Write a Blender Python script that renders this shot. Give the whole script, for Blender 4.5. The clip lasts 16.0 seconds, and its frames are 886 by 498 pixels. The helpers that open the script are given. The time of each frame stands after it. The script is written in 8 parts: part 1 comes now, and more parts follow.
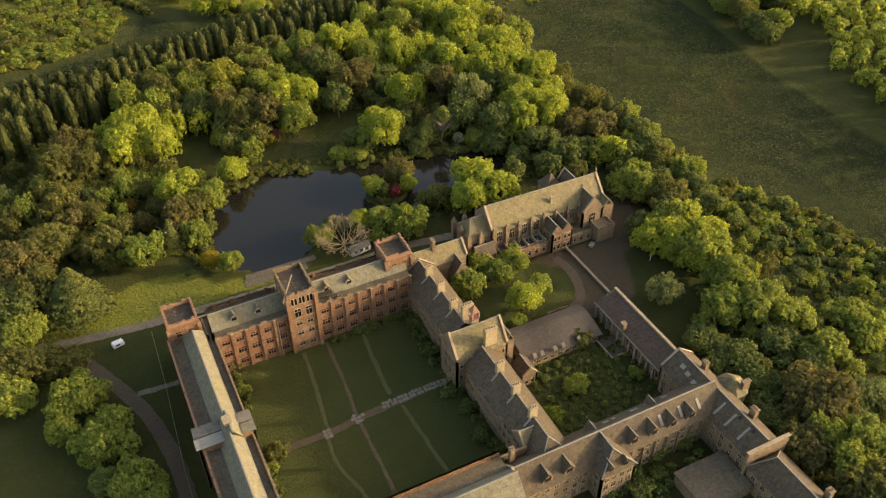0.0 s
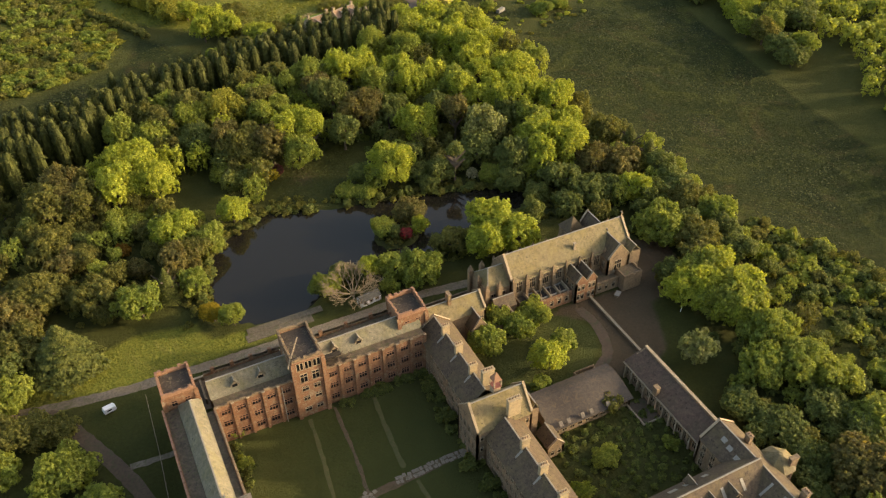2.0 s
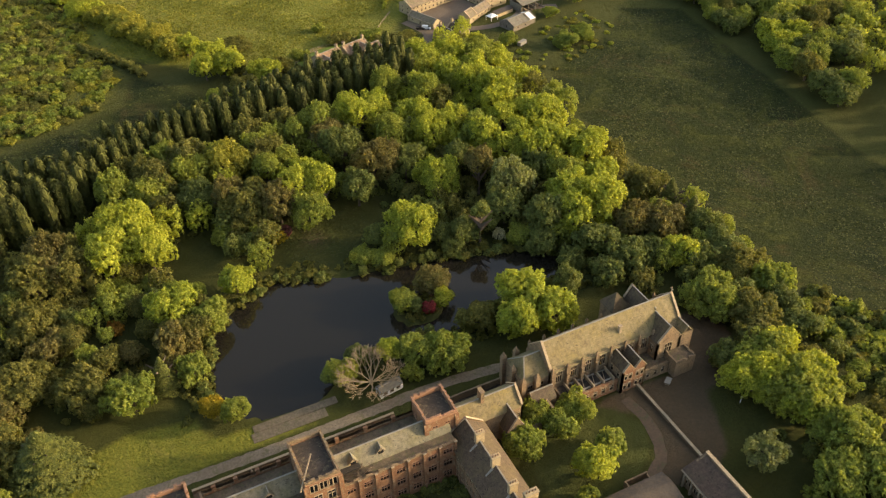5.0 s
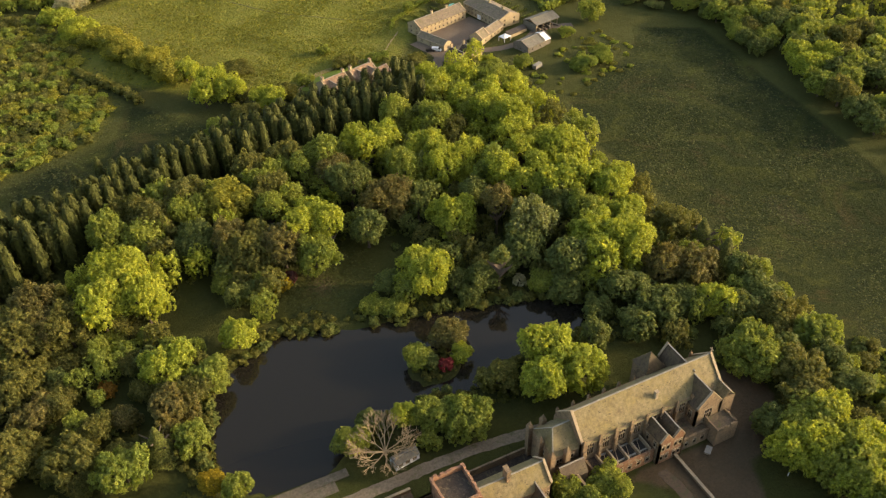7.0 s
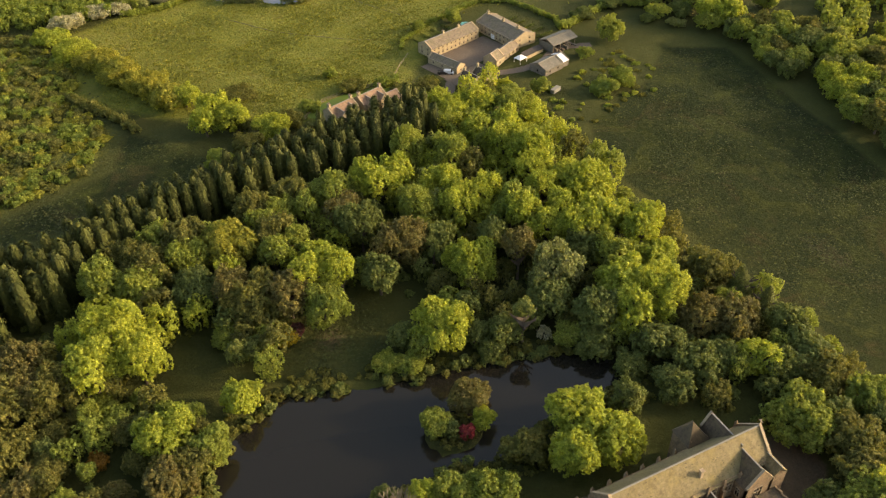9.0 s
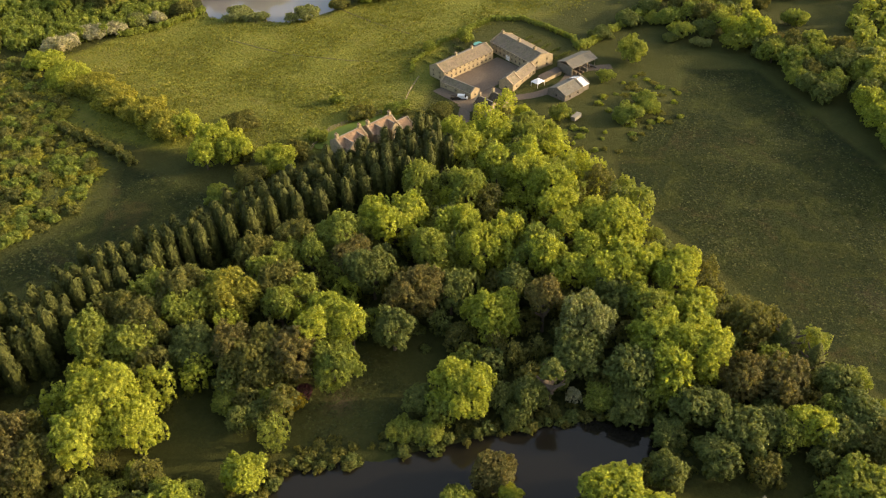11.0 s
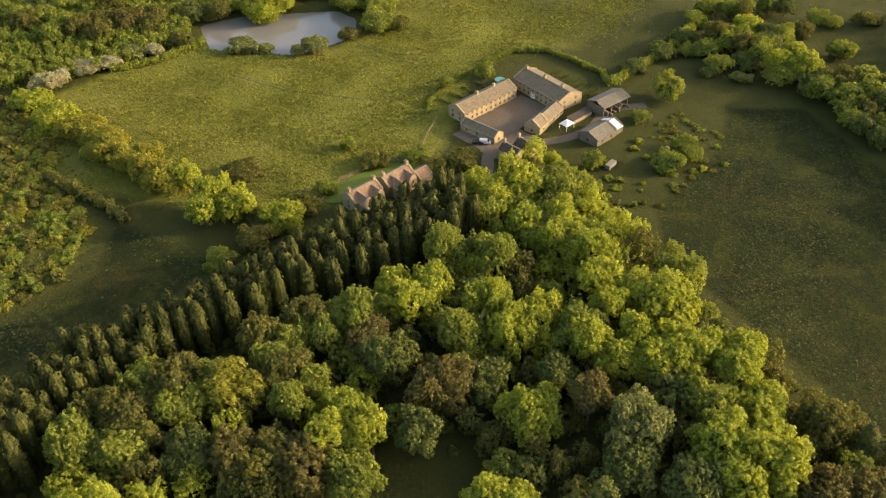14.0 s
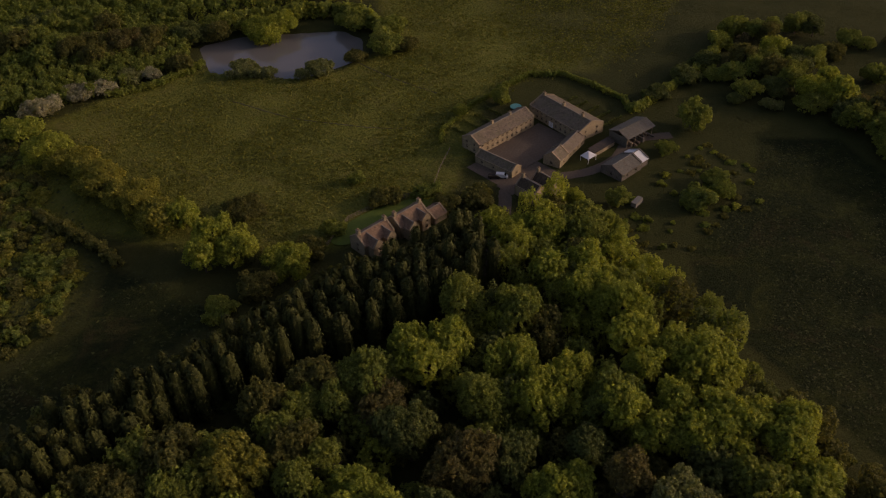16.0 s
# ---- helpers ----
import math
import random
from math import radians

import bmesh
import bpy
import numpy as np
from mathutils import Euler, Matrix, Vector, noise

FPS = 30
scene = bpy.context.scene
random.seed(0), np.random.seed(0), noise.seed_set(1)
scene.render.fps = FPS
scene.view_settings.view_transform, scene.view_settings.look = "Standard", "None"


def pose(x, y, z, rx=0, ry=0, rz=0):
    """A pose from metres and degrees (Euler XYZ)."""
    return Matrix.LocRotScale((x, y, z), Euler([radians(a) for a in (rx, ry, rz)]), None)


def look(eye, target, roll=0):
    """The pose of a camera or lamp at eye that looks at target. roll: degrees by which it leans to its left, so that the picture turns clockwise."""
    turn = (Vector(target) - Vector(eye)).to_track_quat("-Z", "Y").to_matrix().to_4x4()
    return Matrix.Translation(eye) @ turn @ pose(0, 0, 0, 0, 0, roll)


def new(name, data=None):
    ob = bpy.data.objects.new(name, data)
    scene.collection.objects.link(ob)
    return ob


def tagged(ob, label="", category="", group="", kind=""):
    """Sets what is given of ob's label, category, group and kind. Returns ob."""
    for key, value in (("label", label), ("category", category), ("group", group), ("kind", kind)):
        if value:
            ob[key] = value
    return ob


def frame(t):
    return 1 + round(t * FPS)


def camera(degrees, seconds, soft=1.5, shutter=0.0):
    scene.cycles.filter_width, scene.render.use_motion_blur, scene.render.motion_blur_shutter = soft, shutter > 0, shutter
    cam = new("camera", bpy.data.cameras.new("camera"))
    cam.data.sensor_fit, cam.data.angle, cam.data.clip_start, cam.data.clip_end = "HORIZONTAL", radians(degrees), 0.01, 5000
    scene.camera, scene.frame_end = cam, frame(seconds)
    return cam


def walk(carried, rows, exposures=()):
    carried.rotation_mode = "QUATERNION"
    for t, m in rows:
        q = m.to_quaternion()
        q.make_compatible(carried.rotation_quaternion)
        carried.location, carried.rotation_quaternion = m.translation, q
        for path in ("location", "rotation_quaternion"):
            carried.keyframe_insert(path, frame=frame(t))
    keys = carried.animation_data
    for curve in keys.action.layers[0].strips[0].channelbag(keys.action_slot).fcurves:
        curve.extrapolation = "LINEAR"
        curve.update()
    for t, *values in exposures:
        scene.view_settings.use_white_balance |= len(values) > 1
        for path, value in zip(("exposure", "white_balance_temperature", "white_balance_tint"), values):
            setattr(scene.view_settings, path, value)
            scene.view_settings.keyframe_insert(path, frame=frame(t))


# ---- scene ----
EXPOSURES = [(0.0, 1.58, 7250, 14), (15.1, 1.58, 7250, 14), (15.5, 1.24, 7250, 14), (16.0, -0.75, 6600, 36)]
cam = camera(55.90, 16.0, soft=1.2)
# seconds, x, y, z, yaw, pitch, roll
ROWS = [
    (0.0, -0.00, 0.00, 181.00, -26.353, -39.545, 0.336),
    (0.5, 1.73, 5.79, 180.90, -26.343, -39.509, 0.367),
    (1.0, 3.45, 11.64, 180.84, -26.332, -39.468, 0.400),
    (1.5, 5.14, 17.51, 180.80, -26.320, -39.425, 0.438),
    (2.0, 6.81, 23.40, 180.75, -26.309, -39.385, 0.479),
    (2.5, 8.45, 29.31, 180.70, -26.299, -39.345, 0.527),
    (3.0, 10.05, 35.24, 180.63, -26.291, -39.310, 0.580),
    (3.5, 11.65, 41.20, 180.56, -26.284, -39.274, 0.639),
    (4.0, 13.26, 47.17, 180.48, -26.278, -39.241, 0.701),
    (6.5, 21.54, 76.80, 179.86, -26.262, -39.103, 1.012),
    (7.0, 23.24, 82.72, 179.71, -26.255, -39.083, 1.073),
    (7.5, 24.96, 88.67, 179.55, -26.242, -39.069, 1.135),
    (8.0, 26.68, 94.66, 179.36, -26.221, -39.061, 1.198),
    (8.5, 28.40, 100.71, 179.16, -26.195, -39.056, 1.263),
    (9.0, 30.13, 106.84, 178.94, -26.167, -39.051, 1.326),
    (11.5, 38.96, 137.63, 177.73, -26.042, -39.025, 1.611),
    (12.0, 40.71, 143.76, 177.47, -26.020, -39.016, 1.662),
    (12.5, 42.43, 149.89, 177.23, -26.002, -38.997, 1.707),
    (13.0, 44.13, 156.02, 177.01, -25.986, -38.970, 1.749),
    (13.5, 45.79, 162.16, 176.83, -25.972, -38.933, 1.789),
    (14.0, 47.42, 168.29, 176.64, -25.961, -38.894, 1.827),
    (14.5, 49.04, 174.37, 176.42, -25.952, -38.857, 1.862),
    (15.0, 50.66, 180.43, 176.18, -25.946, -38.819, 1.894),
    (15.5, 52.27, 186.48, 175.90, -25.940, -38.786, 1.926),
    (16.0, 53.88, 192.53, 175.62, -25.935, -38.752, 1.957),
]
walk(cam, [(t, pose(x, y, z, 90 + pitch, roll, yaw)) for t, x, y, z, yaw, pitch, roll in ROWS],
     exposures=EXPOSURES)

# ---------------------------------------------------------------- light
SUN_AZ = radians(-21.0)      # direction towards the sun, from +x towards +y
SUN_EL = radians(15.5)
sun_dir = Vector((math.cos(SUN_AZ) * math.cos(SUN_EL), math.sin(SUN_AZ) * math.cos(SUN_EL), math.sin(SUN_EL)))
world = bpy.data.worlds.new("world")
scene.world = world
world.use_nodes = True
wn = world.node_tree.nodes
sky = wn.new("ShaderNodeTexSky")
sky.sky_type = "NISHITA"
sky.sun_disc = False
sky.sun_elevation = SUN_EL
sky.sun_rotation = math.atan2(sun_dir.x, sun_dir.y)
sky.air_density = 1.0
sky.dust_density = 3.0
sky.ozone_density = 0.4
wn["Background"].inputs["Strength"].default_value = 0.15
world.node_tree.links.new(sky.outputs[0], wn["Background"].inputs["Color"])
sun = new("sun", bpy.data.lights.new("sun", "SUN"))
sun.data.energy = 2.0
sun.data.angle = radians(1.5)
sun.data.color = (1.0, 0.85, 0.60)
sun.matrix_world = look(sun_dir * 500, (0, 0, 0))

# ---------------------------------------------------------------- materials


def node_mat(name, rough=0.85):
    m = bpy.data.materials.new(name)
    m.use_nodes = True
    nt = m.node_tree
    b = nt.nodes["Principled BSDF"]
    b.inputs["Roughness"].default_value = rough
    b.inputs["Specular IOR Level"].default_value = 0.25
    return m, nt, b


def nz(nt, scale, detail=4.0, rough=0.6, vec=None, dist=0.0):
    n = nt.nodes.new("ShaderNodeTexNoise")
    n.inputs["Scale"].default_value = scale
    n.inputs["Detail"].default_value = detail
    n.inputs["Roughness"].default_value = rough
    n.inputs["Distortion"].default_value = dist
    if vec is None:
        g = nt.nodes.new("ShaderNodeNewGeometry")
        vec = g.outputs["Position"]
    nt.links.new(vec, n.inputs["Vector"])
    return n.outputs["Fac"]


def ramp(nt, fac, stops):
    r = nt.nodes.new("ShaderNodeValToRGB")
    el = r.color_ramp.elements
    while len(el) < len(stops):
        el.new(0.5)
    for e, (p, c) in zip(el, stops):
        e.position = p
        e.color = (*c, 1) if len(c) == 3 else c
    nt.links.new(fac, r.inputs["Fac"])
    return r.outputs["Color"]


def mix(nt, fac, a, b, mode="MIX"):
    m = nt.nodes.new("ShaderNodeMix")
    m.data_type = "RGBA"
    m.blend_type = mode
    for i, v in ((0, fac), (6, a), (7, b)):
        if isinstance(v, (int, float)):
            m.inputs[i].default_value = v
        elif isinstance(v, tuple):
            m.inputs[i].default_value = (*v, 1)
        else:
            nt.links.new(v, m.inputs[i])
    return m.outputs[2]


def bump(nt, bsdf, height, strength=0.5, distance=0.1):
    b = nt.nodes.new("ShaderNodeBump")
    b.inputs["Strength"].default_value = strength
    b.inputs["Distance"].default_value = distance
    nt.links.new(height, b.inputs["Height"])
    nt.links.new(b.outputs["Normal"], bsdf.inputs["Normal"])


def surface(name, c0, c1, c2, big=0.12, small=1.6, rough=0.9, bumpd=0.08, stain=None, metallic=0.0, bstr=0.6):
    """Two-scale mottled surface: large patches between c0 and c1, grain of c2, optional stains."""
    m, nt, b = node_mat(name, rough)
    b.inputs["Metallic"].default_value = metallic
    a = ramp(nt, nz(nt, big, 5, 0.65), [(0.35, c0), (0.65, c1)])
    g = nz(nt, small, 6, 0.7)
    f = ramp(nt, g, [(0.4, (0, 0, 0)), (0.7, (1, 1, 1))])
    col = mix(nt, f, a, c2)
    if stain:
        s = ramp(nt, nz(nt, big * 2.3, 6, 0.7, dist=1.0), [(0.52, (0, 0, 0)), (0.68, (1, 1, 1))])
        col = mix(nt, s, col, stain)
    nt.links.new(col, b.inputs["Base Color"])
    bump(nt, b, g, bstr, bumpd)
    return m


def slate(name, c0, c1, moss, course=0.45, axis="z"):
    """Slate or tile roof: courses by height, mottled slates, moss patches."""
    m, nt, b = node_mat(name, 0.7)
    g = nt.nodes.new("ShaderNodeNewGeometry")
    s = nt.nodes.new("ShaderNodeSeparateXYZ")
    nt.links.new(g.outputs["Position"], s.inputs[0])
    w = nt.nodes.new("ShaderNodeMath")
    w.operation = "MULTIPLY"
    w.inputs[1].default_value = 1 / course
    nt.links.new(s.outputs["Z"], w.inputs[0])
    fr = nt.nodes.new("ShaderNodeMath")
    fr.operation = "FRACT"
    nt.links.new(w.outputs[0], fr.inputs[0])
    mp = nt.nodes.new("ShaderNodeMapping")
    mp.inputs["Scale"].default_value = (1.0, 1.0, 2.6)
    nt.links.new(g.outputs["Position"], mp.inputs["Vector"])
    v = nt.nodes.new("ShaderNodeTexVoronoi")
    v.inputs["Scale"].default_value = 2.2
    nt.links.new(mp.outputs[0], v.inputs["Vector"])
    one = nt.nodes.new("ShaderNodeSeparateColor")
    nt.links.new(v.outputs["Color"], one.inputs[0])
    a = mix(nt, one.outputs[0], c0, c1)
    a = mix(nt, ramp(nt, nz(nt, 0.25, 6, 0.7), [(0.45, (0, 0, 0)), (0.7, (1, 1, 1))]), a, moss)
    # streaks that run down the slope, slipped slates and pale lichen
    st = nt.nodes.new("ShaderNodeMapping")
    st.inputs["Scale"].default_value = (1.0, 1.0, 0.12)
    nt.links.new(g.outputs["Position"], st.inputs["Vector"])
    streak = ramp(nt, nz(nt, 0.9, 5, 0.7, vec=st.outputs[0]), [(0.33, (0.74, 0.73, 0.71)), (0.66, (1.14, 1.12, 1.10))])
    a = mix(nt, 1.0, a, streak, "MULTIPLY")
    a = mix(nt, ramp(nt, one.outputs[1], [(0.97, (0, 0, 0)), (0.98, (1, 1, 1))]), a, tuple(0.6 * q for q in c0))
    a = mix(nt, ramp(nt, nz(nt, 1.9, 4, 0.8), [(0.64, (0, 0, 0)), (0.74, (0.25, 0.25, 0.25))]), a, tuple(min(0.4, 1.7 * q) for q in c1))
    col = mix(nt, 1.0, a, ramp(nt, nz(nt, 1.1, 6, 0.75), [(0.3, (0.7, 0.7, 0.7)), (0.7, (1.1, 1.1, 1.1))]), "MULTIPLY")
    nt.links.new(col, b.inputs["Base Color"])
    bump(nt, b, fr.outputs[0], 0.5, 0.06)
    return m


def leaf(name, c0, c1, c2, trans=0.48):
    """Leaves: hue varies from tree to tree and from leaf clump to leaf clump."""
    m, nt, b = node_mat(name, 0.75)
    info = nt.nodes.new("ShaderNodeObjectInfo")
    geo = nt.nodes.new("ShaderNodeNewGeometry")
    tree = mix(nt, info.outputs["Random"], c0, c1)
    isl = ramp(nt, geo.outputs["Random Per Island"], [(0.0, (0.74, 0.76, 0.76)), (1.0, (1.22, 1.18, 1.1))])
    col = mix(nt, ramp(nt, nz(nt, 0.35, 3, 0.6), [(0.4, (0, 0, 0)), (0.7, (0.8, 0.8, 0.8))]), tree, c2)
    col = mix(nt, 1.0, col, isl, "MULTIPLY")
    grain = nz(nt, 1.7, 5, 0.78)
    col = mix(nt, 1.0, col, ramp(nt, grain, [(0.36, (0.55, 0.58, 0.6)), (0.66, (1.38, 1.34, 1.25))]), "MULTIPLY")
    nt.links.new(col, b.inputs["Base Color"])
    bump(nt, b, grain, 0.6, 0.4)
    t = nt.nodes.new("ShaderNodeBsdfTranslucent")
    nt.links.new(b.inputs["Normal"].links[0].from_socket, t.inputs["Normal"])
    nt.links.new(mix(nt, 1.0, col, (1.7, 1.6, 0.9), "MULTIPLY"), t.inputs["Color"])
    ms = nt.nodes.new("ShaderNodeMixShader")
    ms.inputs[0].default_value = trans
    nt.links.new(b.outputs[0], ms.inputs[1])
    nt.links.new(t.outputs[0], ms.inputs[2])
    nt.links.new(ms.outputs[0], nt.nodes["Material Output"].inputs["Surface"])
    return m


BRICK = surface("red_brick", (0.195, 0.094, 0.047), (0.245, 0.134, 0.070), (0.125, 0.066, 0.037), 0.3, 1.6, stain=(0.250, 0.195, 0.122))
SANDSTONE = surface("weathered_sandstone", (0.262, 0.186, 0.106), (0.196, 0.138, 0.080), (0.122, 0.086, 0.053), 0.22, 2.0, stain=(0.085, 0.066, 0.044))
STONE_TRIM = surface("pale_stone_trim", (0.36, 0.285, 0.180), (0.29, 0.225, 0.142), (0.21, 0.162, 0.108), 0.4, 2.5)
REDSTONE = surface("red_sandstone_trim", (0.305, 0.168, 0.100), (0.262, 0.146, 0.088), (0.188, 0.108, 0.066), 0.4, 2.5)
FARMSTONE = surface("farm_gritstone", (0.399, 0.314, 0.180), (0.314, 0.247, 0.142), (0.228, 0.180, 0.114), 0.4, 1.8)
SLATE = slate("grey_brown_slate", (0.072, 0.051, 0.032), (0.106, 0.077, 0.048), (0.112, 0.088, 0.042))
SLATE_PALE = slate("pale_green_slate", (0.166, 0.135, 0.068), (0.198, 0.164, 0.084), (0.190, 0.152, 0.056))
SLATE_GREY = slate("pale_grey_slate", (0.156, 0.144, 0.100), (0.198, 0.180, 0.125), (0.170, 0.156, 0.080))
SLATE_PLUM = slate("plum_slate", (0.078, 0.050, 0.034), (0.100, 0.067, 0.046), (0.078, 0.061, 0.036))
STONE_SLATE = slate("stone_slate", (0.170, 0.132, 0.089), (0.212, 0.170, 0.119), (0.162, 0.140, 0.076), 0.5)
TILE_BROWN = slate("brown_tile", (0.26, 0.165, 0.10), (0.31, 0.20, 0.125), (0.22, 0.16, 0.09), 0.35)
LEAD = surface("grey_lead", (0.225, 0.205, 0.165), (0.28, 0.26, 0.21), (0.17, 0.158, 0.13), 0.6, 3.0, 0.6)
FELT = surface("dark_roof_felt", (0.045, 0.035, 0.026), (0.075, 0.058, 0.044), (0.030, 0.025, 0.019), 0.3, 1.5, stain=(0.14, 0.11, 0.06))
RUBBLE = surface("mossy_gutter_debris", (0.112, 0.083, 0.054), (0.160, 0.119, 0.074), (0.055, 0.044, 0.031), 0.5, 1.2, bumpd=0.4, stain=(0.090, 0.095, 0.036))
CONCRETE = surface("weathered_concrete", (0.15, 0.128, 0.10), (0.20, 0.17, 0.135), (0.10, 0.085, 0.068), 0.3, 2.0, stain=(0.08, 0.085, 0.04))
DRYGRASS = surface("worn_dry_grass", (0.080, 0.076, 0.028), (0.096, 0.086, 0.034), (0.064, 0.070, 0.021), 0.3, 0.9, stain=(0.062, 0.074, 0.021))
COURTEARTH = surface("trodden_court_earth", (0.105, 0.070, 0.040), (0.130, 0.090, 0.054), (0.066, 0.056, 0.026), 0.3, 1.2, stain=(0.046, 0.048, 0.016))
WHITE = surface("white_paint", (0.74, 0.73, 0.70), (0.80, 0.79, 0.76), (0.66, 0.65, 0.61), 0.5, 3.0, 0.5)
REDPAINT = surface("red_paint", (0.24, 0.085, 0.06), (0.20, 0.075, 0.055), (0.17, 0.07, 0.05), 0.8, 3.0, 0.6)
TIMBER = surface("weathered_timber", (0.26, 0.20, 0.13), (0.33, 0.26, 0.17), (0.18, 0.14, 0.09), 0.8, 4.0)
BARK = surface("bark", (0.10, 0.075, 0.05), (0.15, 0.115, 0.08), (0.06, 0.045, 0.032), 0.8, 4.0, bumpd=0.1)
DEADWOOD = surface("bleached_dead_wood", (0.36, 0.28, 0.16), (0.30, 0.23, 0.13), (0.22, 0.17, 0.10), 0.8, 4.0)
GRAVEL = surface("pale_gravel", (0.205, 0.165, 0.115), (0.150, 0.120, 0.082), (0.105, 0.084, 0.056), 0.15, 1.4, stain=(0.090, 0.090, 0.040))
EARTHROAD = surface("brown_earth_drive", (0.092, 0.062, 0.038), (0.120, 0.083, 0.052), (0.064, 0.047, 0.030), 0.12, 1.2, stain=(0.070, 0.068, 0.030))
FLAGS = surface("paving_stone", (0.247, 0.210, 0.158), (0.188, 0.158, 0.116), (0.143, 0.120, 0.090), 0.4, 2.0, stain=(0.098, 0.098, 0.053))
LEDGE = surface("mossy_ledge_stone", (0.118, 0.096, 0.064), (0.150, 0.122, 0.084), (0.070, 0.058, 0.038), 0.4, 1.4, bumpd=0.2, stain=(0.068, 0.072, 0.030))
YARD = surface("farm_yard_surface", (0.128, 0.096, 0.066), (0.155, 0.118, 0.082), (0.100, 0.076, 0.052), 0.08, 1.2)
METAL_SHEET = surface("grey_sheet_roofing", (0.055, 0.043, 0.031), (0.075, 0.060, 0.044), (0.038, 0.030, 0.022), 0.3, 1.5, 0.6, stain=(0.095, 0.068, 0.04))
TEAL = surface("teal_tarpaulin", (0.10, 0.36, 0.33), (0.14, 0.42, 0.38), (0.08, 0.28, 0.26), 0.8, 3.0, 0.5)
# shade inside holes and openings, put into a near-black colour
VOID_SHADE = surface("opening_shade_dark", (0.03, 0.026, 0.022), (0.045, 0.038, 0.03), (0.022, 0.02, 0.017), 0.4, 2.0)
RUBBER = surface("black_rubber", (0.03, 0.03, 0.03), (0.04, 0.04, 0.04), (0.025, 0.025, 0.025), 1.0, 4.0)

GLASS, _nt, _b = node_mat("old_window_glass", 0.12)
_b.inputs["Base Color"].default_value = (0.02, 0.019, 0.018, 1)
_b.inputs["Specular IOR Level"].default_value = 0.3
_v = nz(_nt, 0.8, 2)
bump(_nt, _b, _v, 0.15, 0.05)

WATER, _nt, _b = node_mat("pond_water", 0.06)
_b.inputs["Base Color"].default_value = (0.013, 0.0115, 0.0085, 1)
_b.inputs["IOR"].default_value = 1.33
_b.inputs["Specular IOR Level"].default_value = 0.75
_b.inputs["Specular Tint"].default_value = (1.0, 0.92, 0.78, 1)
bump(_nt, _b, nz(_nt, 1.2, 4, 0.6), 0.035, 0.05)
# far pond: the bright sky's reflection is put into the pale base colour
WATER_PALE, _nt, _b = node_mat("sky_pale_pond_water", 0.05)
_b.inputs["Base Color"].default_value = (0.17, 0.16, 0.142, 1)
_b.inputs["IOR"].default_value = 1.33
_b.inputs["Specular IOR Level"].default_value = 1.0
bump(_nt, _b, nz(_nt, 1.2, 4, 0.6), 0.03, 0.05)

L_LIME = leaf("leaf_lime", (0.252, 0.308, 0.046), (0.315, 0.360, 0.052), (0.352, 0.374, 0.058), 0.5)
L_MID = leaf("leaf_green", (0.172, 0.226, 0.048), (0.232, 0.272, 0.052), (0.275, 0.296, 0.058), 0.5)
L_DARK = leaf("leaf_dark_green", (0.108, 0.138, 0.036), (0.130, 0.160, 0.040), (0.16, 0.178, 0.045), 0.35)
L_OLIVE = leaf("leaf_olive", (0.128, 0.136, 0.036), (0.150, 0.156, 0.039), (0.175, 0.168, 0.044))
L_BROWN = leaf("leaf_bronze", (0.146, 0.130, 0.045), (0.165, 0.143, 0.048), (0.13, 0.135, 0.040))
L_YELLOW = leaf("leaf_yellow", (0.33, 0.25, 0.020), (0.35, 0.27, 0.022), (0.27, 0.23, 0.022))
L_ORANGE = leaf("leaf_orange", (0.25, 0.13, 0.02), (0.27, 0.15, 0.02), (0.19, 0.12, 0.02))
L_PALE = leaf("leaf_blossom", (0.17, 0.20, 0.065), (0.19, 0.215, 0.075), (0.26, 0.27, 0.13))
L_WHITE = leaf("leaf_white_blossom", (0.38, 0.37, 0.26), (0.42, 0.40, 0.29), (0.24, 0.25, 0.12))
L_PINK = leaf("leaf_pink_blossom", (0.20, 0.07, 0.075), (0.22, 0.085, 0.08), (0.12, 0.08, 0.045))
L_CONIFER = leaf("leaf_conifer", (0.042, 0.051, 0.010), (0.054, 0.064, 0.012), (0.085, 0.094, 0.018), 0.12)

# ---------------------------------------------------------------- helpers


def part(name, bm, material, parent, label="", smooth=False):
    me = bpy.data.meshes.new(name)
    if isinstance(bm, bmesh.types.BMesh):
        bmesh.ops.recalc_face_normals(bm, faces=bm.faces)
        bm.to_mesh(me)
        bm.free()
    else:
        me.from_pydata(*bm)
    me.materials.append(material)
    if smooth:
        me.shade_smooth()
    ob = new(name, me)
    ob.parent = parent
    if label:
        ob["label"] = label
    return ob


def share(name, me, parent, m, label=""):
    ob = new(name, me)
    ob.parent = parent
    ob.matrix_basis = m
    if label:
        ob["label"] = label
    return ob


def thing(name, label, category, at=(0, 0, 0), rz=0.0, group="", kind=""):
    ob = new(name)
    ob.matrix_world = pose(at[0], at[1], at[2], 0, 0, rz)
    return tagged(ob, label, category, group, kind)


def box(bm, x0, x1, y0, y1, z0, z1):
    vs = [bm.verts.new(p) for p in ((x0, y0, z0), (x1, y0, z0), (x1, y1, z0), (x0, y1, z0),
                                    (x0, y0, z1), (x1, y0, z1), (x1, y1, z1), (x0, y1, z1))]
    for f in ((3, 2, 1, 0), (4, 5, 6, 7), (0, 1, 5, 4), (1, 2, 6, 5), (2, 3, 7, 6), (3, 0, 4, 7)):
        bm.faces.new([vs[i] for i in f])


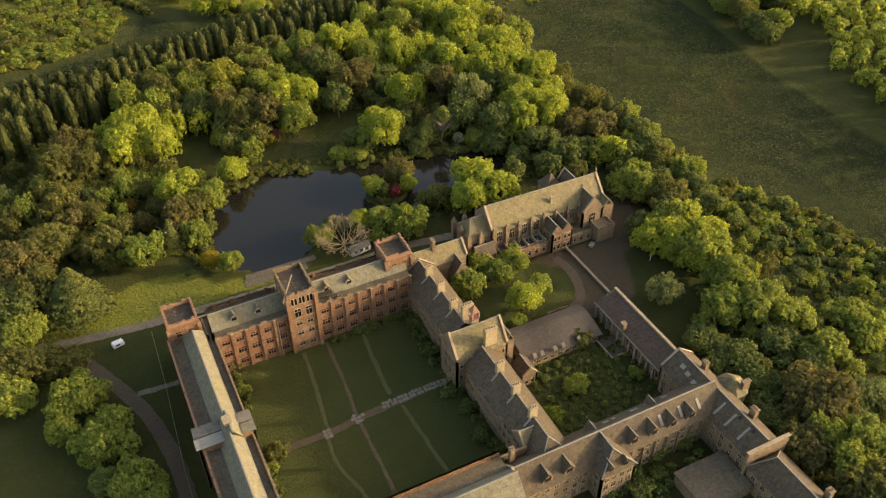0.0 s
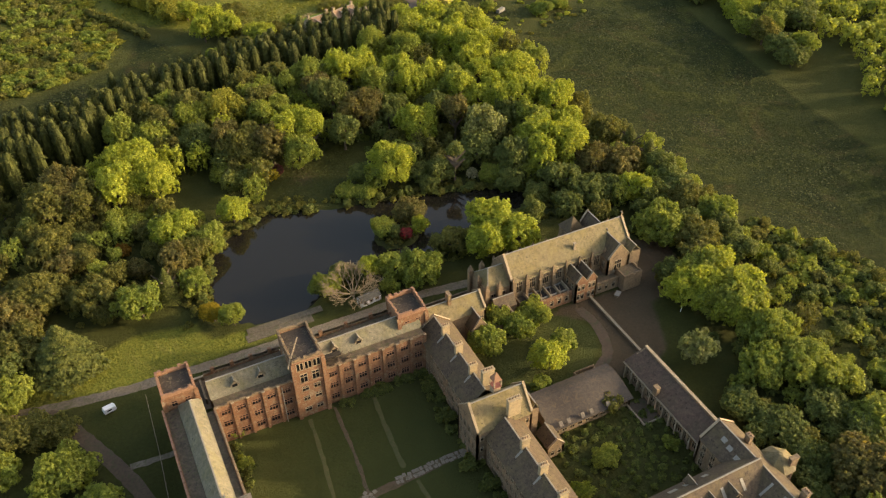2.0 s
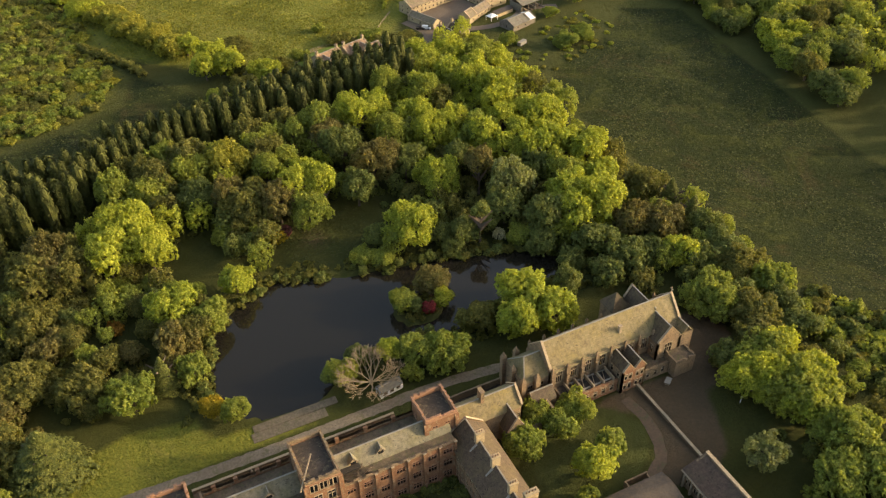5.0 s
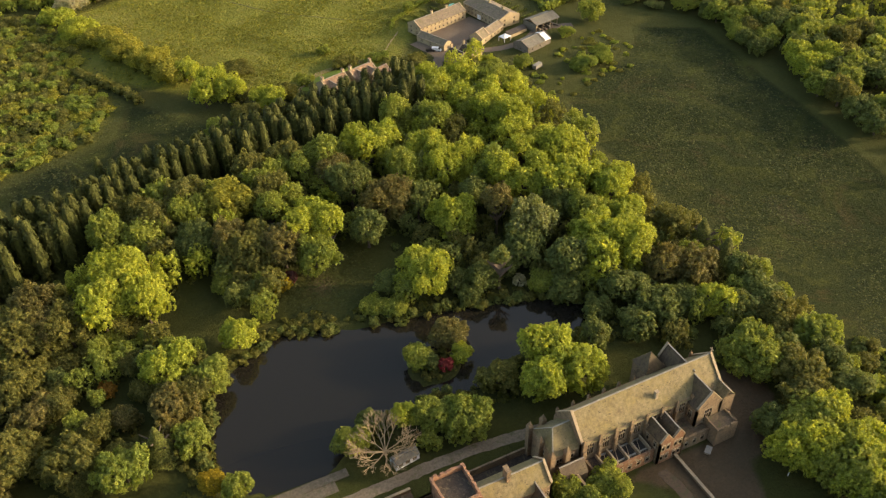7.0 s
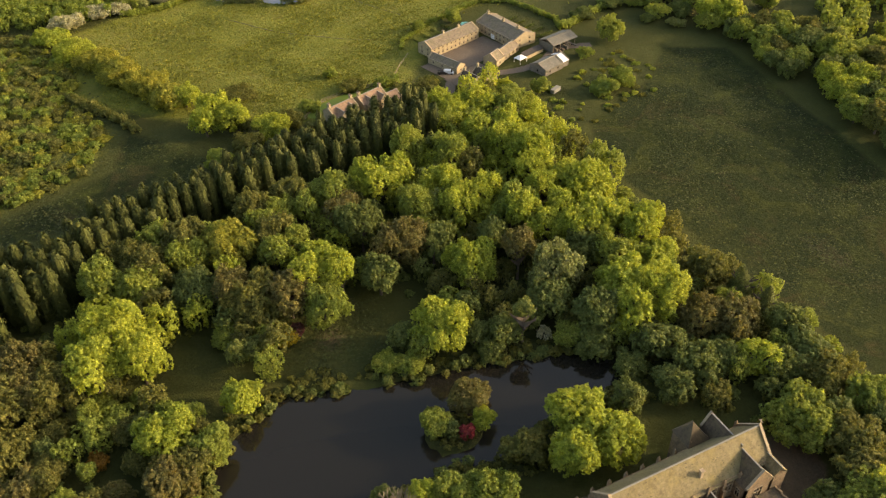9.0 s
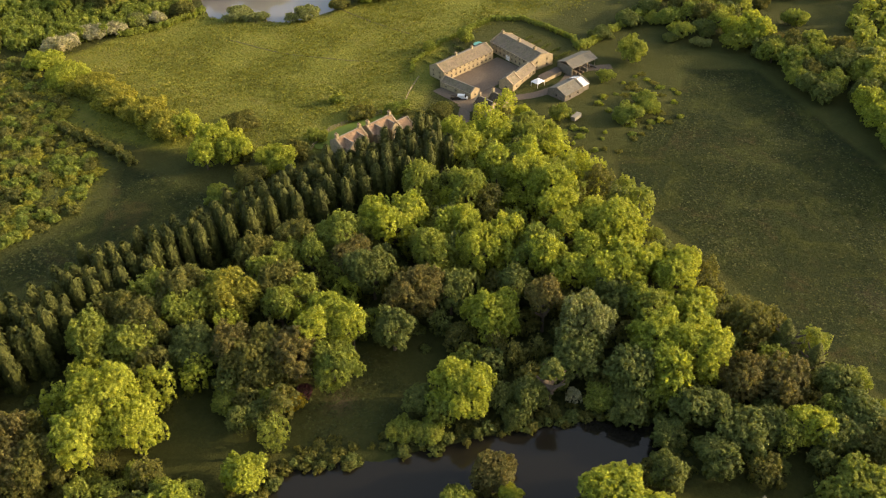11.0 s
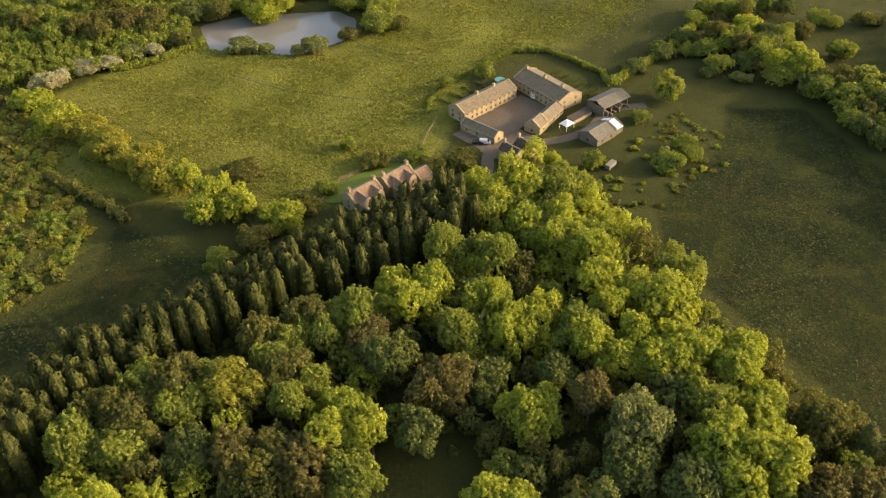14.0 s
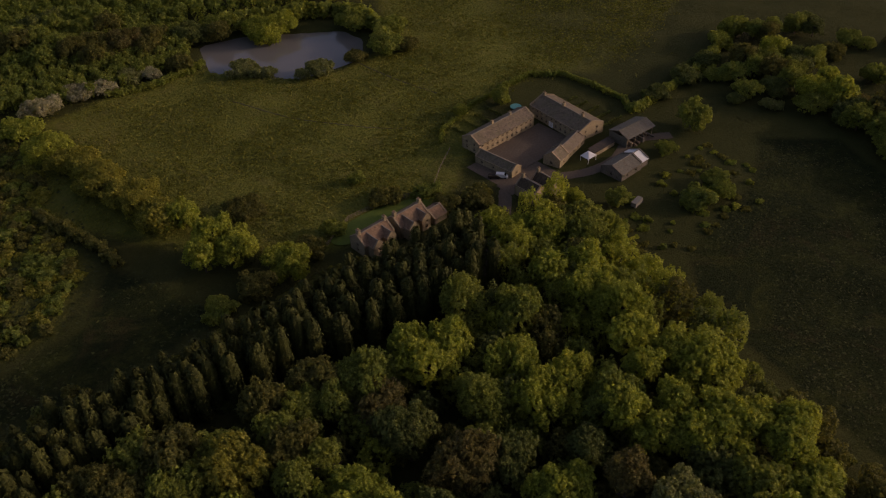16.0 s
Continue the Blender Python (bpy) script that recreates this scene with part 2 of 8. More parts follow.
def prism(bm, poly, lift):
    """A solid from a planar polygon pushed along the vector lift."""
    a = [bm.verts.new(p) for p in poly]
    b = [bm.verts.new(Vector(p) + Vector(lift)) for p in poly]
    bm.faces.new(a)
    bm.faces.new(b[::-1])
    for i in range(len(a)):
        j = (i + 1) % len(a)
        bm.faces.new((a[j], a[i], b[i], b[j]))


def beam(bm, p, q, w, h=None):
    """A square bar from p to q."""
    p, q = Vector(p), Vector(q)
    h = h or w
    d = (q - p).normalized()
    s = d.cross(Vector((0, 0, 1)))
    if s.length < 1e-3:
        s = Vector((1, 0, 0))
    s.normalize()
    u = s.cross(d)
    poly = [p + s * w / 2 + u * h / 2, p - s * w / 2 + u * h / 2, p - s * w / 2 - u * h / 2, p + s * w / 2 - u * h / 2]
    prism(bm, poly, q - p)


def wall_mesh(p0, p1, z0, z1, thick, openings):
    """A wall from p0 to p1 (outer face to the right of that way), with openings (u0, u1, v0, v1) cut through it."""
    p0, p1 = Vector((*p0, 0)), Vector((*p1, 0))
    d = p1 - p0
    L = d.length
    d.normalize()
    n = Vector((d.y, -d.x, 0))
    bm = bmesh.new()
    us = sorted({0.0, L, *(round(o[i], 3) for o in openings for i in (0, 1))})
    vs = sorted({z0, z1, *(round(o[i], 3) for o in openings for i in (2, 3))})
    cache = {}

    def v(u, w, back):
        k = (u, w, back)
        if k not in cache:
            cache[k] = bm.verts.new(p0 + d * u - n * (thick if back else 0) + Vector((0, 0, w)))
        return cache[k]

    def solid(i, j):
        if not (0 <= i < len(us) - 1 and 0 <= j < len(vs) - 1):
            return False
        cu, cv = (us[i] + us[i + 1]) / 2, (vs[j] + vs[j + 1]) / 2
        return not any(o[0] < cu < o[1] and o[2] < cv < o[3] for o in openings)

    grid = [[solid(i, j) for j in range(len(vs) - 1)] for i in range(len(us) - 1)]

    def full(i, j):
        return 0 <= i < len(us) - 1 and 0 <= j < len(vs) - 1 and grid[i][j]

    for i in range(len(us) - 1):
        for j in range(len(vs) - 1):
            if not grid[i][j]:
                continue
            a, b, c, e = us[i], us[i + 1], vs[j], vs[j + 1]
            bm.faces.new((v(a, c, 0), v(b, c, 0), v(b, e, 0), v(a, e, 0)))
            bm.faces.new((v(a, c, 1), v(a, e, 1), v(b, e, 1), v(b, c, 1)))
            if not full(i - 1, j):
                bm.faces.new((v(a, c, 0), v(a, e, 0), v(a, e, 1), v(a, c, 1)))
            if not full(i + 1, j):
                bm.faces.new((v(b, c, 0), v(b, c, 1), v(b, e, 1), v(b, e, 0)))
            if not full(i, j - 1):
                bm.faces.new((v(a, c, 0), v(a, c, 1), v(b, c, 1), v(b, c, 0)))
            if not full(i, j + 1):
                bm.faces.new((v(a, e, 0), v(b, e, 0), v(b, e, 1), v(a, e, 1)))
    return bm


WINDOW_MESHES = {}


def window(parent, p, ang, w, h, trim, style="mullion"):
    """A window in an opening: stone frame with mullions, and the panes set back. p: foot of the opening's middle, outer face."""
    key = (round(w, 2), round(h, 2), trim.name, style)
    if key not in WINDOW_MESHES:
        t = 0.16
        k = max(1, round(w / 0.75)) if style != "plain" else 1
        lights = []
        for i in range(k):
            a, c = t + w * i / k + (0.06 if i else 0.0), t + w * (i + 1) / k - (0.06 if i < k - 1 else 0.0)
            if style == "plain":
                lights.append((a, c, 0.0, h - 0.04))
            else:
                lights += [(a, c, 0.0, h * 0.6), (a, c, h * 0.6 + 0.1, h - (0.3 if style == "arch" and (i in (0, k - 1)) else 0.04))]
        bm = wall_mesh((-w / 2 - t, -0.06), (w / 2 + t, -0.06), -0.18, h + 0.1, 0.28, lights)
        f = bpy.data.meshes.new("window")
        bmesh.ops.recalc_face_normals(bm, faces=bm.faces)
        bm.to_mesh(f)
        bm.free()
        f.materials.append(trim)
        bm = bmesh.new()
        box(bm, -w / 2, w / 2, 0.24, 0.28, 0, h)
        g = bpy.data.meshes.new("pane")
        bmesh.ops.recalc_face_normals(bm, faces=bm.faces)
        bm.to_mesh(g)
        bm.free()
        g.materials.append(GLASS)
        WINDOW_MESHES[key] = (f, g)
    f, g = WINDOW_MESHES[key]
    ob = share("window", f, parent, pose(p[0], p[1], p[2], 0, 0, ang))
    share("pane", g, ob, Matrix())
    return ob


def facade(parent, name, p0, p1, z0, z1, mat, trim, cols, rows, thick=0.6, style="mullion", label="", glaze=True, extra=()):
    """A wall with a grid of windows. cols: (u, width); rows: (sill, height); extra: single windows (u, width, sill, height, style)."""
    every = [(u, w, s, h, style) for u, w in cols for s, h in rows] + list(extra)
    ops = [(u - w / 2, u + w / 2, s, s + h) for u, w, s, h, _ in every]
    ob = part(name, wall_mesh(p0, p1, z0, z1, thick, ops), mat, parent, label)
    d = (Vector(p1) - Vector(p0)).normalized()
    ang = math.degrees(math.atan2(d.y, d.x))
    if glaze:
        for u, w, s, h, kind in every:
            q = Vector(p0) + d * u
            window(parent, (q.x, q.y, s), ang, w, h, trim, kind)
    return ob


def roof_slab(bm, quad, t=0.22):
    """A sloping slab under the quad (top corners in order)."""
    a, b, c = (Vector(p) for p in quad[:3])
    n = (b - a).cross(c - b).normalized()
    if n.z < 0:
        n = -n
    prism(bm, quad, -n * t)


def gable_roof(parent, x0, x1, y0, y1, ze, zr, mat, along="x", over=0.35, hips=(0, 0), ridge=LEAD, name="roof", label=""):
    """A pitched roof over a rectangle, ridge along x or y; hips: how far the ridge stops short at each end."""
    bm = bmesh.new()
    if along == "x":
        c, k = (y0 + y1) / 2, (zr - ze) / ((y1 - y0) / 2)
        zo = ze - over * k
        r0, r1 = x0 + hips[0], x1 - hips[1]
        e0, e1 = x0 - (over if hips[0] else 0), x1 + (over if hips[1] else 0)
        A, B, C, D = (e0, y0 - over, zo), (e1, y0 - over, zo), (e1, y1 + over, zo), (e0, y1 + over, zo)
        R0, R1 = (r0, c, zr), (r1, c, zr)
    else:
        c, k = (x0 + x1) / 2, (zr - ze) / ((x1 - x0) / 2)
        zo = ze - over * k
        r0, r1 = y0 + hips[0], y1 - hips[1]
        e0, e1 = y0 - (over if hips[0] else 0), y1 + (over if hips[1] else 0)
        A, B, C, D = (x1 + over, e0, zo), (x1 + over, e1, zo), (x0 - over, e1, zo), (x0 - over, e0, zo)
        R0, R1 = (c, r0, zr), (c, r1, zr)
    roof_slab(bm, [A, B, R1, R0])
    roof_slab(bm, [C, D, R0, R1])
    if hips[0]:
        roof_slab(bm, [D, A, R0])
    if hips[1]:
        roof_slab(bm, [B, C, R1])
    ob = part(name, bm, mat, parent, label)
    bm = bmesh.new()
    up = Vector((0, 0, 0.06))
    beam(bm, Vector(R0) + up, Vector(R1) + up, 0.36, 0.16)
    for h, r, p, q in ((hips[0], R0, A, D), (hips[1], R1, B, C)):
        if h:
            beam(bm, Vector(r) + up, Vector(p) + up, 0.3, 0.14)
            beam(bm, Vector(r) + up, Vector(q) + up, 0.3, 0.14)
    part("ridge", bm, ridge, ob, "pale lead ridge capping")
    return ob


def gable_end(parent, p0, p1, ze, zr, mat, thick=0.5, rise=0.5, trim=STONE_TRIM, name="gable"):
    """A gable wall above the eaves, rising a little over the roof, with coping stones. Outer face to the right of p0 to p1."""
    p0, p1 = Vector((*p0, 0)), Vector((*p1, 0))
    d = (p1 - p0).normalized()
    n = Vector((d.y, -d.x, 0))
    c = (p0 + p1) / 2
    Z = Vector((0, 0, 1))
    bm = bmesh.new()
    prism(bm, [p0 + Z * ze, p1 + Z * ze, p1 + Z * (ze + rise), c + Z * (zr + rise), p0 + Z * (ze + rise)], -n * thick)
    ob = part(name, bm, mat, parent)
    bm = bmesh.new()
    m = -n * thick / 2
    for p in (p0, p1):
        beam(bm, p + m + Z * (ze + rise + 0.06), c + m + Z * (zr + rise + 0.06), thick + 0.16, 0.16)
    part("coping", bm, trim, ob, "pale coping stones")
    return ob


def chimney(parent, x, y, z0, z1, w, d, mat, pots=3, trim=STONE_TRIM):
    bm = bmesh.new()
    box(bm, x - w / 2, x + w / 2, y - d / 2, y + d / 2, z0, z1 - 0.3)
    box(bm, x - w / 2 - 0.12, x + w / 2 + 0.12, y - d / 2 - 0.12, y + d / 2 + 0.12, z1 - 0.3, z1)
    ob = part("chimney", bm, mat, parent)
    for i in range(pots):
        f = (i + 0.5) / pots - 0.5
        bm = bmesh.new()
        bmesh.ops.create_cone(bm, cap_ends=True, segments=8, radius1=0.2, radius2=0.15, depth=0.6,
                              matrix=pose(x + (f * w * 0.9 if w >= d else 0), y + (f * d * 0.9 if d > w else 0), z1 + 0.3))
        part("chimney_pot", bm, TILE_BROWN, ob)
    return ob


def battlement(parent, x0, x1, y0, y1, z0, z1, mat, t=0.5, step=1.5, seed=0, ruin=0.0, sides="nsew", name="parapet", dip=0.7):
    """Crenellated parapets on the sides of a rectangle, with worn or missing merlons."""
    rng = random.Random(seed)
    zc = z0 + (z1 - z0) * dip
    a, c = y0 + (t if "s" in sides else 0), y1 - (t if "n" in sides else 0)
    for s, p, q in (("s", (x0, y0), (x1, y0)), ("n", (x1, y1), (x0, y1)), ("w", (x0, c), (x0, a)), ("e", (x1, a), (x1, c))):
        if s not in sides:
            continue
        L = math.dist(p, q)
        n = max(3, round(L / step))
        cuts = []
        for i in range(n):
            top = z1 if i % 2 == 0 else zc
            if rng.random() < ruin:
                top -= rng.uniform(0.2, (z1 - z0) * 0.5)
            cuts.append((L * i / n, L * (i + 1) / n, round(top - rng.uniform(0.01, 0.12), 2), z1 + 0.02))
        part(name, wall_mesh(p, q, z0, z1 + 0.02, t, cuts), mat, parent)


def slab(parent, name, x0, x1, y0, y1, z0, z1, mat, label=""):
    bm = bmesh.new()
    box(bm, x0, x1, y0, y1, z0, z1)
    return part(name, bm, mat, parent, label)


def dormer(parent, x, y, z, w, depth, h, face, wall, roofm):
    """A small gabled dormer that looks along face (degrees), its foot at x, y, z on the slope; depth runs back into the roof."""
    bm = bmesh.new()
    prism(bm, [(-w / 2, 0, 0), (w / 2, 0, 0), (w / 2, 0, h * 0.45), (0, 0, h), (-w / 2, 0, h * 0.45)], (0, depth * 0.9, 0))
    ob = part("dormer", bm, wall, parent)
    ob.matrix_basis = pose(x, y, z, 0, 0, face + 90)
    bm = bmesh.new()
    o = 0.2
    for s in (-1, 1):
        roof_slab(bm, [(0, -0.25, h + 0.12), (s * (w / 2 + o), -0.25, h * 0.45 - o * 1.1 * h / w + 0.12), (s * (w / 2 + o), depth, h * 0.45 - o * 1.1 * h / w + 0.12), (0, depth, h + 0.12)], 0.12)
    rf = part("dormer_roof", bm, roofm, ob)
    bm = bmesh.new()
    beam(bm, (0, -0.3, h + 0.18), (0, depth, h + 0.18), 0.22, 0.12)
    part("ridge", bm, LEAD, ob, "pale lead ridge")
    bm = bmesh.new()
    box(bm, -w * 0.3, w * 0.3, -0.06, 0.02, 0.2, h * 0.5)
    part("dormer_window", bm, GLASS, ob, "dark glazed dormer window")
    return ob


def even(n, L, w, m=0.0):
    """n openings of width w spread evenly over a wall of length L."""
    return [(m + (L - 2 * m) * (i + 0.5) / n, w) for i in range(n)]

# ---------------------------------------------------------------- ground
POND = [(23, 224), (29, 250), (37, 260), (46, 265), (51, 269), (60, 268), (76, 261), (92, 258), (111, 254), (122, 252), (136, 246),
        (147, 239), (151, 232), (144, 228), (132, 228), (117, 227), (103, 221), (88, 225), (72, 226), (60, 220), (52, 214), (36, 215)]
POND_FAR = [(108, 594), (106, 564), (119, 550), (140, 536), (154, 536), (174, 541), (182, 560), (177, 575), (160, 582), (131, 594)]


def edge_distance(poly, X, Y):
    """Signed distance to a closed outline, positive inside."""
    X, Y = np.asarray(X, float), np.asarray(Y, float)
    best = np.full(X.shape, 1e9)
    inside = np.zeros(X.shape, bool)
    for (ax, ay), (bx, by) in zip(poly, poly[1:] + poly[:1]):
        dx, dy = bx - ax, by - ay
        t = np.clip(((X - ax) * dx + (Y - ay) * dy) / (dx * dx + dy * dy), 0, 1)
        best = np.minimum(best, np.hypot(X - ax - t * dx, Y - ay - t * dy))
        cross = (ay > Y) != (by > Y)
        with np.errstate(divide="ignore", invalid="ignore"):
            inside ^= cross & (X < (bx - ax) * (Y - ay) / (by - ay if by != ay else 1e-9) + ax)
    return np.where(inside, best, -best)


def island_distance(X, Y):
    return 7.5 - np.hypot((X - 92) / 1.15, Y - 235.5)


def ground_z(X, Y):
    X, Y = np.asarray(X, float), np.asarray(Y, float)
    z = -6.0 * np.exp(-((X - 250) / 55) ** 2 - ((Y - 215) / 75) ** 2)
    far = np.clip((np.hypot(X - 90, Y - 180) - 110) / 60, 0, 1) * np.clip((np.hypot(X - 210, Y - 430) - 48) / 25, 0, 1) * np.clip((np.hypot(X - 135, Y - 408) - 25) / 15, 0, 1)
    z = z + far * 0.5 * (np.sin(X * 0.071 + 1.3 * np.sin(Y * 0.043)) * np.cos(Y * 0.057 + 0.9) + 0.5 * np.sin(X * 0.19 + Y * 0.13))
    for p in (POND, POND_FAR):
        d = edge_distance(p, X, Y)
        z = np.where(d > -4, z * np.clip(-d / 4, 0, 1), z)
        z = z - 1.6 * np.clip((d + 1.2) / 3.5, 0, 1)
    z = z + 1.7 * np.clip((island_distance(X, Y) + 1.0) / 2.5, 0, 1)
    return z


def gz(x, y):
    return float(ground_z(np.array([x]), np.array([y]))[0])


COURT = [(15, 106), (73, 106), (73, 175), (15, 175)]
EAST_LAWN = [(93, 152), (112, 152), (122, 157), (127, 165), (124, 174), (118, 178), (93, 179)]
NORTH_LAWN = [(-60, 205), (48, 207), (45, 213), (22, 214), (18, 224), (0, 226), (-40, 217)]
BACK_COURT = [(90, 104), (124, 104), (124, 137), (92, 137)]
DRIVE = [(118, 179), (128, 170), (127, 160), (120, 152), (112, 150), (120, 147), (134, 146), (142, 150), (150, 168), (158, 170), (172, 183),
         (174, 196), (160, 196), (153, 183), (150, 177)]
MEADOW = [(24, 474), (78, 425), (110, 410), (150, 408), (178, 440), (205, 478), (240, 484), (260, 470), (300, 484), (350, 520), (420, 600), (470, 700), (400, 740), (300, 690), (210, 610),
          (188, 545), (160, 532), (122, 548), (104, 566), (66, 562), (30, 548)]
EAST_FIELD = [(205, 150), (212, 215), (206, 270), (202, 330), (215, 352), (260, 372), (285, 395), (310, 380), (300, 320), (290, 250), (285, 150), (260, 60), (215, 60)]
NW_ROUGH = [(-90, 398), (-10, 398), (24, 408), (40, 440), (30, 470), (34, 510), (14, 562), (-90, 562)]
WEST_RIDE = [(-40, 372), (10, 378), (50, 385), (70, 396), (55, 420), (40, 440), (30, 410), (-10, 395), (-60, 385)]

step = 3.0
gx = np.r_[-4500, -2200, -1100, -600, -380, np.arange(-270, 520, step), 620, 800, 1200, 2200, 4500]
gy = np.r_[-4500, -2000, -900, -400, -160, np.arange(-60, 800, step), 900, 1100, 1500, 2500, 4500]
GX, GY = np.meshgrid(gx, gy)
GZ = ground_z(GX, GY)
nx, ny = len(gx), len(gy)
me = bpy.data.meshes.new("ground")
idx = np.arange(nx * ny).reshape(ny, nx)
quads = np.stack([idx[:-1, :-1], idx[:-1, 1:], idx[1:, 1:], idx[1:, :-1]], -1).reshape(-1, 4)
me.vertices.add(nx * ny)
me.vertices.foreach_set("co", np.stack([GX, GY, GZ], -1).ravel())
me.loops.add(quads.size)
me.loops.foreach_set("vertex_index", quads.ravel())
me.polygons.add(len(quads))
me.polygons.foreach_set("loop_start", np.arange(0, quads.size, 4))
me.update(calc_edges=True)
me.shade_smooth()


def soft(poly, w=3.0):
    return np.clip(edge_distance(poly, GX, GY) / w + 0.5, 0, 1)


lawn = np.maximum.reduce([soft(COURT), soft(EAST_LAWN)])
bare = np.maximum.reduce([soft(DRIVE, 4), np.clip((edge_distance(POND, GX, GY) + 1) / 5, 0, 1) * 0.3,
                          np.exp(-((GX - 241) / 12) ** 2 - ((GY - 248) / 24) ** 2) * 0.34,
                          np.clip(1 - np.hypot((GX - 75) / 13, (GY - 284) / 14), 0, 1) * 0.55])
# duller sun on the eastern meadow and sunlight on NORTH_LAWN are painted in here
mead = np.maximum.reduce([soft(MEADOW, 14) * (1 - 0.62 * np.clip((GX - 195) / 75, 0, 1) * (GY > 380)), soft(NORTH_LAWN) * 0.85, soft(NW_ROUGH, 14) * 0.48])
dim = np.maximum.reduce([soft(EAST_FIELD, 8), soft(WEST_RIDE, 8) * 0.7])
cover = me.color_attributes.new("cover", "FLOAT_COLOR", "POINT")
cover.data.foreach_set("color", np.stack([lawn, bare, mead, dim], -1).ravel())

GROUND, nt, b = node_mat("ground_cover", 0.95)
b.inputs["Specular IOR Level"].default_value = 0.1
at = nt.nodes.new("ShaderNodeAttribute")
at.attribute_name = "cover"
sp = nt.nodes.new("ShaderNodeSeparateColor")
nt.links.new(at.outputs["Color"], sp.inputs[0])
patch = nz(nt, 0.035, 7, 0.72, dist=0.8)
mid, fine = nz(nt, 0.12, 6, 0.7), nz(nt, 1.1, 7, 0.8)


def two(c0, c1, c2, fac=mid):
    return mix(nt, ramp(nt, fine, [(0.35, (0, 0, 0)), (0.7, (1, 1, 1))]), ramp(nt, fac, [(0.35, c0), (0.65, c1)]), c2)


def edged(out, scale=0.5, amount=0.45):
    """A cover's edge broken up by noise."""
    a = nt.nodes.new("ShaderNodeMath")
    a.operation = "MULTIPLY_ADD"
    nt.links.new(nz(nt, scale, 5, 0.7), a.inputs[0])
    a.inputs[1].default_value = amount
    nt.links.new(out, a.inputs[2])
    return ramp(nt, a.outputs[0], [(0.5, (0, 0, 0)), (0.85, (1, 1, 1))])


col = two((0.050, 0.060, 0.014), (0.076, 0.076, 0.020), (0.044, 0.048, 0.013))
lush = two((0.165, 0.172, 0.026), (0.225, 0.216, 0.033), (0.145, 0.147, 0.026))
lush = mix(nt, ramp(nt, nz(nt, 0.4, 5, 0.75, dist=0.6), [(0.48, (0, 0, 0)), (0.66, (0.75, 0.75, 0.75))]), lush, (0.100, 0.126, 0.020))
lush = mix(nt, ramp(nt, nz(nt, 1.5, 4, 0.8), [(0.5, (0, 0, 0)), (0.64, (0.85, 0.85, 0.85))]), lush, (0.090, 0.105, 0.017))
lush = mix(nt, ramp(nt, nz(nt, 0.05, 6, 0.75, dist=1.2), [(0.52, (0, 0, 0)), (0.7, (0.7, 0.7, 0.7))]), lush, (0.185, 0.165, 0.045))
col = mix(nt, edged(sp.outputs[2]), col, lush)
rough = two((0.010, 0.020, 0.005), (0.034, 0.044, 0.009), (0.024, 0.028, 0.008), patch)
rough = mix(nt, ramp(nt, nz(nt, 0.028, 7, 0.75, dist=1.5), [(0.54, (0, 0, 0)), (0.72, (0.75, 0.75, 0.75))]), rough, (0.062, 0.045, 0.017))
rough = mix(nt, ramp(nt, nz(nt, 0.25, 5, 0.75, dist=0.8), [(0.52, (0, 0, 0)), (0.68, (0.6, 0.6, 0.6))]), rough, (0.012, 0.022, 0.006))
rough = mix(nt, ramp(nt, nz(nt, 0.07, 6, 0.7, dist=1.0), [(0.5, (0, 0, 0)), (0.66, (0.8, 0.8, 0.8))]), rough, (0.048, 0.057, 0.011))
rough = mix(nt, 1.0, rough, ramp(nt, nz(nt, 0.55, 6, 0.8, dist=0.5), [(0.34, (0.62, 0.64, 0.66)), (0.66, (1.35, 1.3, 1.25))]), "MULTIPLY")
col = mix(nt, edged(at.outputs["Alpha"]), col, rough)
col = mix(nt, edged(sp.outputs[0], 1.0, 0.3), col, two((0.056, 0.070, 0.019), (0.072, 0.084, 0.023), (0.062, 0.066, 0.021)))
col = mix(nt, edged(sp.outputs[1]), col, two((0.105, 0.074, 0.043), (0.135, 0.095, 0.057), (0.080, 0.062, 0.035)))
nt.links.new(col, b.inputs["Base Color"])
ad = nt.nodes.new("ShaderNodeMath")
ad.operation = "ADD"
nt.links.new(fine, ad.inputs[0])
nt.links.new(mid, ad.inputs[1])
tus = nt.nodes.new("ShaderNodeMath")
tus.operation = "MULTIPLY_ADD"
nt.links.new(nz(nt, 0.75, 3, 0.6, dist=0.4), tus.inputs[0])
deep = nt.nodes.new("ShaderNodeMath")
deep.operation = "MULTIPLY_ADD"
nt.links.new(sp.outputs[2], deep.inputs[0])
deep.inputs[1].default_value = 2.2
deep.inputs[2].default_value = 0.25
nt.links.new(deep.outputs[0], tus.inputs[1])
nt.links.new(ad.outputs[0], tus.inputs[2])
bump(nt, b, tus.outputs[0], 1.0, 0.9)
me.materials.append(GROUND)
tagged(new("ground", me), "grass, rough meadow and bare earth over gently rolling ground", "ground", kind="structure")


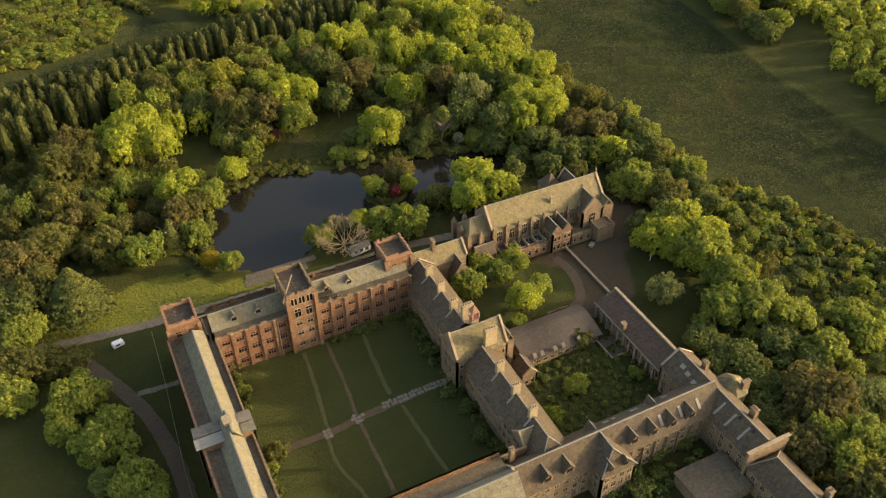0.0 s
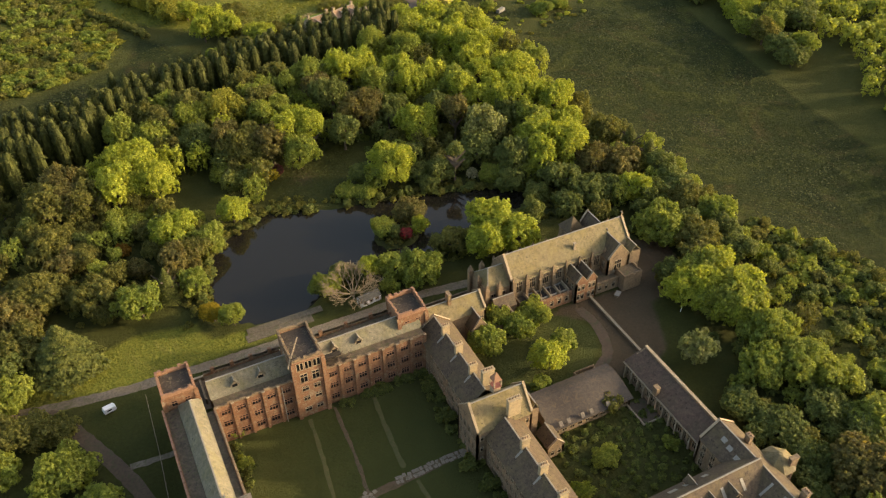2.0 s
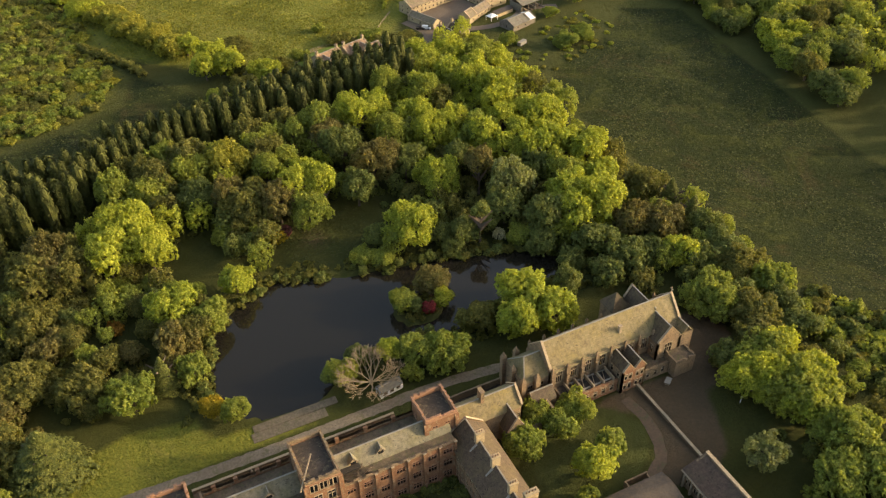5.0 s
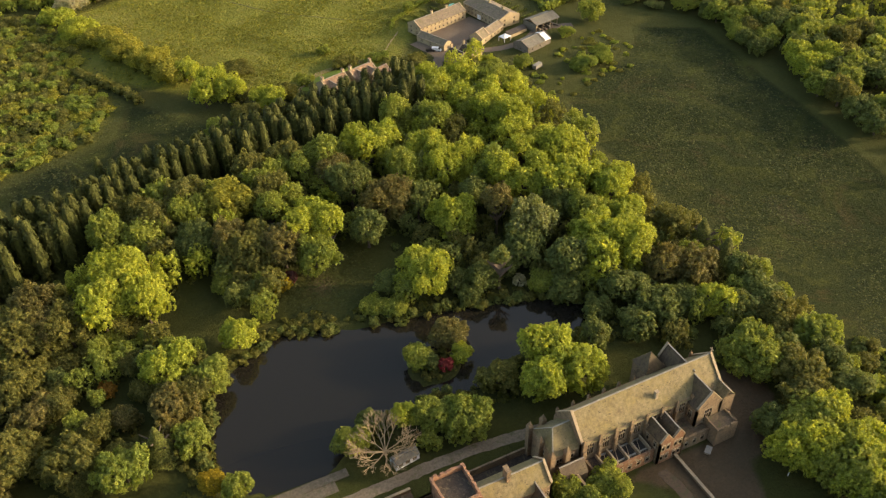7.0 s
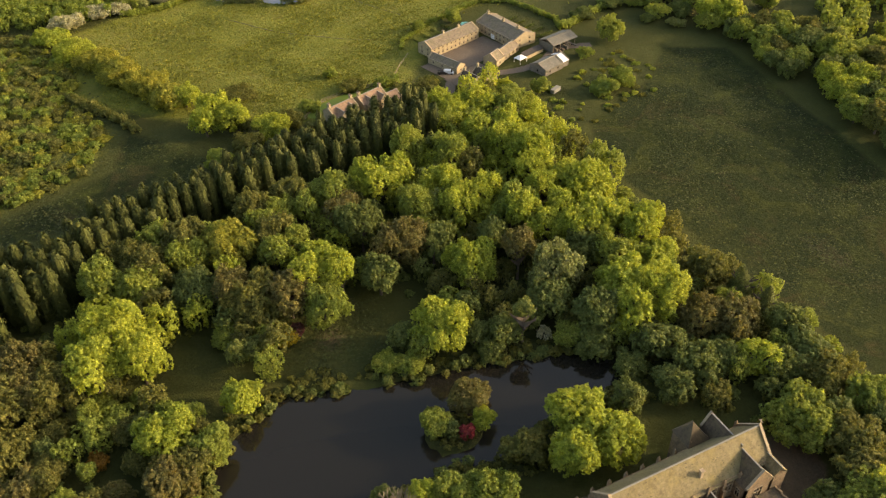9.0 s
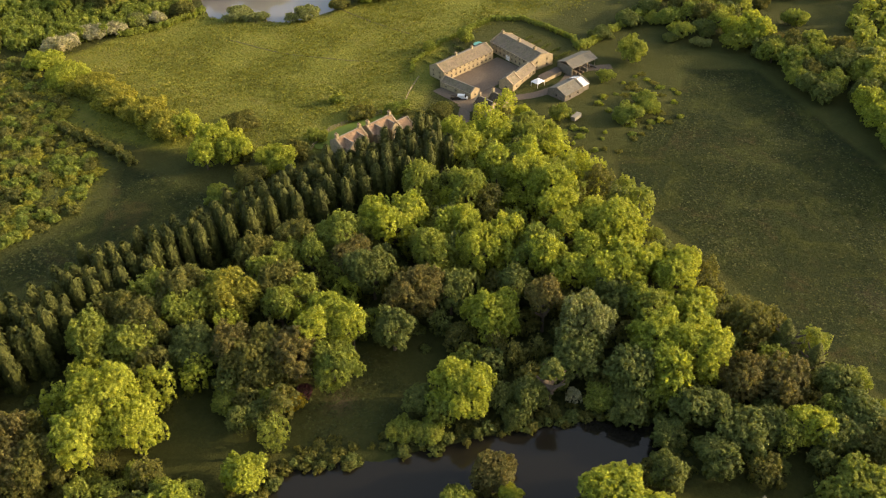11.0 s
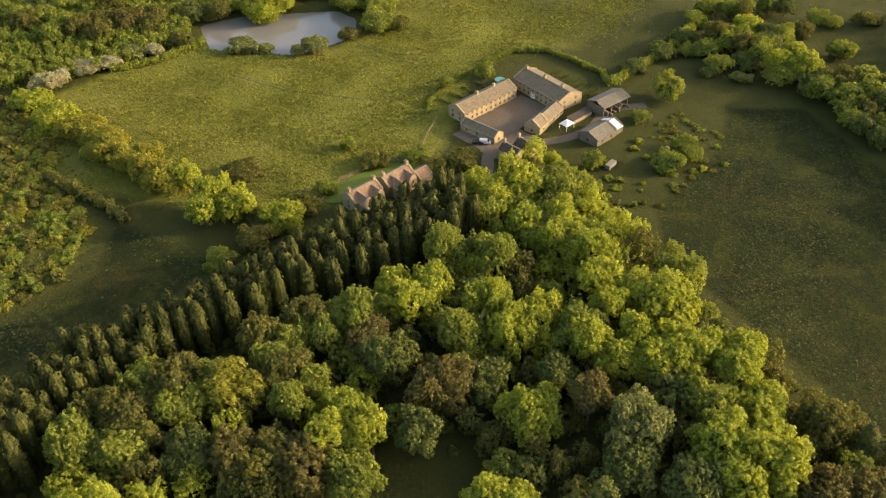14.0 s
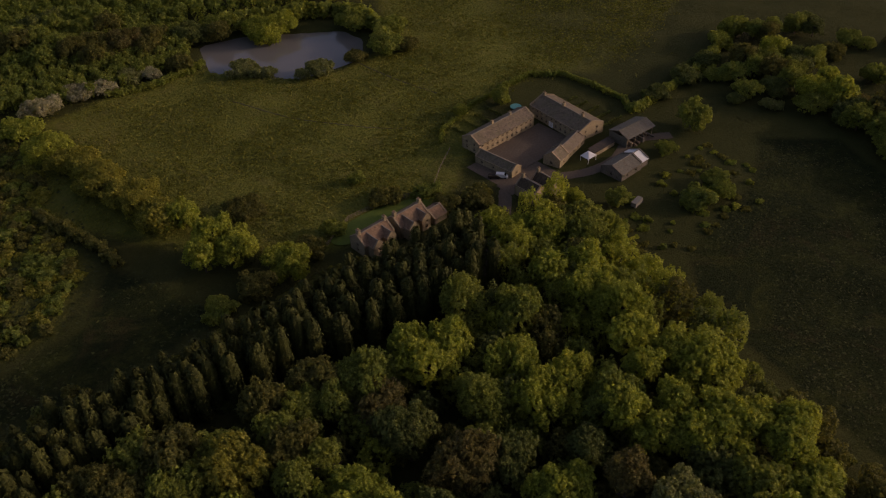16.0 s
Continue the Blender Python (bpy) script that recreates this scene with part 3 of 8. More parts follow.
def fan(name, outline, z, mat, label, category="", sub=3):
    """A flat sheet with a smoothed outline."""
    pts = [Vector(p) for p in outline]
    out = []
    n = len(pts)
    for i in range(n):
        for s in range(sub):
            u = s / sub
            p0, p1, p2, p3 = pts[i - 1], pts[i], pts[(i + 1) % n], pts[(i + 2) % n]
            out.append(0.5 * ((2 * p1) + (p2 - p0) * u + (2 * p0 - 5 * p1 + 4 * p2 - p3) * u * u + (3 * p1 - p0 - 3 * p2 + p3) * u ** 3))
    bm = bmesh.new()
    f = bm.faces.new([bm.verts.new((p.x, p.y, z)) for p in out])
    bmesh.ops.triangulate(bm, faces=[f])
    ob = part(name, bm, mat, None)
    return tagged(ob, label, category or name, kind="structure")


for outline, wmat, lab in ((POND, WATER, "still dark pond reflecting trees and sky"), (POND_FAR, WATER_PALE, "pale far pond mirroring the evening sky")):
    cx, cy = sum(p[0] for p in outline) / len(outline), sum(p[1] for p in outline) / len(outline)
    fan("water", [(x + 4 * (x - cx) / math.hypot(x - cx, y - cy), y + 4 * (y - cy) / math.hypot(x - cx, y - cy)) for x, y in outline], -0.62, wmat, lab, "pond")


def ribbon(name, pts, width, mat, label, lift=0.06, rag=0.25, seed=1, step=1.5, category="path"):
    """A road or path: a strip that follows the ground, with uneven edges and a thin side."""
    rng = random.Random(seed)
    line = []
    p = [Vector(q) for q in pts]
    for i in range(len(p) - 1):
        p0, p1, p2, p3 = p[max(i - 1, 0)], p[i], p[i + 1], p[min(i + 2, len(p) - 1)]
        n = max(2, int((p2 - p1).length / step))
        for s in range(n):
            u = s / n
            line.append(0.5 * ((2 * p1) + (p2 - p0) * u + (2 * p0 - 5 * p1 + 4 * p2 - p3) * u * u + (3 * p1 - p0 - 3 * p2 + p3) * u ** 3))
    line.append(p[-1])
    bm = bmesh.new()
    prev = None
    for i, q in enumerate(line):
        d = (line[min(i + 1, len(line) - 1)] - line[max(i - 1, 0)]).normalized()
        s = Vector((-d.y, d.x))
        row = []
        for k in (-1, -0.5, 0, 0.5, 1):
            w = width / 2 * k + (rng.uniform(-rag, rag) if abs(k) == 1 else 0)
            r = q + s * w
            row.append(bm.verts.new((r.x, r.y, gz(r.x, r.y) + (lift if abs(k) < 1 else lift * 0.5))))
        a = q + s * (width / 2 + 0.3)
        c = q - s * (width / 2 + 0.3)
        row = [bm.verts.new((c.x, c.y, gz(c.x, c.y) - 0.1))] + row + [bm.verts.new((a.x, a.y, gz(a.x, a.y) - 0.1))]
        if prev:
            for k in range(len(row) - 1):
                bm.faces.new((prev[k], row[k], row[k + 1], prev[k + 1]))
        prev = row
    ob = part(name, bm, mat, None)
    return tagged(ob, label, category, kind="structure")


ribbon("road", [(-70, 216), (-48, 213), (-30, 209), (-10, 206), (4, 205), (30, 204), (60, 204), (85, 204), (104, 202), (112, 201)], 3.3, GRAVEL,
       "pale gravel lane running behind the brick range", seed=3, category="road")
ribbon("road", [(-26, 207), (-20, 196), (-14.5, 185), (-8.5, 171), (-5.2, 156), (-4, 141), (-4, 120), (-5, 90), (-8, 60)], 4.0, EARTHROAD,
       "brown earth drive curving past the west range", seed=4, category="road")
ribbon("path", [(-9, 178), (-3, 177.6), (2.4, 177.4)], 1.8, GRAVEL, "short gravel path to the west range", seed=5)
ribbon("path", [(15.5, 139.5), (25, 141), (35, 141), (43, 142), (52, 142.5), (62, 143.2), (71, 143.6)], 2.2, COURTEARTH, "worn earth path across the courtyard", seed=6)
ribbon("path", [(45.6, 173), (44.9, 160), (44.2, 150), (43.3, 142), (43, 125), (42.5, 108)], 0.9, COURTEARTH, "sunken earth path down the courtyard", seed=7, lift=0.05)
ribbon("path", [(38, 172), (37, 160), (35.6, 150), (34.5, 141)], 0.9, DRYGRASS, "faint worn track across the courtyard lawn", seed=8, lift=0.04)
ribbon("path", [(57, 174), (55.5, 160), (54.5, 146)], 1.2, DRYGRASS, "faint worn track across the courtyard lawn", seed=9, lift=0.04)
ribbon("path", [(33.5, 139), (33, 130), (36, 118), (37, 108)], 0.9, DRYGRASS, "faint worn track across the courtyard lawn", seed=10, lift=0.04)
ribbon("path", [(56, 141), (57, 125), (58, 108)], 1.0, DRYGRASS, "faint worn track across the courtyard lawn", seed=11, lift=0.04)
ribbon("path", [(128, 176), (128.6, 166), (125, 156), (117, 151)], 3.0, EARTHROAD, "curved earth drive round the lawn", seed=12)
ribbon("road", [(150, 372), (160, 388), (172, 400), (182, 414), (196, 412), (212, 408), (226, 410), (240, 418), (256, 414)], 4.5, YARD, "farm track beside the stone buildings", seed=13, category="road")
ribbon("path", [(108, 528), (128, 500), (150, 480), (168, 470)], 0.7, DRYGRASS, "trodden line across the meadow", seed=14, lift=0.05)
ribbon("path", [(168, 545), (178, 515), (190, 492)], 0.7, DRYGRASS, "trodden line across the meadow", seed=15, lift=0.05)

# paving stones of the courtyard path
COURT_PATH = thing("stepping_path", "uneven pale paving stones across the courtyard lawn", "paving", (43, 142, 0), kind="structure")
rng = random.Random(21)
bm = bmesh.new()
box(bm, -0.5, 0.5, -0.5, 0.5, -0.12, 0.1)
bmesh.ops.recalc_face_normals(bm, faces=bm.faces)
PAVER = bpy.data.meshes.new("paving_stone")
bm.to_mesh(PAVER)
bm.free()
PAVER.materials.append(FLAGS)
for x in np.arange(8.5, 28.4, 1.15):
    for k in range(2):
        o = share("paving_stone", PAVER, COURT_PATH, pose(x + rng.uniform(-0.2, 0.2), 0.9 + x * 0.025 + (k - 0.5) * 1.25 + rng.uniform(-0.2, 0.2), 0.03, 0, 0, rng.uniform(-14, 14))
                  @ Matrix.Diagonal((rng.uniform(0.75, 1.1), rng.uniform(0.9, 1.2), 1, 1)))
for x in (-9.5, -8.3):
    for k in range(3):
        share("paving_stone", PAVER, COURT_PATH, pose(x, -1.2 + (k - 1) * 1.1, 0.03, 0, 0, rng.uniform(-8, 8)))
for i in range(9):
    a = rng.uniform(0, math.tau)
    share("paving_stone", PAVER, COURT_PATH, pose(0.2 + rng.uniform(0.5, 2.2) * math.cos(a), rng.uniform(0.4, 1.8) * math.sin(a), 0.02 + i * 0.004, 0, 0, math.degrees(a)))

# ---------------------------------------------------------------- college


def settle(ob, at):
    """Move a thing's own origin to its base, leaving its parts where they stand."""
    ob.location = at
    for c in ob.children:
        c.matrix_parent_inverse = Matrix.Translation(Vector(at)).inverted()


ROWS3 = [(1.4, 2.2), (5.9, 2.3), (10.3, 2.1)]


def tower(parent, x0, x1, y0, y1, z1, seed, ruin):
    w = x1 - x0
    d = y1 - y0
    high = z1 > 21
    front = [(w * f, 1.7, s, 1.6, "mullion") for f in (0.30, 0.70) for s in (2.0, 6.4, 10.2)]
    if high:
        front += [(w * f, 1.8, 13.5, 3.3, "arch") for f in (0.30, 0.70)]
        front += [(w * f, 0.72, 18.3, 2.5, "plain") for f in (0.16, 0.28, 0.44, 0.56, 0.72, 0.84)]
        side = [(d * f, 0.8, 18.3, 2.5, "plain") for f in (0.2, 0.35, 0.5, 0.65, 0.8)] + [(d * f, 1.6, 14.6, 2.2, "arch") for f in (0.3, 0.7)]
    else:
        front += [(w * f, 1.3, 14.6, 1.9, "mullion") for f in (0.3, 0.7)]
        side = [(d * f, 1.3, 14.6, 1.9, "mullion") for f in (0.3, 0.7)]
    for p, q, wins in (((x0, y0), (x1, y0), front), ((x1, y0), (x1, y1), side), ((x1, y1), (x0, y1), front), ((x0, y1), (x0, y0), side)):
        facade(parent, "wall", p, q, 0, z1 - 1.3, BRICK, STONE_TRIM if high else REDSTONE, [], [], extra=wins)
    slab(parent, "flat_roof", x0 + 0.6, x1 - 0.6, y0 + 0.6, y1 - 0.6, z1 - 1.9, z1 - 1.6, FELT, "dark flat felt roof stained with moss")
    battlement(parent, x0 - 0.12, x1 + 0.12, y0 - 0.12, y1 + 0.12, z1 - 1.3, z1, REDSTONE if z1 < 21 else SANDSTONE, 0.55, 0.85, seed, ruin, dip=0.86)
    for z in (z1 - 1.55, 13.0 if z1 > 21 else 13.2):
        slab(parent, "string_course", x0 - 0.2, x1 + 0.2, y0 - 0.2, y0 - 0.002, z, z + 0.3, REDSTONE)
        slab(parent, "string_course", x1 + 0.002, x1 + 0.2, y0 + 0.002, y1 + 0.2, z, z + 0.3, REDSTONE)
        slab(parent, "string_course", x0 - 0.2, x0 - 0.002, y0 + 0.002, y1 + 0.2, z, z + 0.3, REDSTONE)
    for x in (x0, x1):
        bm = bmesh.new()
        box(bm, x - 0.55, x + 0.55, y0 - 0.5, y0 + 0.3, 0, z1 - 3.5)
        prism(bm, [(x - 0.55, y0 - 0.5, z1 - 3.5), (x + 0.55, y0 - 0.5, z1 - 3.5), (x + 0.55, y0 + 0.0, z1 - 2.0), (x - 0.55, y0 + 0.0, z1 - 2.0)], (0, 0.3, 0))
        part("buttress", bm, BRICK, parent)


# north range: brick, three storeys, three towers
nr = thing("north_range", "derelict red brick college range with three battlemented towers", "building")
for x0, x1, sd in ((15.0, 36.0, 1), (44.4, 74.6, 2)):
    L = x1 - x0
    n = round(L / 4.3)
    facade(nr, "wall", (x0, 174.6), (x1, 174.6), 0, 14.0, BRICK, REDSTONE, even(n, L, 2.2, 0.3), [(1.6, 2.1), (6.0, 2.1), (10.6, 1.7)], label="red brick courtyard front")
    for i in range(n + 1):
        x = min(max(x0 + 0.3 + (L - 0.6) * i / n, x0 + 0.35), x1 - 0.35)
        slab(nr, "buttress", x - 0.35, x + 0.35, 174.2, 174.598, 0, 14.2, BRICK)
        slab(nr, "buttress_cap", x - 0.42, x + 0.42, 174.1, 174.5, 14.2, 14.45, STONE_TRIM)
    battlement(nr, x0, x1, 174.5, 175.1, 14.0, 14.9, SANDSTONE, 0.5, 1.6, sd, 0.6, "s", dip=0.7)
    slab(nr, "gutter", x0, x1, 175.1, 178.0, 13.3, 13.7, RUBBLE, "debris-filled parapet gutter")
    slab(nr, "gutter", x0, x1, 184.2, 187.2, 13.3, 13.7, RUBBLE, "debris-filled parapet gutter")
    gable_roof(nr, x0 - 0.3, x1 + 0.3, 178.0, 184.2, 13.9, 17.9, SLATE_GREY, over=0.1, label="pale grey slate roof")
    facade(nr, "wall", (x1, 187.8), (x0, 187.8), 0, 14.0, BRICK, REDSTONE, even(n, L, 2.2, 0.3), [(1.6, 2.1), (6.0, 2.1), (10.6, 1.7)])
    battlement(nr, x0, x1, 187.2, 187.8, 14.0, 14.7, SANDSTONE, 0.5, 1.2, sd + 7, 0.7, "n", dip=0.92)
    for i in range(4):
        x = x0 + L * (i + 0.5) / 4
        bm = bmesh.new()
        box(bm, x - 0.5, x + 0.5, 187.0, 187.7, 14.0, 15.9)
        part("parapet_pier", bm, BRICK, nr)
for x in (21.5, 28.5, 49.2, 56.3):
    dormer(nr, x, 178.9, 14.5, 2.3, 2.8, 2.8, -90, STONE_TRIM, SLATE_GREY)
tower(nr, 3.6, 12.0, 179.6, 188.3, 20.2, 31, 0.75)
tower(nr, 36.1, 44.3, 173.4, 186.2, 23.0, 32, 0.7)
tower(nr, 68.6, 77.0, 179.2, 188.1, 20.2, 33, 0.55)
bm = bmesh.new()
beam(bm, (34.6, 172.6, 21.2), (39.6, 178.6, 25.2), 0.28)
part("flagpole", bm, TIMBER, nr, "fallen pale timber flagpole across the parapet")
# closed box on the roof; its dark colour stands for the hole's shade
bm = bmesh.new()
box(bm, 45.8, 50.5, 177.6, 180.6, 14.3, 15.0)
part("roof_hole", bm, VOID_SHADE, nr, "fallen-in patch of roof, a box coloured as dark inner shade")
rng = random.Random(5)
for i in range(22):
    x, y = rng.uniform(45.5, 53), rng.uniform(175.4, 178.4)
    bm = bmesh.new()
    beam(bm, (x, y, 13.9), (x + rng.uniform(-2, 2), y + rng.uniform(-1, 1), 14.3 + rng.uniform(0, 0.6)), 0.2)
    part("fallen_rafter", bm, BARK, nr)
bm = bmesh.new()
beam(bm, (32.5, 173.9, 0), (32.5, 174.3, 13.4), 0.22)
part("drainpipe", bm, LEAD, nr, "pale lead drainpipe")
settle(nr, (40, 180, 0))

# west range
wr = thing("west_range", "long derelict brick range with a pale sunlit slate roof", "building")
for y0, y1, sd in ((144.6, 179.6, 3), (84.0, 138.2, 4)):
    L = y1 - y0
    n = round(L / 2.6)
    top = min(y1, 174.6)
    facade(wr, "wall", (15.0, y0), (15.0, top), 0, 14.0, BRICK, REDSTONE, even(n, top - y0, 1.35, 0.5), ROWS3, label="red brick courtyard front")
    facade(wr, "wall", (2.6, y1), (2.6, y0), 0, 14.0, BRICK, REDSTONE, even(n, L, 1.35, 0.5), ROWS3)
    battlement(wr, 2.6, 15.1, y0, top, 14.0, 14.8, SANDSTONE, 0.5, 1.2, sd, 0.3, "e", dip=0.86)
    battlement(wr, 2.5, 15.0, y0, y1, 14.0, 14.8, REDSTONE, 0.5, 1.2, sd + 9, 0.35, "w", dip=0.86)
    slab(wr, "gutter", 12.6, 14.5, y0, top, 13.2, 13.6, RUBBLE, "debris-filled parapet gutter")
    slab(wr, "gutter", 3.0, 6.6, y0, y1, 13.2, 13.6, RUBBLE, "debris-filled parapet gutter")
    gable_roof(wr, 6.6, 12.6, y0 - 0.2, y1 + 0.2, 14.0, 17.9, SLATE_GREY, "y", 0.1, hips=(0, 3.0 if y1 > 170 else 0), ridge=LEAD, label="pale slate roof, one slope in full sun")
facade(wr, "wall", (15.6, 138.2), (15.6, 144.6), 0, 15.6, BRICK, REDSTONE, even(2, 6.4, 1.4), ROWS3)
facade(wr, "wall", (1.6, 144.6), (1.6, 138.2), 0, 15.6, BRICK, REDSTONE, even(2, 6.4, 1.4), ROWS3)
facade(wr, "wall", (1.6, 138.2), (15.6, 138.2), 0, 15.6, BRICK, REDSTONE, [], [])
facade(wr, "wall", (15.6, 144.6), (1.6, 144.6), 0, 15.6, BRICK, REDSTONE, [], [])
slab(wr, "flat_roof", 1.2, 8.0, 141.6, 145.0, 15.62, 15.95, CONCRETE, "flat lead-grey roof")
slab(wr, "flat_roof", 1.0, 8.0, 137.9, 141.3, 15.62, 15.85, LEAD, "flat lead-grey roof")
slab(wr, "flat_roof", 12.4, 15.9, 138.0, 141.2, 15.62, 15.9, SLATE_GREY)
slab(wr, "flat_roof", 12.2, 15.9, 141.6, 144.9, 15.62, 15.95, CONCRETE)
gable_roof(wr, 8.0, 12.4, 137.6, 145.2, 15.6, 18.4, SLATE_GREY, "y", 0.0)
bm = bmesh.new()
box(bm, 8.9, 10.7, 140.4, 142.6, 17.0, 18.9)
prism(bm, [(8.7, 140.2, 18.9), (10.9, 140.2, 18.9), (10.9, 142.8, 18.9), (8.7, 142.8, 18.9)], (0, 0, 0.25))
part("roof_turret", bm, STONE_TRIM, wr, "pale stone turret on the ridge")
settle(wr, (9, 130, 0))

# east range with its cross wing
er = thing("east_range", "three storey sandstone range with steep slate roof and ridge chimneys", "building")
for y0, y1 in ((105.4, 138.0), (148.4, 179.0)):
    L = y1 - y0
    n = round(L / 2.4)
    facade(er, "wall", (74.2, y1), (74.2, y0), 0, 11.1, SANDSTONE, STONE_TRIM, even(n, L, 1.15, 0.4), [(0.9, 1.9), (4.3, 1.9), (7.9, 1.8)])
    facade(er, "wall", (84.4, y0), (84.4, y1), 0, 11.1, SANDSTONE, STONE_TRIM, even(n, L, 1.15, 0.4), [(0.9, 1.9), (4.3, 1.9), (7.9, 1.8)])
    gable_roof(er, 73.9, 84.6, (98.6 if y0 < 110 else y0 - 0.2), y1 + 0.2, 11.0, 15.3, SLATE, "y", 0.25, hips=(5.5 if y0 < 110 else 0, 0), label="grey slate roof with a pale sunlit slope")
facade(er, "wall", (84.4, 179.0), (74.2, 179.0), 0, 11.1, SANDSTONE, STONE_TRIM, [], [])
gable_end(er, (84.4, 179.2), (74.2, 179.2), 11.1, 15.3, SANDSTONE)
gable_roof(er, 73.9, 79.0, 105.8, 112.4, 11.0, 14.4, SLATE_PALE, "x", 0.2)
gable_end(er, (73.8, 112.4), (73.8, 105.8), 11.0, 14.4, SANDSTONE, 0.4, 0.2)
for y in (128.4, 120.0, 111.6, 155.4, 163.6, 171.6):
    chimney(er, 79.3, y, 13.6, 18.2, 2.2, 1.1, FARMSTONE, 3)
    bm = bmesh.new()
    prism(bm, [(76.4, y - 0.9, 13.02), (76.4, y - 0.5, 13.02), (78.4, y - 0.2, 14.60), (78.4, y - 0.9, 14.60)], (-0.06, 0, 0.1))
    part("lead_flashing", bm, LEAD, er, "pale streak of lead below a chimney")
facade(er, "wall", (71.4, 148.4), (71.4, 138.0), 0, 13.0, SANDSTONE, STONE_TRIM, even(4, 10.4, 1.2, 0.6), [(1.2, 2.4), (5.2, 2.4), (9.4, 2.4)])
facade(er, "wall", (71.4, 138.0), (87.4, 138.0), 0, 13.0, SANDSTONE, STONE_TRIM, [(1.5, 0.8), (14.6, 0.8)], [(1.6, 1.6), (5.6, 1.6), (9.8, 1.6)])
facade(er, "wall", (87.4, 138.0), (87.4, 148.4), 0, 13.0, SANDSTONE, STONE_TRIM, even(4, 10.4, 1.2, 0.6), [(1.2, 2.4), (5.2, 2.4), (9.4, 2.4)])
facade(er, "wall", (87.4, 148.4), (71.4, 148.4), 0, 13.0, SANDSTONE, STONE_TRIM, [(1.5, 0.8), (14.6, 0.8)], [(1.6, 1.6), (5.6, 1.6), (9.8, 1.6)])
gable_roof(er, 71.7, 87.1, 138.0, 148.4, 13.0, 18.9, SLATE_PALE, "x", 0.2, label="mossy pale slate roof of the cross wing")
gable_end(er, (71.4, 148.4), (71.4, 138.0), 13.0, 18.9, SANDSTONE)
gable_end(er, (87.5, 138.0), (87.5, 148.4), 13.0, 18.9, SANDSTONE)
slab(er, "stair_turret", 87.5, 90.0, 139.0, 146.5, 0, 12.5, SANDSTONE)
gable_roof(er, 87.5, 90.0, 139.0, 146.5, 12.5, 14.8, SLATE_PALE, "y", 0.1)
chimney(er, 81.0, 150.4, 14.6, 20.0, 3.4, 1.3, FARMSTONE, 4)
chimney(er, 82.0, 138.6, 14.6, 20.6, 3.6, 1.3, FARMSTONE, 4)
cup = new("cupola")
cup.parent = er
cup.matrix_basis = Matrix()
bm = bmesh.new()
box(bm, 79.4, 81.4, 144.2, 146.2, 17.2, 19.6)
part("cupola_base", bm, STONE_TRIM, cup, "pale weathered stone base")
bm = bmesh.new()
box(bm, 79.25, 81.55, 144.05, 146.35, 19.6, 20.0)
part("cupola_band", bm, REDPAINT, cup, "faded red cornice")
for sx in (79.2, 81.2):
    for sy in (144.0, 146.0):
        bm = bmesh.new()
        box(bm, sx + 0.15, sx + 0.45, sy + 0.15, sy + 0.45, 20.0, 22.05)
        part("cupola_post", bm, STONE_TRIM, cup)
bm = bmesh.new()
bmesh.ops.create_cone(bm, cap_ends=True, segments=4, radius1=1.7, radius2=0.1, depth=2.4, matrix=pose(80.4, 145.2, 23.2, 0, 0, 45))
part("cupola_roof", bm, REDSTONE, cup, "red stone pyramid roof")
settle(er, (80, 141, 0))

# south range: older western half behind a parapet, eastern half with gables and dormers
sr = thing("south_range", "sandstone range with dormers, gables and debris-filled gutters", "building")
facade(sr, "wall", (66.5, 106.2), (15.0, 106.2), 0, 13.8, BRICK, REDSTONE, even(20, 51.5, 1.3, 0.6), ROWS3)
battlement(sr, 15.0, 66.5, 105.4, 106.3, 13.8, 14.7, BRICK, 0.5, 1.4, 41, 0.45, "n", dip=0.86)
slab(sr, "gutter", 15.0, 66.5, 101.6, 105.8, 12.9, 13.3, RUBBLE, "rubble-strewn gutter with fallen slates")
gable_roof(sr, 15.0, 66.5, 93.0, 101.6, 13.2, 17.6, SLATE_GREY, "x", 0.1, label="pale patched slate roof")
facade(sr, "wall", (15.0, 92.2), (66.5, 92.2), 0, 13.4, SANDSTONE, STONE_TRIM, even(18, 51.5, 1.3, 0.6), ROWS3)
R3 = [(1.0, 2.0), (4.2, 2.0), (7.3, 1.7)]
facade(sr, "wall", (66.5, 95.0), (122.4, 95.0), 0, 10.0, SANDSTONE, STONE_TRIM, [q for q in even(20, 55.9, 1.2, 0.6) if not 20.0 < q[0] < 31.0], R3)
facade(sr, "wall", (122.4, 105.4), (84.6, 105.4), 0, 10.0, SANDSTONE, STONE_TRIM, even(13, 37.8, 1.2, 0.6), R3)
facade(sr, "wall", (66.5, 105.4), (66.5, 95.0), 0, 10.0, SANDSTONE, STONE_TRIM, [], [])
gable_roof(sr, 67.0, 128.0, 95.0, 105.4, 10.0, 14.8, SLATE, "x", 0.4, hips=(0, 0), label="grey-brown slate roof with pale ridge and lead patches")
gable_end(sr, (66.6, 105.4), (66.6, 95.0), 10.0, 14.8, SANDSTONE)
for i in range(7):
    slab(sr, "buttress", 98.4 + i * 3.7, 98.8 + i * 3.7, 94.5, 94.998, 0, 8.4, SANDSTONE)
for x in (74.2, 80.4, 99.6, 105.6, 111.6, 117.4):
    dormer(sr, x, 95.6, 10.6, 2.8, 3.6, 3.0, -90, SANDSTONE, SLATE)
for x in (92.0, 110.5):
    dormer(sr, x, 104.8, 10.6, 2.4, 3.4, 2.6, 90, SANDSTONE, SLATE)
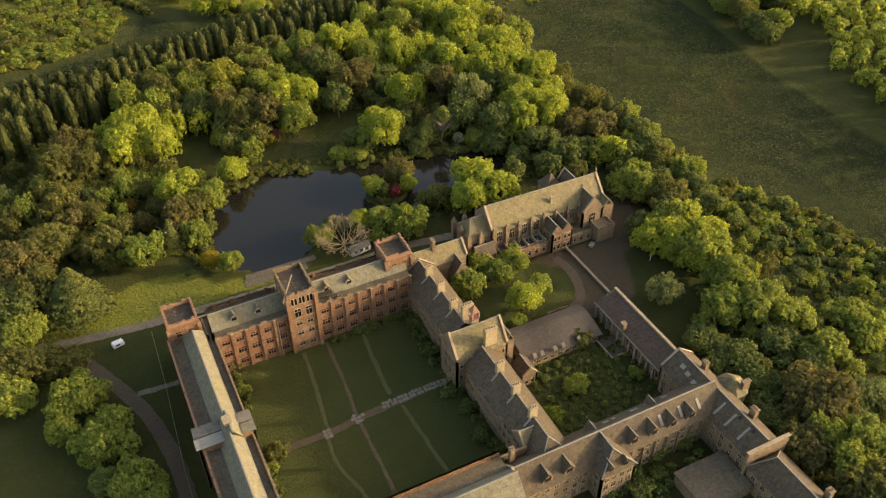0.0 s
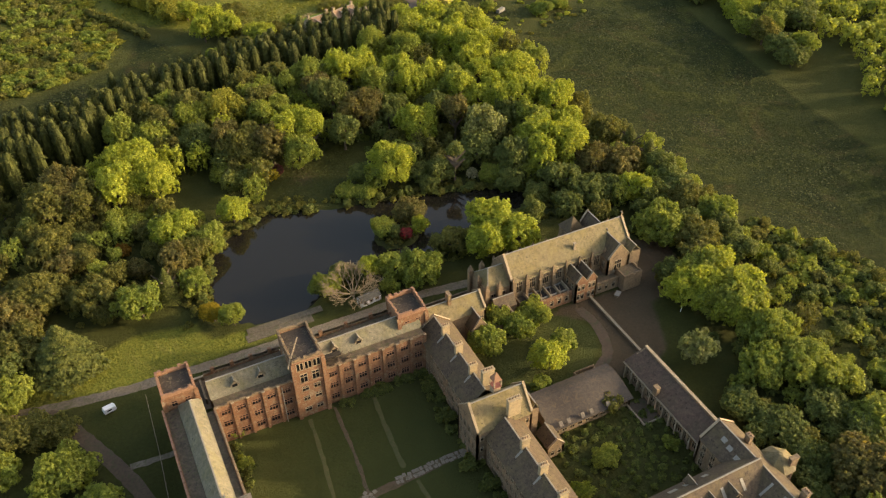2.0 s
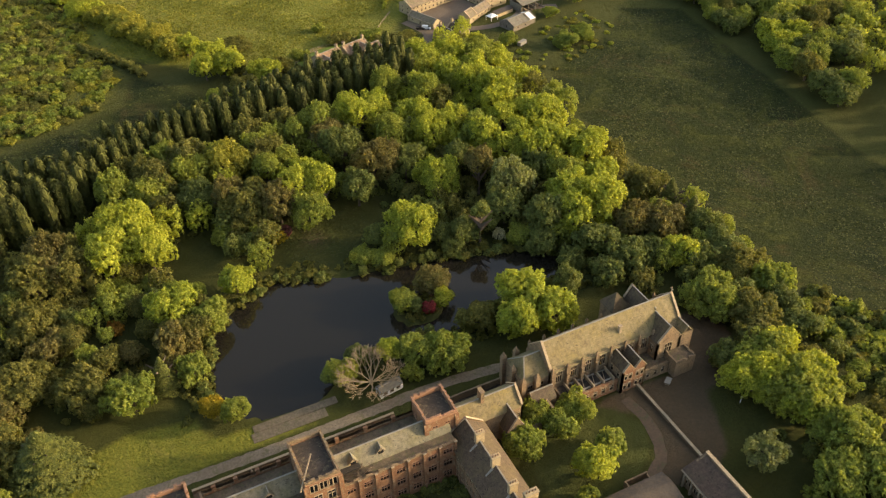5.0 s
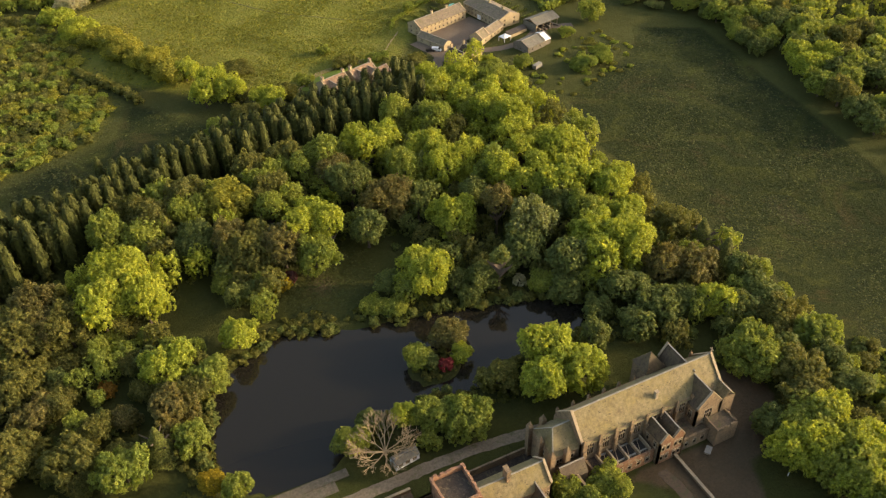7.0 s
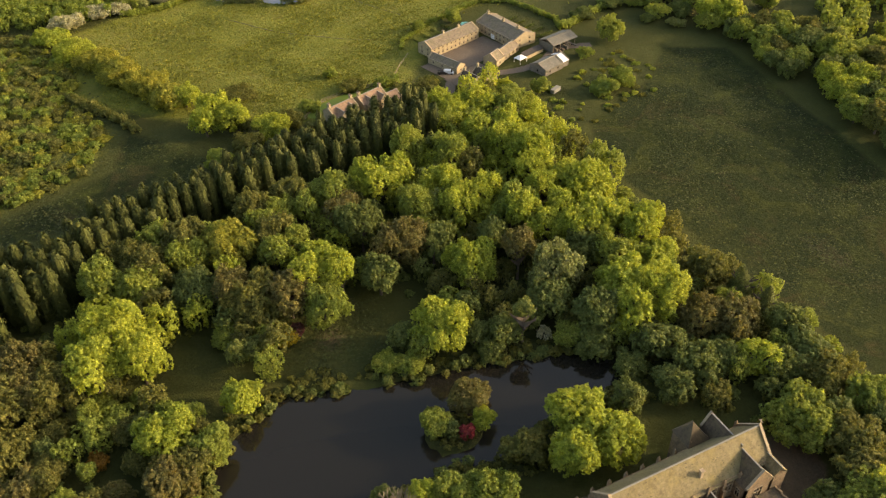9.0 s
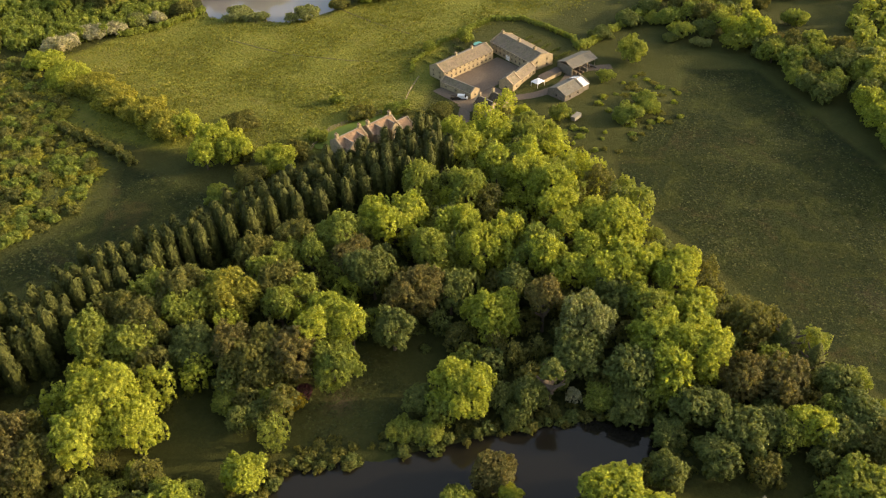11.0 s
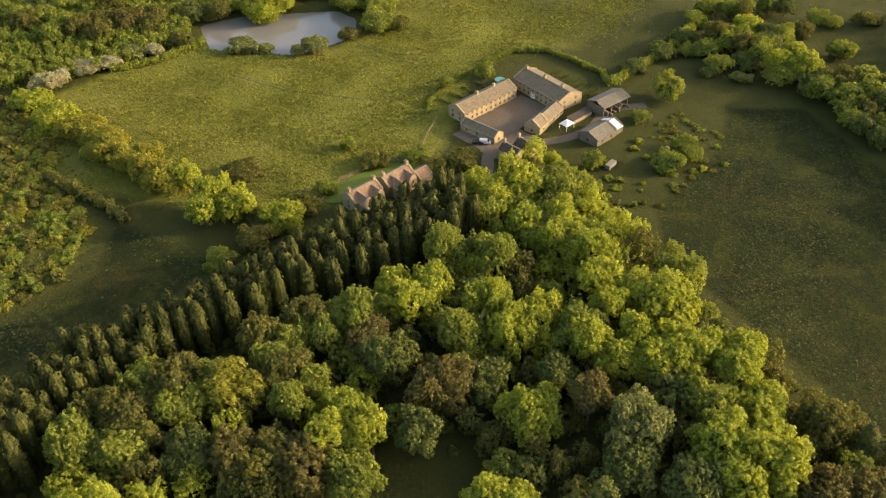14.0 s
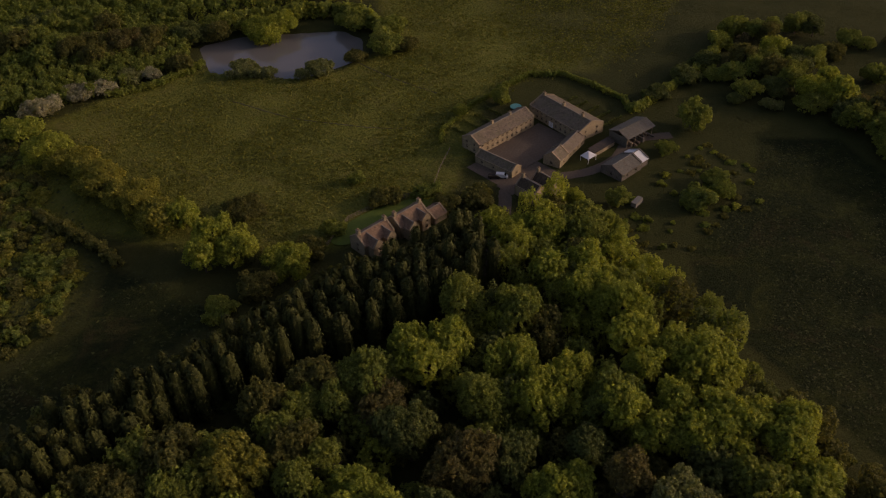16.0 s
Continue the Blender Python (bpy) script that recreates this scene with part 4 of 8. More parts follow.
facade(sr, "wall", (86.8, 91.0), (96.8, 91.0), 0, 10.0, SANDSTONE, STONE_TRIM, even(4, 10, 1.3, 0.6), R3)
facade(sr, "wall", (96.8, 91.0), (96.8, 95.0), 0, 10.0, SANDSTONE, STONE_TRIM, even(1, 4, 1.2), R3)
facade(sr, "wall", (86.8, 95.0), (86.8, 91.0), 0, 10.0, SANDSTONE, STONE_TRIM, even(1, 4, 1.2), R3)
gable_roof(sr, 86.8, 96.8, 91.0, 100.4, 10.0, 14.6, SLATE, "y", 0.3, hips=(3.4, 0), label="hipped slate roof of the projecting bay")
for x in (89.6, 94.0):
    dormer(sr, x, 91.4, 10.2, 1.9, 2.4, 2.6, -90, SANDSTONE, SLATE)
chimney(sr, 69.0, 104.2, 9.5, 16.4, 1.2, 1.2, SANDSTONE, 2)
slab(sr, "parapet_wall", 66.6, 74.4, 105.5, 106.1, 10.0, 12.4, SANDSTONE)
for x, l in ((95.5, 1.8), (98.2, 1.2), (104, 2.4), (108.5, 1.4), (114, 1.6)):
    bm = bmesh.new()
    prism(bm, [(x, 104.2, 11.15), (x + l, 104.2, 11.15), (x + l, 103.3, 11.98), (x, 103.3, 11.98)], (0, 0.06, 0.12))
    part("lead_patch", bm, LEAD, sr, "pale lead repair patch")
for x in (108.4, 114.6, 120.4):
    bm = bmesh.new()
    prism(bm, [(x, 96.4, 11.32), (x + 0.8, 96.4, 11.32), (x + 0.8, 98.6, 13.35), (x, 98.6, 13.35)], (0, -0.05, 0.12))
    part("skylight", bm, LEAD, sr, "pale roof light")
settle(sr, (70, 98, 0))

# south-east blocks
se = thing("corner_block", "steep slate-roofed sandstone corner block with octagonal bay", "building")
R3 = [(0.9, 2.0), (3.9, 2.0), (6.8, 1.7)]
facade(se, "wall", (122.6, 114.4), (122.6, 80.2), 0, 9.4, SANDSTONE, STONE_TRIM, even(10, 34.2, 1.2, 0.6), R3)
facade(se, "wall", (133.4, 80.2), (133.4, 114.4), 0, 9.4, SANDSTONE, STONE_TRIM, even(10, 34.2, 1.2, 0.6), R3)
facade(se, "wall", (133.4, 114.4), (122.6, 114.4), 0, 9.4, SANDSTONE, STONE_TRIM, even(3, 10.8, 1.2, 0.6), R3)
gable_roof(se, 122.6, 133.4, 80.0, 114.2, 9.4, 13.5, SLATE, "y", 0.3, label="brown-grey slate roof with lead repairs")
gable_end(se, (133.4, 114.6), (122.6, 114.6), 9.4, 13.5, SANDSTONE, 0.5, 0.3)
slab(se, "gable_wall", 121.4, 134.6, 79.2, 79.9, 0, 12.4, SANDSTONE, "tall sunlit sandstone cross wall")
slab(se, "coping", 121.2, 134.8, 79.05, 80.05, 12.4, 12.65, STONE_TRIM)
chimney(se, 131.0, 88.4, 10.0, 14.8, 1.4, 1.8, SANDSTONE, 3)
chimney(se, 131.0, 107.0, 10.0, 14.2, 1.2, 1.6, SANDSTONE, 2)
for y in (94.0, 89.8, 85.0):
    bm = bmesh.new()
    prism(bm, [(123.6, y, 10.2), (123.6, y + 0.6, 10.2), (127.0, y + 0.6, 12.78), (127.0, y, 12.78)], (-0.05, 0, 0.1))
    part("lead_strip", bm, LEAD, se, "pale lead strip on the roof")
# slabs over whole slates, coloured as the shade of gaps
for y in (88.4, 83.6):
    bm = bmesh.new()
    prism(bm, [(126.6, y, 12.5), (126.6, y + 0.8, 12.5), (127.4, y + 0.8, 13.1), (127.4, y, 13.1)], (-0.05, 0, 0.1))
    part("roof_hole", bm, VOID_SHADE, se, "gap of missing slates, a slab coloured as dark inner shade")
for k, y in enumerate((103.5, 106.5, 109.0)):
    bm = bmesh.new()
    prism(bm, [(124.6 + k * 0.4, y, 10.98 + k * 0.3), (124.6 + k * 0.4, y + 1.5, 10.98 + k * 0.3), (125.6 + k * 0.4, y + 1.5, 11.74 + k * 0.3), (125.6 + k * 0.4, y, 11.74 + k * 0.3)], (-0.05, 0, 0.1))
    part("lead_patch", bm, LEAD, se, "pale lead repair patch")
ocw = bmesh.new()
bmesh.ops.create_cone(ocw, cap_ends=True, segments=8, radius1=4.2, radius2=4.2, depth=9.0, matrix=pose(135.4, 100.4, 4.5, 0, 0, 22.5))
part("octagon_wall", ocw, SANDSTONE, se)
ocw = bmesh.new()
bmesh.ops.create_cone(ocw, cap_ends=True, segments=8, radius1=4.6, radius2=0.5, depth=3.0, matrix=pose(135.4, 100.4, 10.5, 0, 0, 22.5))
part("octagon_roof", ocw, SLATE_PALE, se, "pale sunlit octagonal roof")
chimney(se, 137.2, 97.8, 8.0, 12.6, 2.4, 1.0, SANDSTONE, 0)
settle(se, (128, 97, 0))

sb = thing("south_wing", "lower slate-roofed stone wing beyond a tall cross wall", "building")
facade(sb, "wall", (122.4, 79.0), (122.4, 58.0), 0, 7.6, SANDSTONE, STONE_TRIM, even(6, 21.0, 1.2, 0.6), [(1.0, 2.0), (4.6, 1.9)])
facade(sb, "wall", (133.0, 58.0), (133.0, 79.0), 0, 7.6, SANDSTONE, STONE_TRIM, even(6, 21.0, 1.2, 0.6), [(1.0, 2.0), (4.6, 1.9)])
facade(sb, "wall", (122.4, 58.0), (133.0, 58.0), 0, 7.6, SANDSTONE, STONE_TRIM, even(3, 10.6, 1.2, 0.6), [(1.0, 2.0), (4.6, 1.9)])
gable_roof(sb, 122.4, 133.0, 58.0, 79.0, 7.6, 11.6, SLATE, "y", 0.4, hips=(4.0, 3.0))
chimney(sb, 131.5, 63.0, 7.0, 12.5, 1.5, 1.5, SANDSTONE, 2)
settle(sb, (127, 67, 0))

lo = thing("low_outbuilding", "low flat-roofed outbuilding overgrown at its edges", "building")
slab(lo, "wall", 107.0, 121.8, 76.0, 87.0, 0, 4.0, SANDSTONE)
slab(lo, "flat_roof", 106.6, 122.0, 75.6, 87.4, 4.0, 4.35, RUBBLE, "weathered grey flat roof")
settle(lo, (114, 81, 0))

# long covered walk east of the back court
cw = thing("covered_walk", "long low stone walk with a plum-coloured slate roof", "building")
facade(cw, "wall", (124.2, 147.2), (124.2, 113.4), 0, 5.4, SANDSTONE, STONE_TRIM, even(17, 33.8, 1.2, 0.4), [(1.6, 2.6)])
facade(cw, "wall", (131.0, 113.4), (131.0, 147.2), 0, 8.2, SANDSTONE, STONE_TRIM, even(10, 33.8, 1.0, 0.4), [(2.0, 2.2)])
facade(cw, "wall", (131.0, 147.2), (124.2, 147.2), 0, 5.4, SANDSTONE, STONE_TRIM, even(1, 6.8, 1.6), [(0.0, 2.6)])
bm = bmesh.new()
roof_slab(bm, [(123.8, 113.4, 5.5), (130.6, 113.4, 7.9), (130.6, 147.4, 7.9), (123.8, 147.4, 5.5)], 0.2)
part("roof", bm, SLATE_PLUM, cw, "plum-brown slate lean-to roof")
slab(cw, "coping", 130.5, 131.4, 113.4, 147.4, 8.2, 8.45, STONE_TRIM, "pale coping along the back wall")
bm = bmesh.new()
box(bm, 123.5, 124.0, 113.4, 147.4, 5.0, 5.25)
part("eaves_beam", bm, STONE_TRIM, cw, "pale eaves board")
for i in range(12):
    slab(cw, "buttress", 123.5, 124.2, 115 + i * 2.8, 115.5 + i * 2.8, 0, 4.6, STONE_TRIM)
chimney(cw, 124.3, 133.6, 4.5, 8.2, 1.2, 1.6, SANDSTONE, 0)
prismbm = bmesh.new()
prism(prismbm, [(124.2, 147.2, 5.4), (131.0, 147.2, 5.4), (131.0, 147.2, 8.2), (130.6, 147.2, 8.1)], (0, -0.5, 0))
part("end_wall", prismbm, SANDSTONE, cw)
settle(cw, (127, 130, 0))

# low hall between the east range and the covered walk
ha = thing("low_hall", "low stone hall with a sagging grey sheet roof", "building")
facade(ha, "wall", (93.5, 137.0), (119.0, 137.0), 0, 3.4, SANDSTONE, STONE_TRIM, even(10, 25.5, 1.3, 0.4), [(0.9, 1.7)])
facade(ha, "wall", (119.0, 149.4), (93.5, 149.4), 0, 3.6, SANDSTONE, STONE_TRIM, even(10, 25.5, 1.3, 0.4), [(0.9, 1.7)])
facade(ha, "wall", (119.0, 137.0), (119.0, 149.4), 0, 3.4, SANDSTONE, STONE_TRIM, [], [])
facade(ha, "wall", (93.5, 149.4), (93.5, 137.0), 0, 3.4, SANDSTONE, STONE_TRIM, [], [])
bm = bmesh.new()
n, m = 26, 14
grid = []
for i in range(n + 1):
    row = []
    for j in range(m + 1):
        u, v = i / n, j / m
        z = 3.2 + 2.2 * math.sin(min(1.0, v * 1.35) * math.pi / 2) * (1 if v < 0.75 else 1 - (v - 0.75) * 1.6) - 0.25 * math.sin(u * 9) * math.sin(v * 3)
        row.append(bm.verts.new((93.0 + 26.4 * u, 136.4 + 13.2 * v, z)))
    grid.append(row)
for i in range(n):
    for j in range(m):
        bm.faces.new((grid[i][j], grid[i + 1][j], grid[i + 1][j + 1], grid[i][j + 1]))
res = bmesh.ops.extrude_face_region(bm, geom=bm.faces[:])
bmesh.ops.translate(bm, verts=[g for g in res["geom"] if isinstance(g, bmesh.types.BMVert)], vec=(0, 0, -0.2))
part("roof", bm, METAL_SHEET, ha, "rounded grey roof streaked with rust and lichen", smooth=False)
for x in (95.8, 98.2, 102.6, 105.4, 110.8, 113.0):
    bm = bmesh.new()
    prism(bm, [(x, 136.6, 3.7), (x + 1.1, 136.6, 3.7), (x + 1.1, 137.6, 4.5), (x, 137.6, 4.5)], (0, 0.02, 0.3))
    part("roof_vent", bm, CONCRETE, ha, "pale eaves vent")
for x0, x1, y0, y1, zt in ((110.5, 117.5, 149.4, 152.6, 2.2),):
    slab(ha, "ruined_wall", x0, x1, y1 - 0.4, y1, 0, zt, SANDSTONE)
    slab(ha, "ruined_wall", x0, x0 + 0.4, y0, y1 - 0.4, 0, zt, SANDSTONE)
    slab(ha, "ruined_wall", x1 - 0.4, x1, y0, y1 - 0.4, 0, zt - 0.6, SANDSTONE)
settle(ha, (106, 143, 0))

an = thing("annexe", "small gabled stone annexe with a slate roof", "building")
facade(an, "wall", (89.0, 131.6), (93.8, 131.6), 0, 4.2, SANDSTONE, STONE_TRIM, even(2, 4.8, 1.1, 0.4), [(1.0, 1.8)])
facade(an, "wall", (93.8, 131.6), (93.8, 137.9), 0, 4.2, SANDSTONE, STONE_TRIM, even(2, 6.3, 1.1, 0.4), [(1.0, 1.8)])
gable_roof(an, 89.0, 93.8, 131.6, 137.9, 4.2, 6.8, SLATE, "y", 0.3)
gable_end(an, (89.0, 131.5), (93.8, 131.5), 4.2, 6.8, SANDSTONE, 0.4, 0.2)
settle(an, (91.4, 134.8, 0))

# paved pit and kerb in the back court
pk = thing("yard_pit", "brown earth yard with a pale stone kerb", "yard", kind="structure")
slab(pk, "surface", 118.4, 124.0, 129.6, 137.4, -0.2, 0.06, EARTHROAD)
bm = bmesh.new()
box(bm, 118.0, 118.4, 129.2, 137.4, -0.2, 0.5)
box(bm, 118.4, 124.0, 129.2, 129.6, -0.2, 0.5)
part("kerb", bm, STONE_TRIM, pk, "pale stone kerb")
settle(pk, (121, 133, 0))

# link building between the north range and the chapel
lk = thing("link_building", "low stone link building with pale roofs behind the courtyard", "building")
facade(lk, "wall", (77.2, 179.9), (96.8, 179.9), 0, 10.0, SANDSTONE, STONE_TRIM, [(13.6, 1.2), (16.0, 1.2), (18.2, 1.2)], [(1.4, 2.2), (5.4, 2.2)])
facade(lk, "wall", (96.8, 188.2), (77.2, 188.2), 0, 10.0, SANDSTONE, STONE_TRIM, even(8, 19.6, 1.2, 0.5), [(1.4, 2.2), (5.4, 2.2)])
facade(lk, "wall", (96.8, 179.9), (96.8, 188.2), 0, 10.0, SANDSTONE, STONE_TRIM, [], [])
gable_roof(lk, 77.2, 96.4, 179.9, 188.2, 10.0, 13.9, SLATE_PALE, "x", 0.2, label="pale sunlit slate roof")
gable_end(lk, (96.8, 179.9), (96.8, 188.2), 10.0, 13.9, SANDSTONE)
chimney(lk, 86.4, 184.0, 12.0, 17.0, 1.0, 2.0, SANDSTONE, 0)
facade(lk, "wall", (90.0, 175.6), (95.4, 175.6), 0, 6.6, SANDSTONE, STONE_TRIM, even(2, 5.4, 1.0, 0.5), [(1.4, 2.2)])
facade(lk, "wall", (95.4, 175.6), (95.4, 179.9), 0, 6.6, SANDSTONE, STONE_TRIM, [], [])
facade(lk, "wall", (90.0, 179.9), (90.0, 175.6), 0, 6.6, SANDSTONE, STONE_TRIM, [], [])
gable_roof(lk, 90.0, 95.4, 175.6, 182.0, 6.6, 11.2, SLATE, "y", 0.2)
gable_end(lk, (90.0, 175.5), (95.4, 175.5), 6.6, 11.2, SANDSTONE, 0.4, 0.3)
slab(lk, "court_wall", 95.6, 101.0, 176.4, 176.8, 0, 4.5, SANDSTONE)
slab(lk, "court_wall", 100.6, 101.0, 176.8, 183.0, 0, 4.5, SANDSTONE)
slab(lk, "flat_roof", 95.6, 100.6, 176.9, 179.8, 3.4, 3.7, FELT)
settle(lk, (87, 184, 0))
nwall = thing("garden_wall", "long low brick wall beside the gravel lane", "wall", kind="structure")
slab(nwall, "wall", 12.6, 68, 199.4, 199.9, 0, 1.3, SANDSTONE)
slab(nwall, "coping", 12.6, 68, 199.3, 200.0, 1.3, 1.45, STONE_TRIM)
rng = random.Random(12)
for x in (14.0, 20.5, 27.5, 46.5, 51.0, 55.5, 60.5, 65.0):
    y0 = rng.uniform(188.6, 191.0)
    slab(nwall, "ruined_wall", x, x + 0.5, y0, rng.uniform(195.0, 199.2), 0, rng.uniform(1.4, 3.0), SANDSTONE)
for x0, x1, y in ((20.9, 27.4, 194.0), (46.9, 55.4, 195.2), (60.9, 64.9, 193.2)):
    slab(nwall, "ruined_wall", x0, x1, y, y + 0.45, 0, rng.uniform(1.2, 2.4), BRICK)
slab(nwall, "wall", 77.5, 104, 196.5, 197.0, 0, 2.4, SANDSTONE)
slab(nwall, "yard", 12.6, 68, 188.0, 199.4, -0.1, 0.12, EARTHROAD)
slab(nwall, "yard", 77.5, 104, 188.6, 196.5, -0.1, 0.12, FELT)
settle(nwall, (60, 193, 0))

# chapel
ch = thing("chapel", "tall gothic sandstone chapel with a broad sunlit slate roof", "chapel")
W0, W1, S0, N0 = 108.4, 152.6, 185.2, 196.8
bays = 9
facade(ch, "wall", (W0, S0), (W1, S0), 0, 11.4, SANDSTONE, STONE_TRIM, even(bays, W1 - W0, 1.9, 0.6), [(6.2, 4.2)], style="arch")
facade(ch, "wall", (W1, N0), (W0, N0), 0, 11.4, SANDSTONE, STONE_TRIM, even(bays, W1 - W0, 1.9, 0.6), [(6.2, 4.2)], style="arch")
facade(ch, "wall", (W0, N0), (W0, S0), 0, 11.4, SANDSTONE, STONE_TRIM, [], [])
facade(ch, "wall", (W1, S0), (W1, N0), 0, 11.4, SANDSTONE, STONE_TRIM, [(5.8, 4.0)], [(3.0, 7.5)], style="arch")
gable_roof(ch, W0 + 0.3, W1 - 0.3, S0, N0, 11.2, 17.7, SLATE_PALE, "x", 0.35, label="broad pale sunlit slate roof")
gable_end(ch, (W0, N0), (W0, S0), 11.4, 17.7, SANDSTONE, 0.6, 0.4)
gable_end(ch, (W1, S0), (W1, N0), 11.4, 17.7, SANDSTONE, 0.6, 0.35)
bm = bmesh.new()
beam(bm, (W1 - 0.3, 191, 17.9), (W1 - 0.3, 191, 19.8), 0.22)
beam(bm, (W1 - 0.3, 190.4, 19.2), (W1 - 0.3, 191.6, 19.2), 0.2)
part("finial", bm, STONE_TRIM, ch, "stone cross finial")
for i in range(bays + 1):
    x = W0 + 0.6 + (W1 - W0 - 1.2) * i / bays
    for y, s in ((S0, -1), (N0, 1)):
        bm = bmesh.new()
        box(bm, x - 0.4, x + 0.4, min(y, y + s * 1.1), max(y, y + s * 1.1), 0, 9.2)
        prism(bm, [(x - 0.4, y, 9.2), (x + 0.4, y, 9.2), (x + 0.4, y + s * 1.1, 9.2), (x - 0.4, y + s * 1.1, 9.2)], (0, 0, 0.05))
        box(bm, x - 0.35, x + 0.35, min(y, y + s * 0.7), max(y, y + s * 0.7), 9.25, 12.1)
        bmesh.ops.create_cone(bm, cap_ends=True, segments=4, radius1=0.5, radius2=0.03, depth=1.0, matrix=pose(x, y + s * 0.35, 12.6, 0, 0, 45))
        part("buttress", bm, SANDSTONE, ch)
bm = bmesh.new()
box(bm, 132.1, 132.9, 187.3, 188.1, 12.8, 15.9)
box(bm, 131.95, 133.05, 187.15, 188.25, 15.9, 16.2)
part("roof_vent", bm, STONE_TRIM, ch, "small pale stone vent shaft")
# south cloister and side rooms
facade(ch, "wall", (110.0, 179.6), (127.6, 179.6), 0, 4.6, BRICK, STONE_TRIM, even(6, 17.6, 1.1, 0.6), [(1.2, 2.0)])
facade(ch, "wall", (110.0, 185.0), (110.0, 179.6), 0, 4.6, SANDSTONE, STONE_TRIM, [], [])
slab(ch, "flat_roof", 110.5, 127.6, 180.2, 185.1, 4.0, 4.2, FELT, "dark flat roof between low walls")
for x in (113.0, 116.4, 119.8, 123.2, 126.4):
    slab(ch, "cross_wall", x, x + 0.45, 180.2, 185.1, 4.2, 5.3, STONE_TRIM)
# thin slabs on the flat roof, darkened as shaded openings
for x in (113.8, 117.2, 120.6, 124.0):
    slab(ch, "roof_opening", x, x + 2.0, 181.2, 184.4, 4.2, 4.24, VOID_SHADE, "fallen roof opening, a slab coloured as dark inner shade")
    for x0, x1, y0, y1 in ((x - 0.2, x + 2.2, 180.9, 181.2), (x - 0.2, x + 2.2, 184.4, 184.7)):
        slab(ch, "kerb", x0, x1, y0, y1, 4.2, 4.65, LEAD)
    bm = bmesh.new()
    beam(bm, (x + 0.3, 181.3, 4.5), (x + 1.5, 184.3, 4.5), 0.16)
    part("rafter", bm, TIMBER, ch)
for x0, x1 in ((127.8, 131.7), (131.7, 135.6)):
    c = (x1 - x0) / 2
    facade(ch, "wall", (x0, 178.2), (x1, 178.2), 0, 8.0, BRICK, STONE_TRIM, even(2, x1 - x0, 0.9, 0.4), [(1.2, 2.4), (5.0, 2.2)], style="arch")
    gable_end(ch, (x0, 178.2), (x1, 178.2), 8.0, 10.8, BRICK, 0.45, 0.25)
    gable_roof(ch, x0, x1, 178.4, 185.4, 8.0, 10.8, SLATE, "y", 0.05)
facade(ch, "wall", (127.8, 185.2), (127.8, 178.2), 0, 8.0, SANDSTONE, STONE_TRIM, even(2, 7, 0.9, 0.6), [(5.0, 2.2)])
facade(ch, "wall", (135.6, 178.2), (135.6, 185.2), 0, 8.0, SANDSTONE, STONE_TRIM, even(2, 7, 0.9, 0.6), [(5.0, 2.2)])
facade(ch, "wall", (135.6, 178.8), (144.6, 178.8), 0, 4.4, SANDSTONE, STONE_TRIM, even(3, 9, 1.0, 0.6), [(1.2, 1.9)])
slab(ch, "flat_roof", 135.6, 144.6, 179.4, 185.1, 3.5, 3.8, RUBBLE, "sunken flat roof with debris")
facade(ch, "wall", (141.6, 181.4), (149.6, 181.4), 0, 10.2, SANDSTONE, STONE_TRIM, [(4.0, 2.4)], [(4.8, 4.4)], style="arch")
facade(ch, "wall", (141.6, 186.0), (141.6, 181.4), 0, 10.2, SANDSTONE, STONE_TRIM, even(1, 4.6, 1.2), [(5.4, 3.0)], style="arch")
facade(ch, "wall", (149.6, 181.4), (149.6, 186.0), 0, 10.2, SANDSTONE, STONE_TRIM, even(1, 4.6, 1.2), [(5.4, 3.0)], style="arch")
gable_end(ch, (141.6, 181.3), (149.6, 181.3), 10.2, 15.2, SANDSTONE, 0.5, 0.4)
gable_roof(ch, 141.6, 149.6, 181.6, 189.0, 10.2, 15.2, SLATE, "y", 0.2, label="dark slate transept roof")
slab(ch, "porch", 144.8, 151.6, 176.2, 181.2, 0, 5.6, SANDSTONE)
slab(ch, "flat_roof", 145.3, 151.1, 176.7, 181.2, 5.62, 5.75, RUBBLE)
battlement(ch, 144.8, 151.6, 176.2, 181.2, 5.6, 6.5, SANDSTONE, 0.5, 1.2, 51, 0.4, "sew")
slab(ch, "stair_block", 150.0, 154.0, 181.4, 187.0, 0, 10.5, SANDSTONE)
gable_roof(ch, 150.0, 154.0, 181.4, 187.0, 10.5, 12.6, SLATE_PALE, "y", 0.1)
# west end: lower sanctuary with buttresses
facade(ch, "wall", (100.6, 186.0), (108.4, 186.0), 0, 10.0, SANDSTONE, STONE_TRIM, even(2, 7.8, 1.5, 0.6), [(4.0, 4.4)], style="arch")
facade(ch, "wall", (108.4, 196.0), (100.6, 196.0), 0, 10.0, SANDSTONE, STONE_TRIM, even(2, 7.8, 1.5, 0.6), [(4.0, 4.4)], style="arch")
facade(ch, "wall", (100.6, 196.0), (100.6, 186.0), 0, 10.0, SANDSTONE, STONE_TRIM, [(5, 2.6)], [(4.0, 5.0)], style="arch")
gable_roof(ch, 100.9, 108.4, 186.0, 196.0, 10.0, 14.6, SLATE_PALE, "x", 0.2, hips=(2.5, 0))
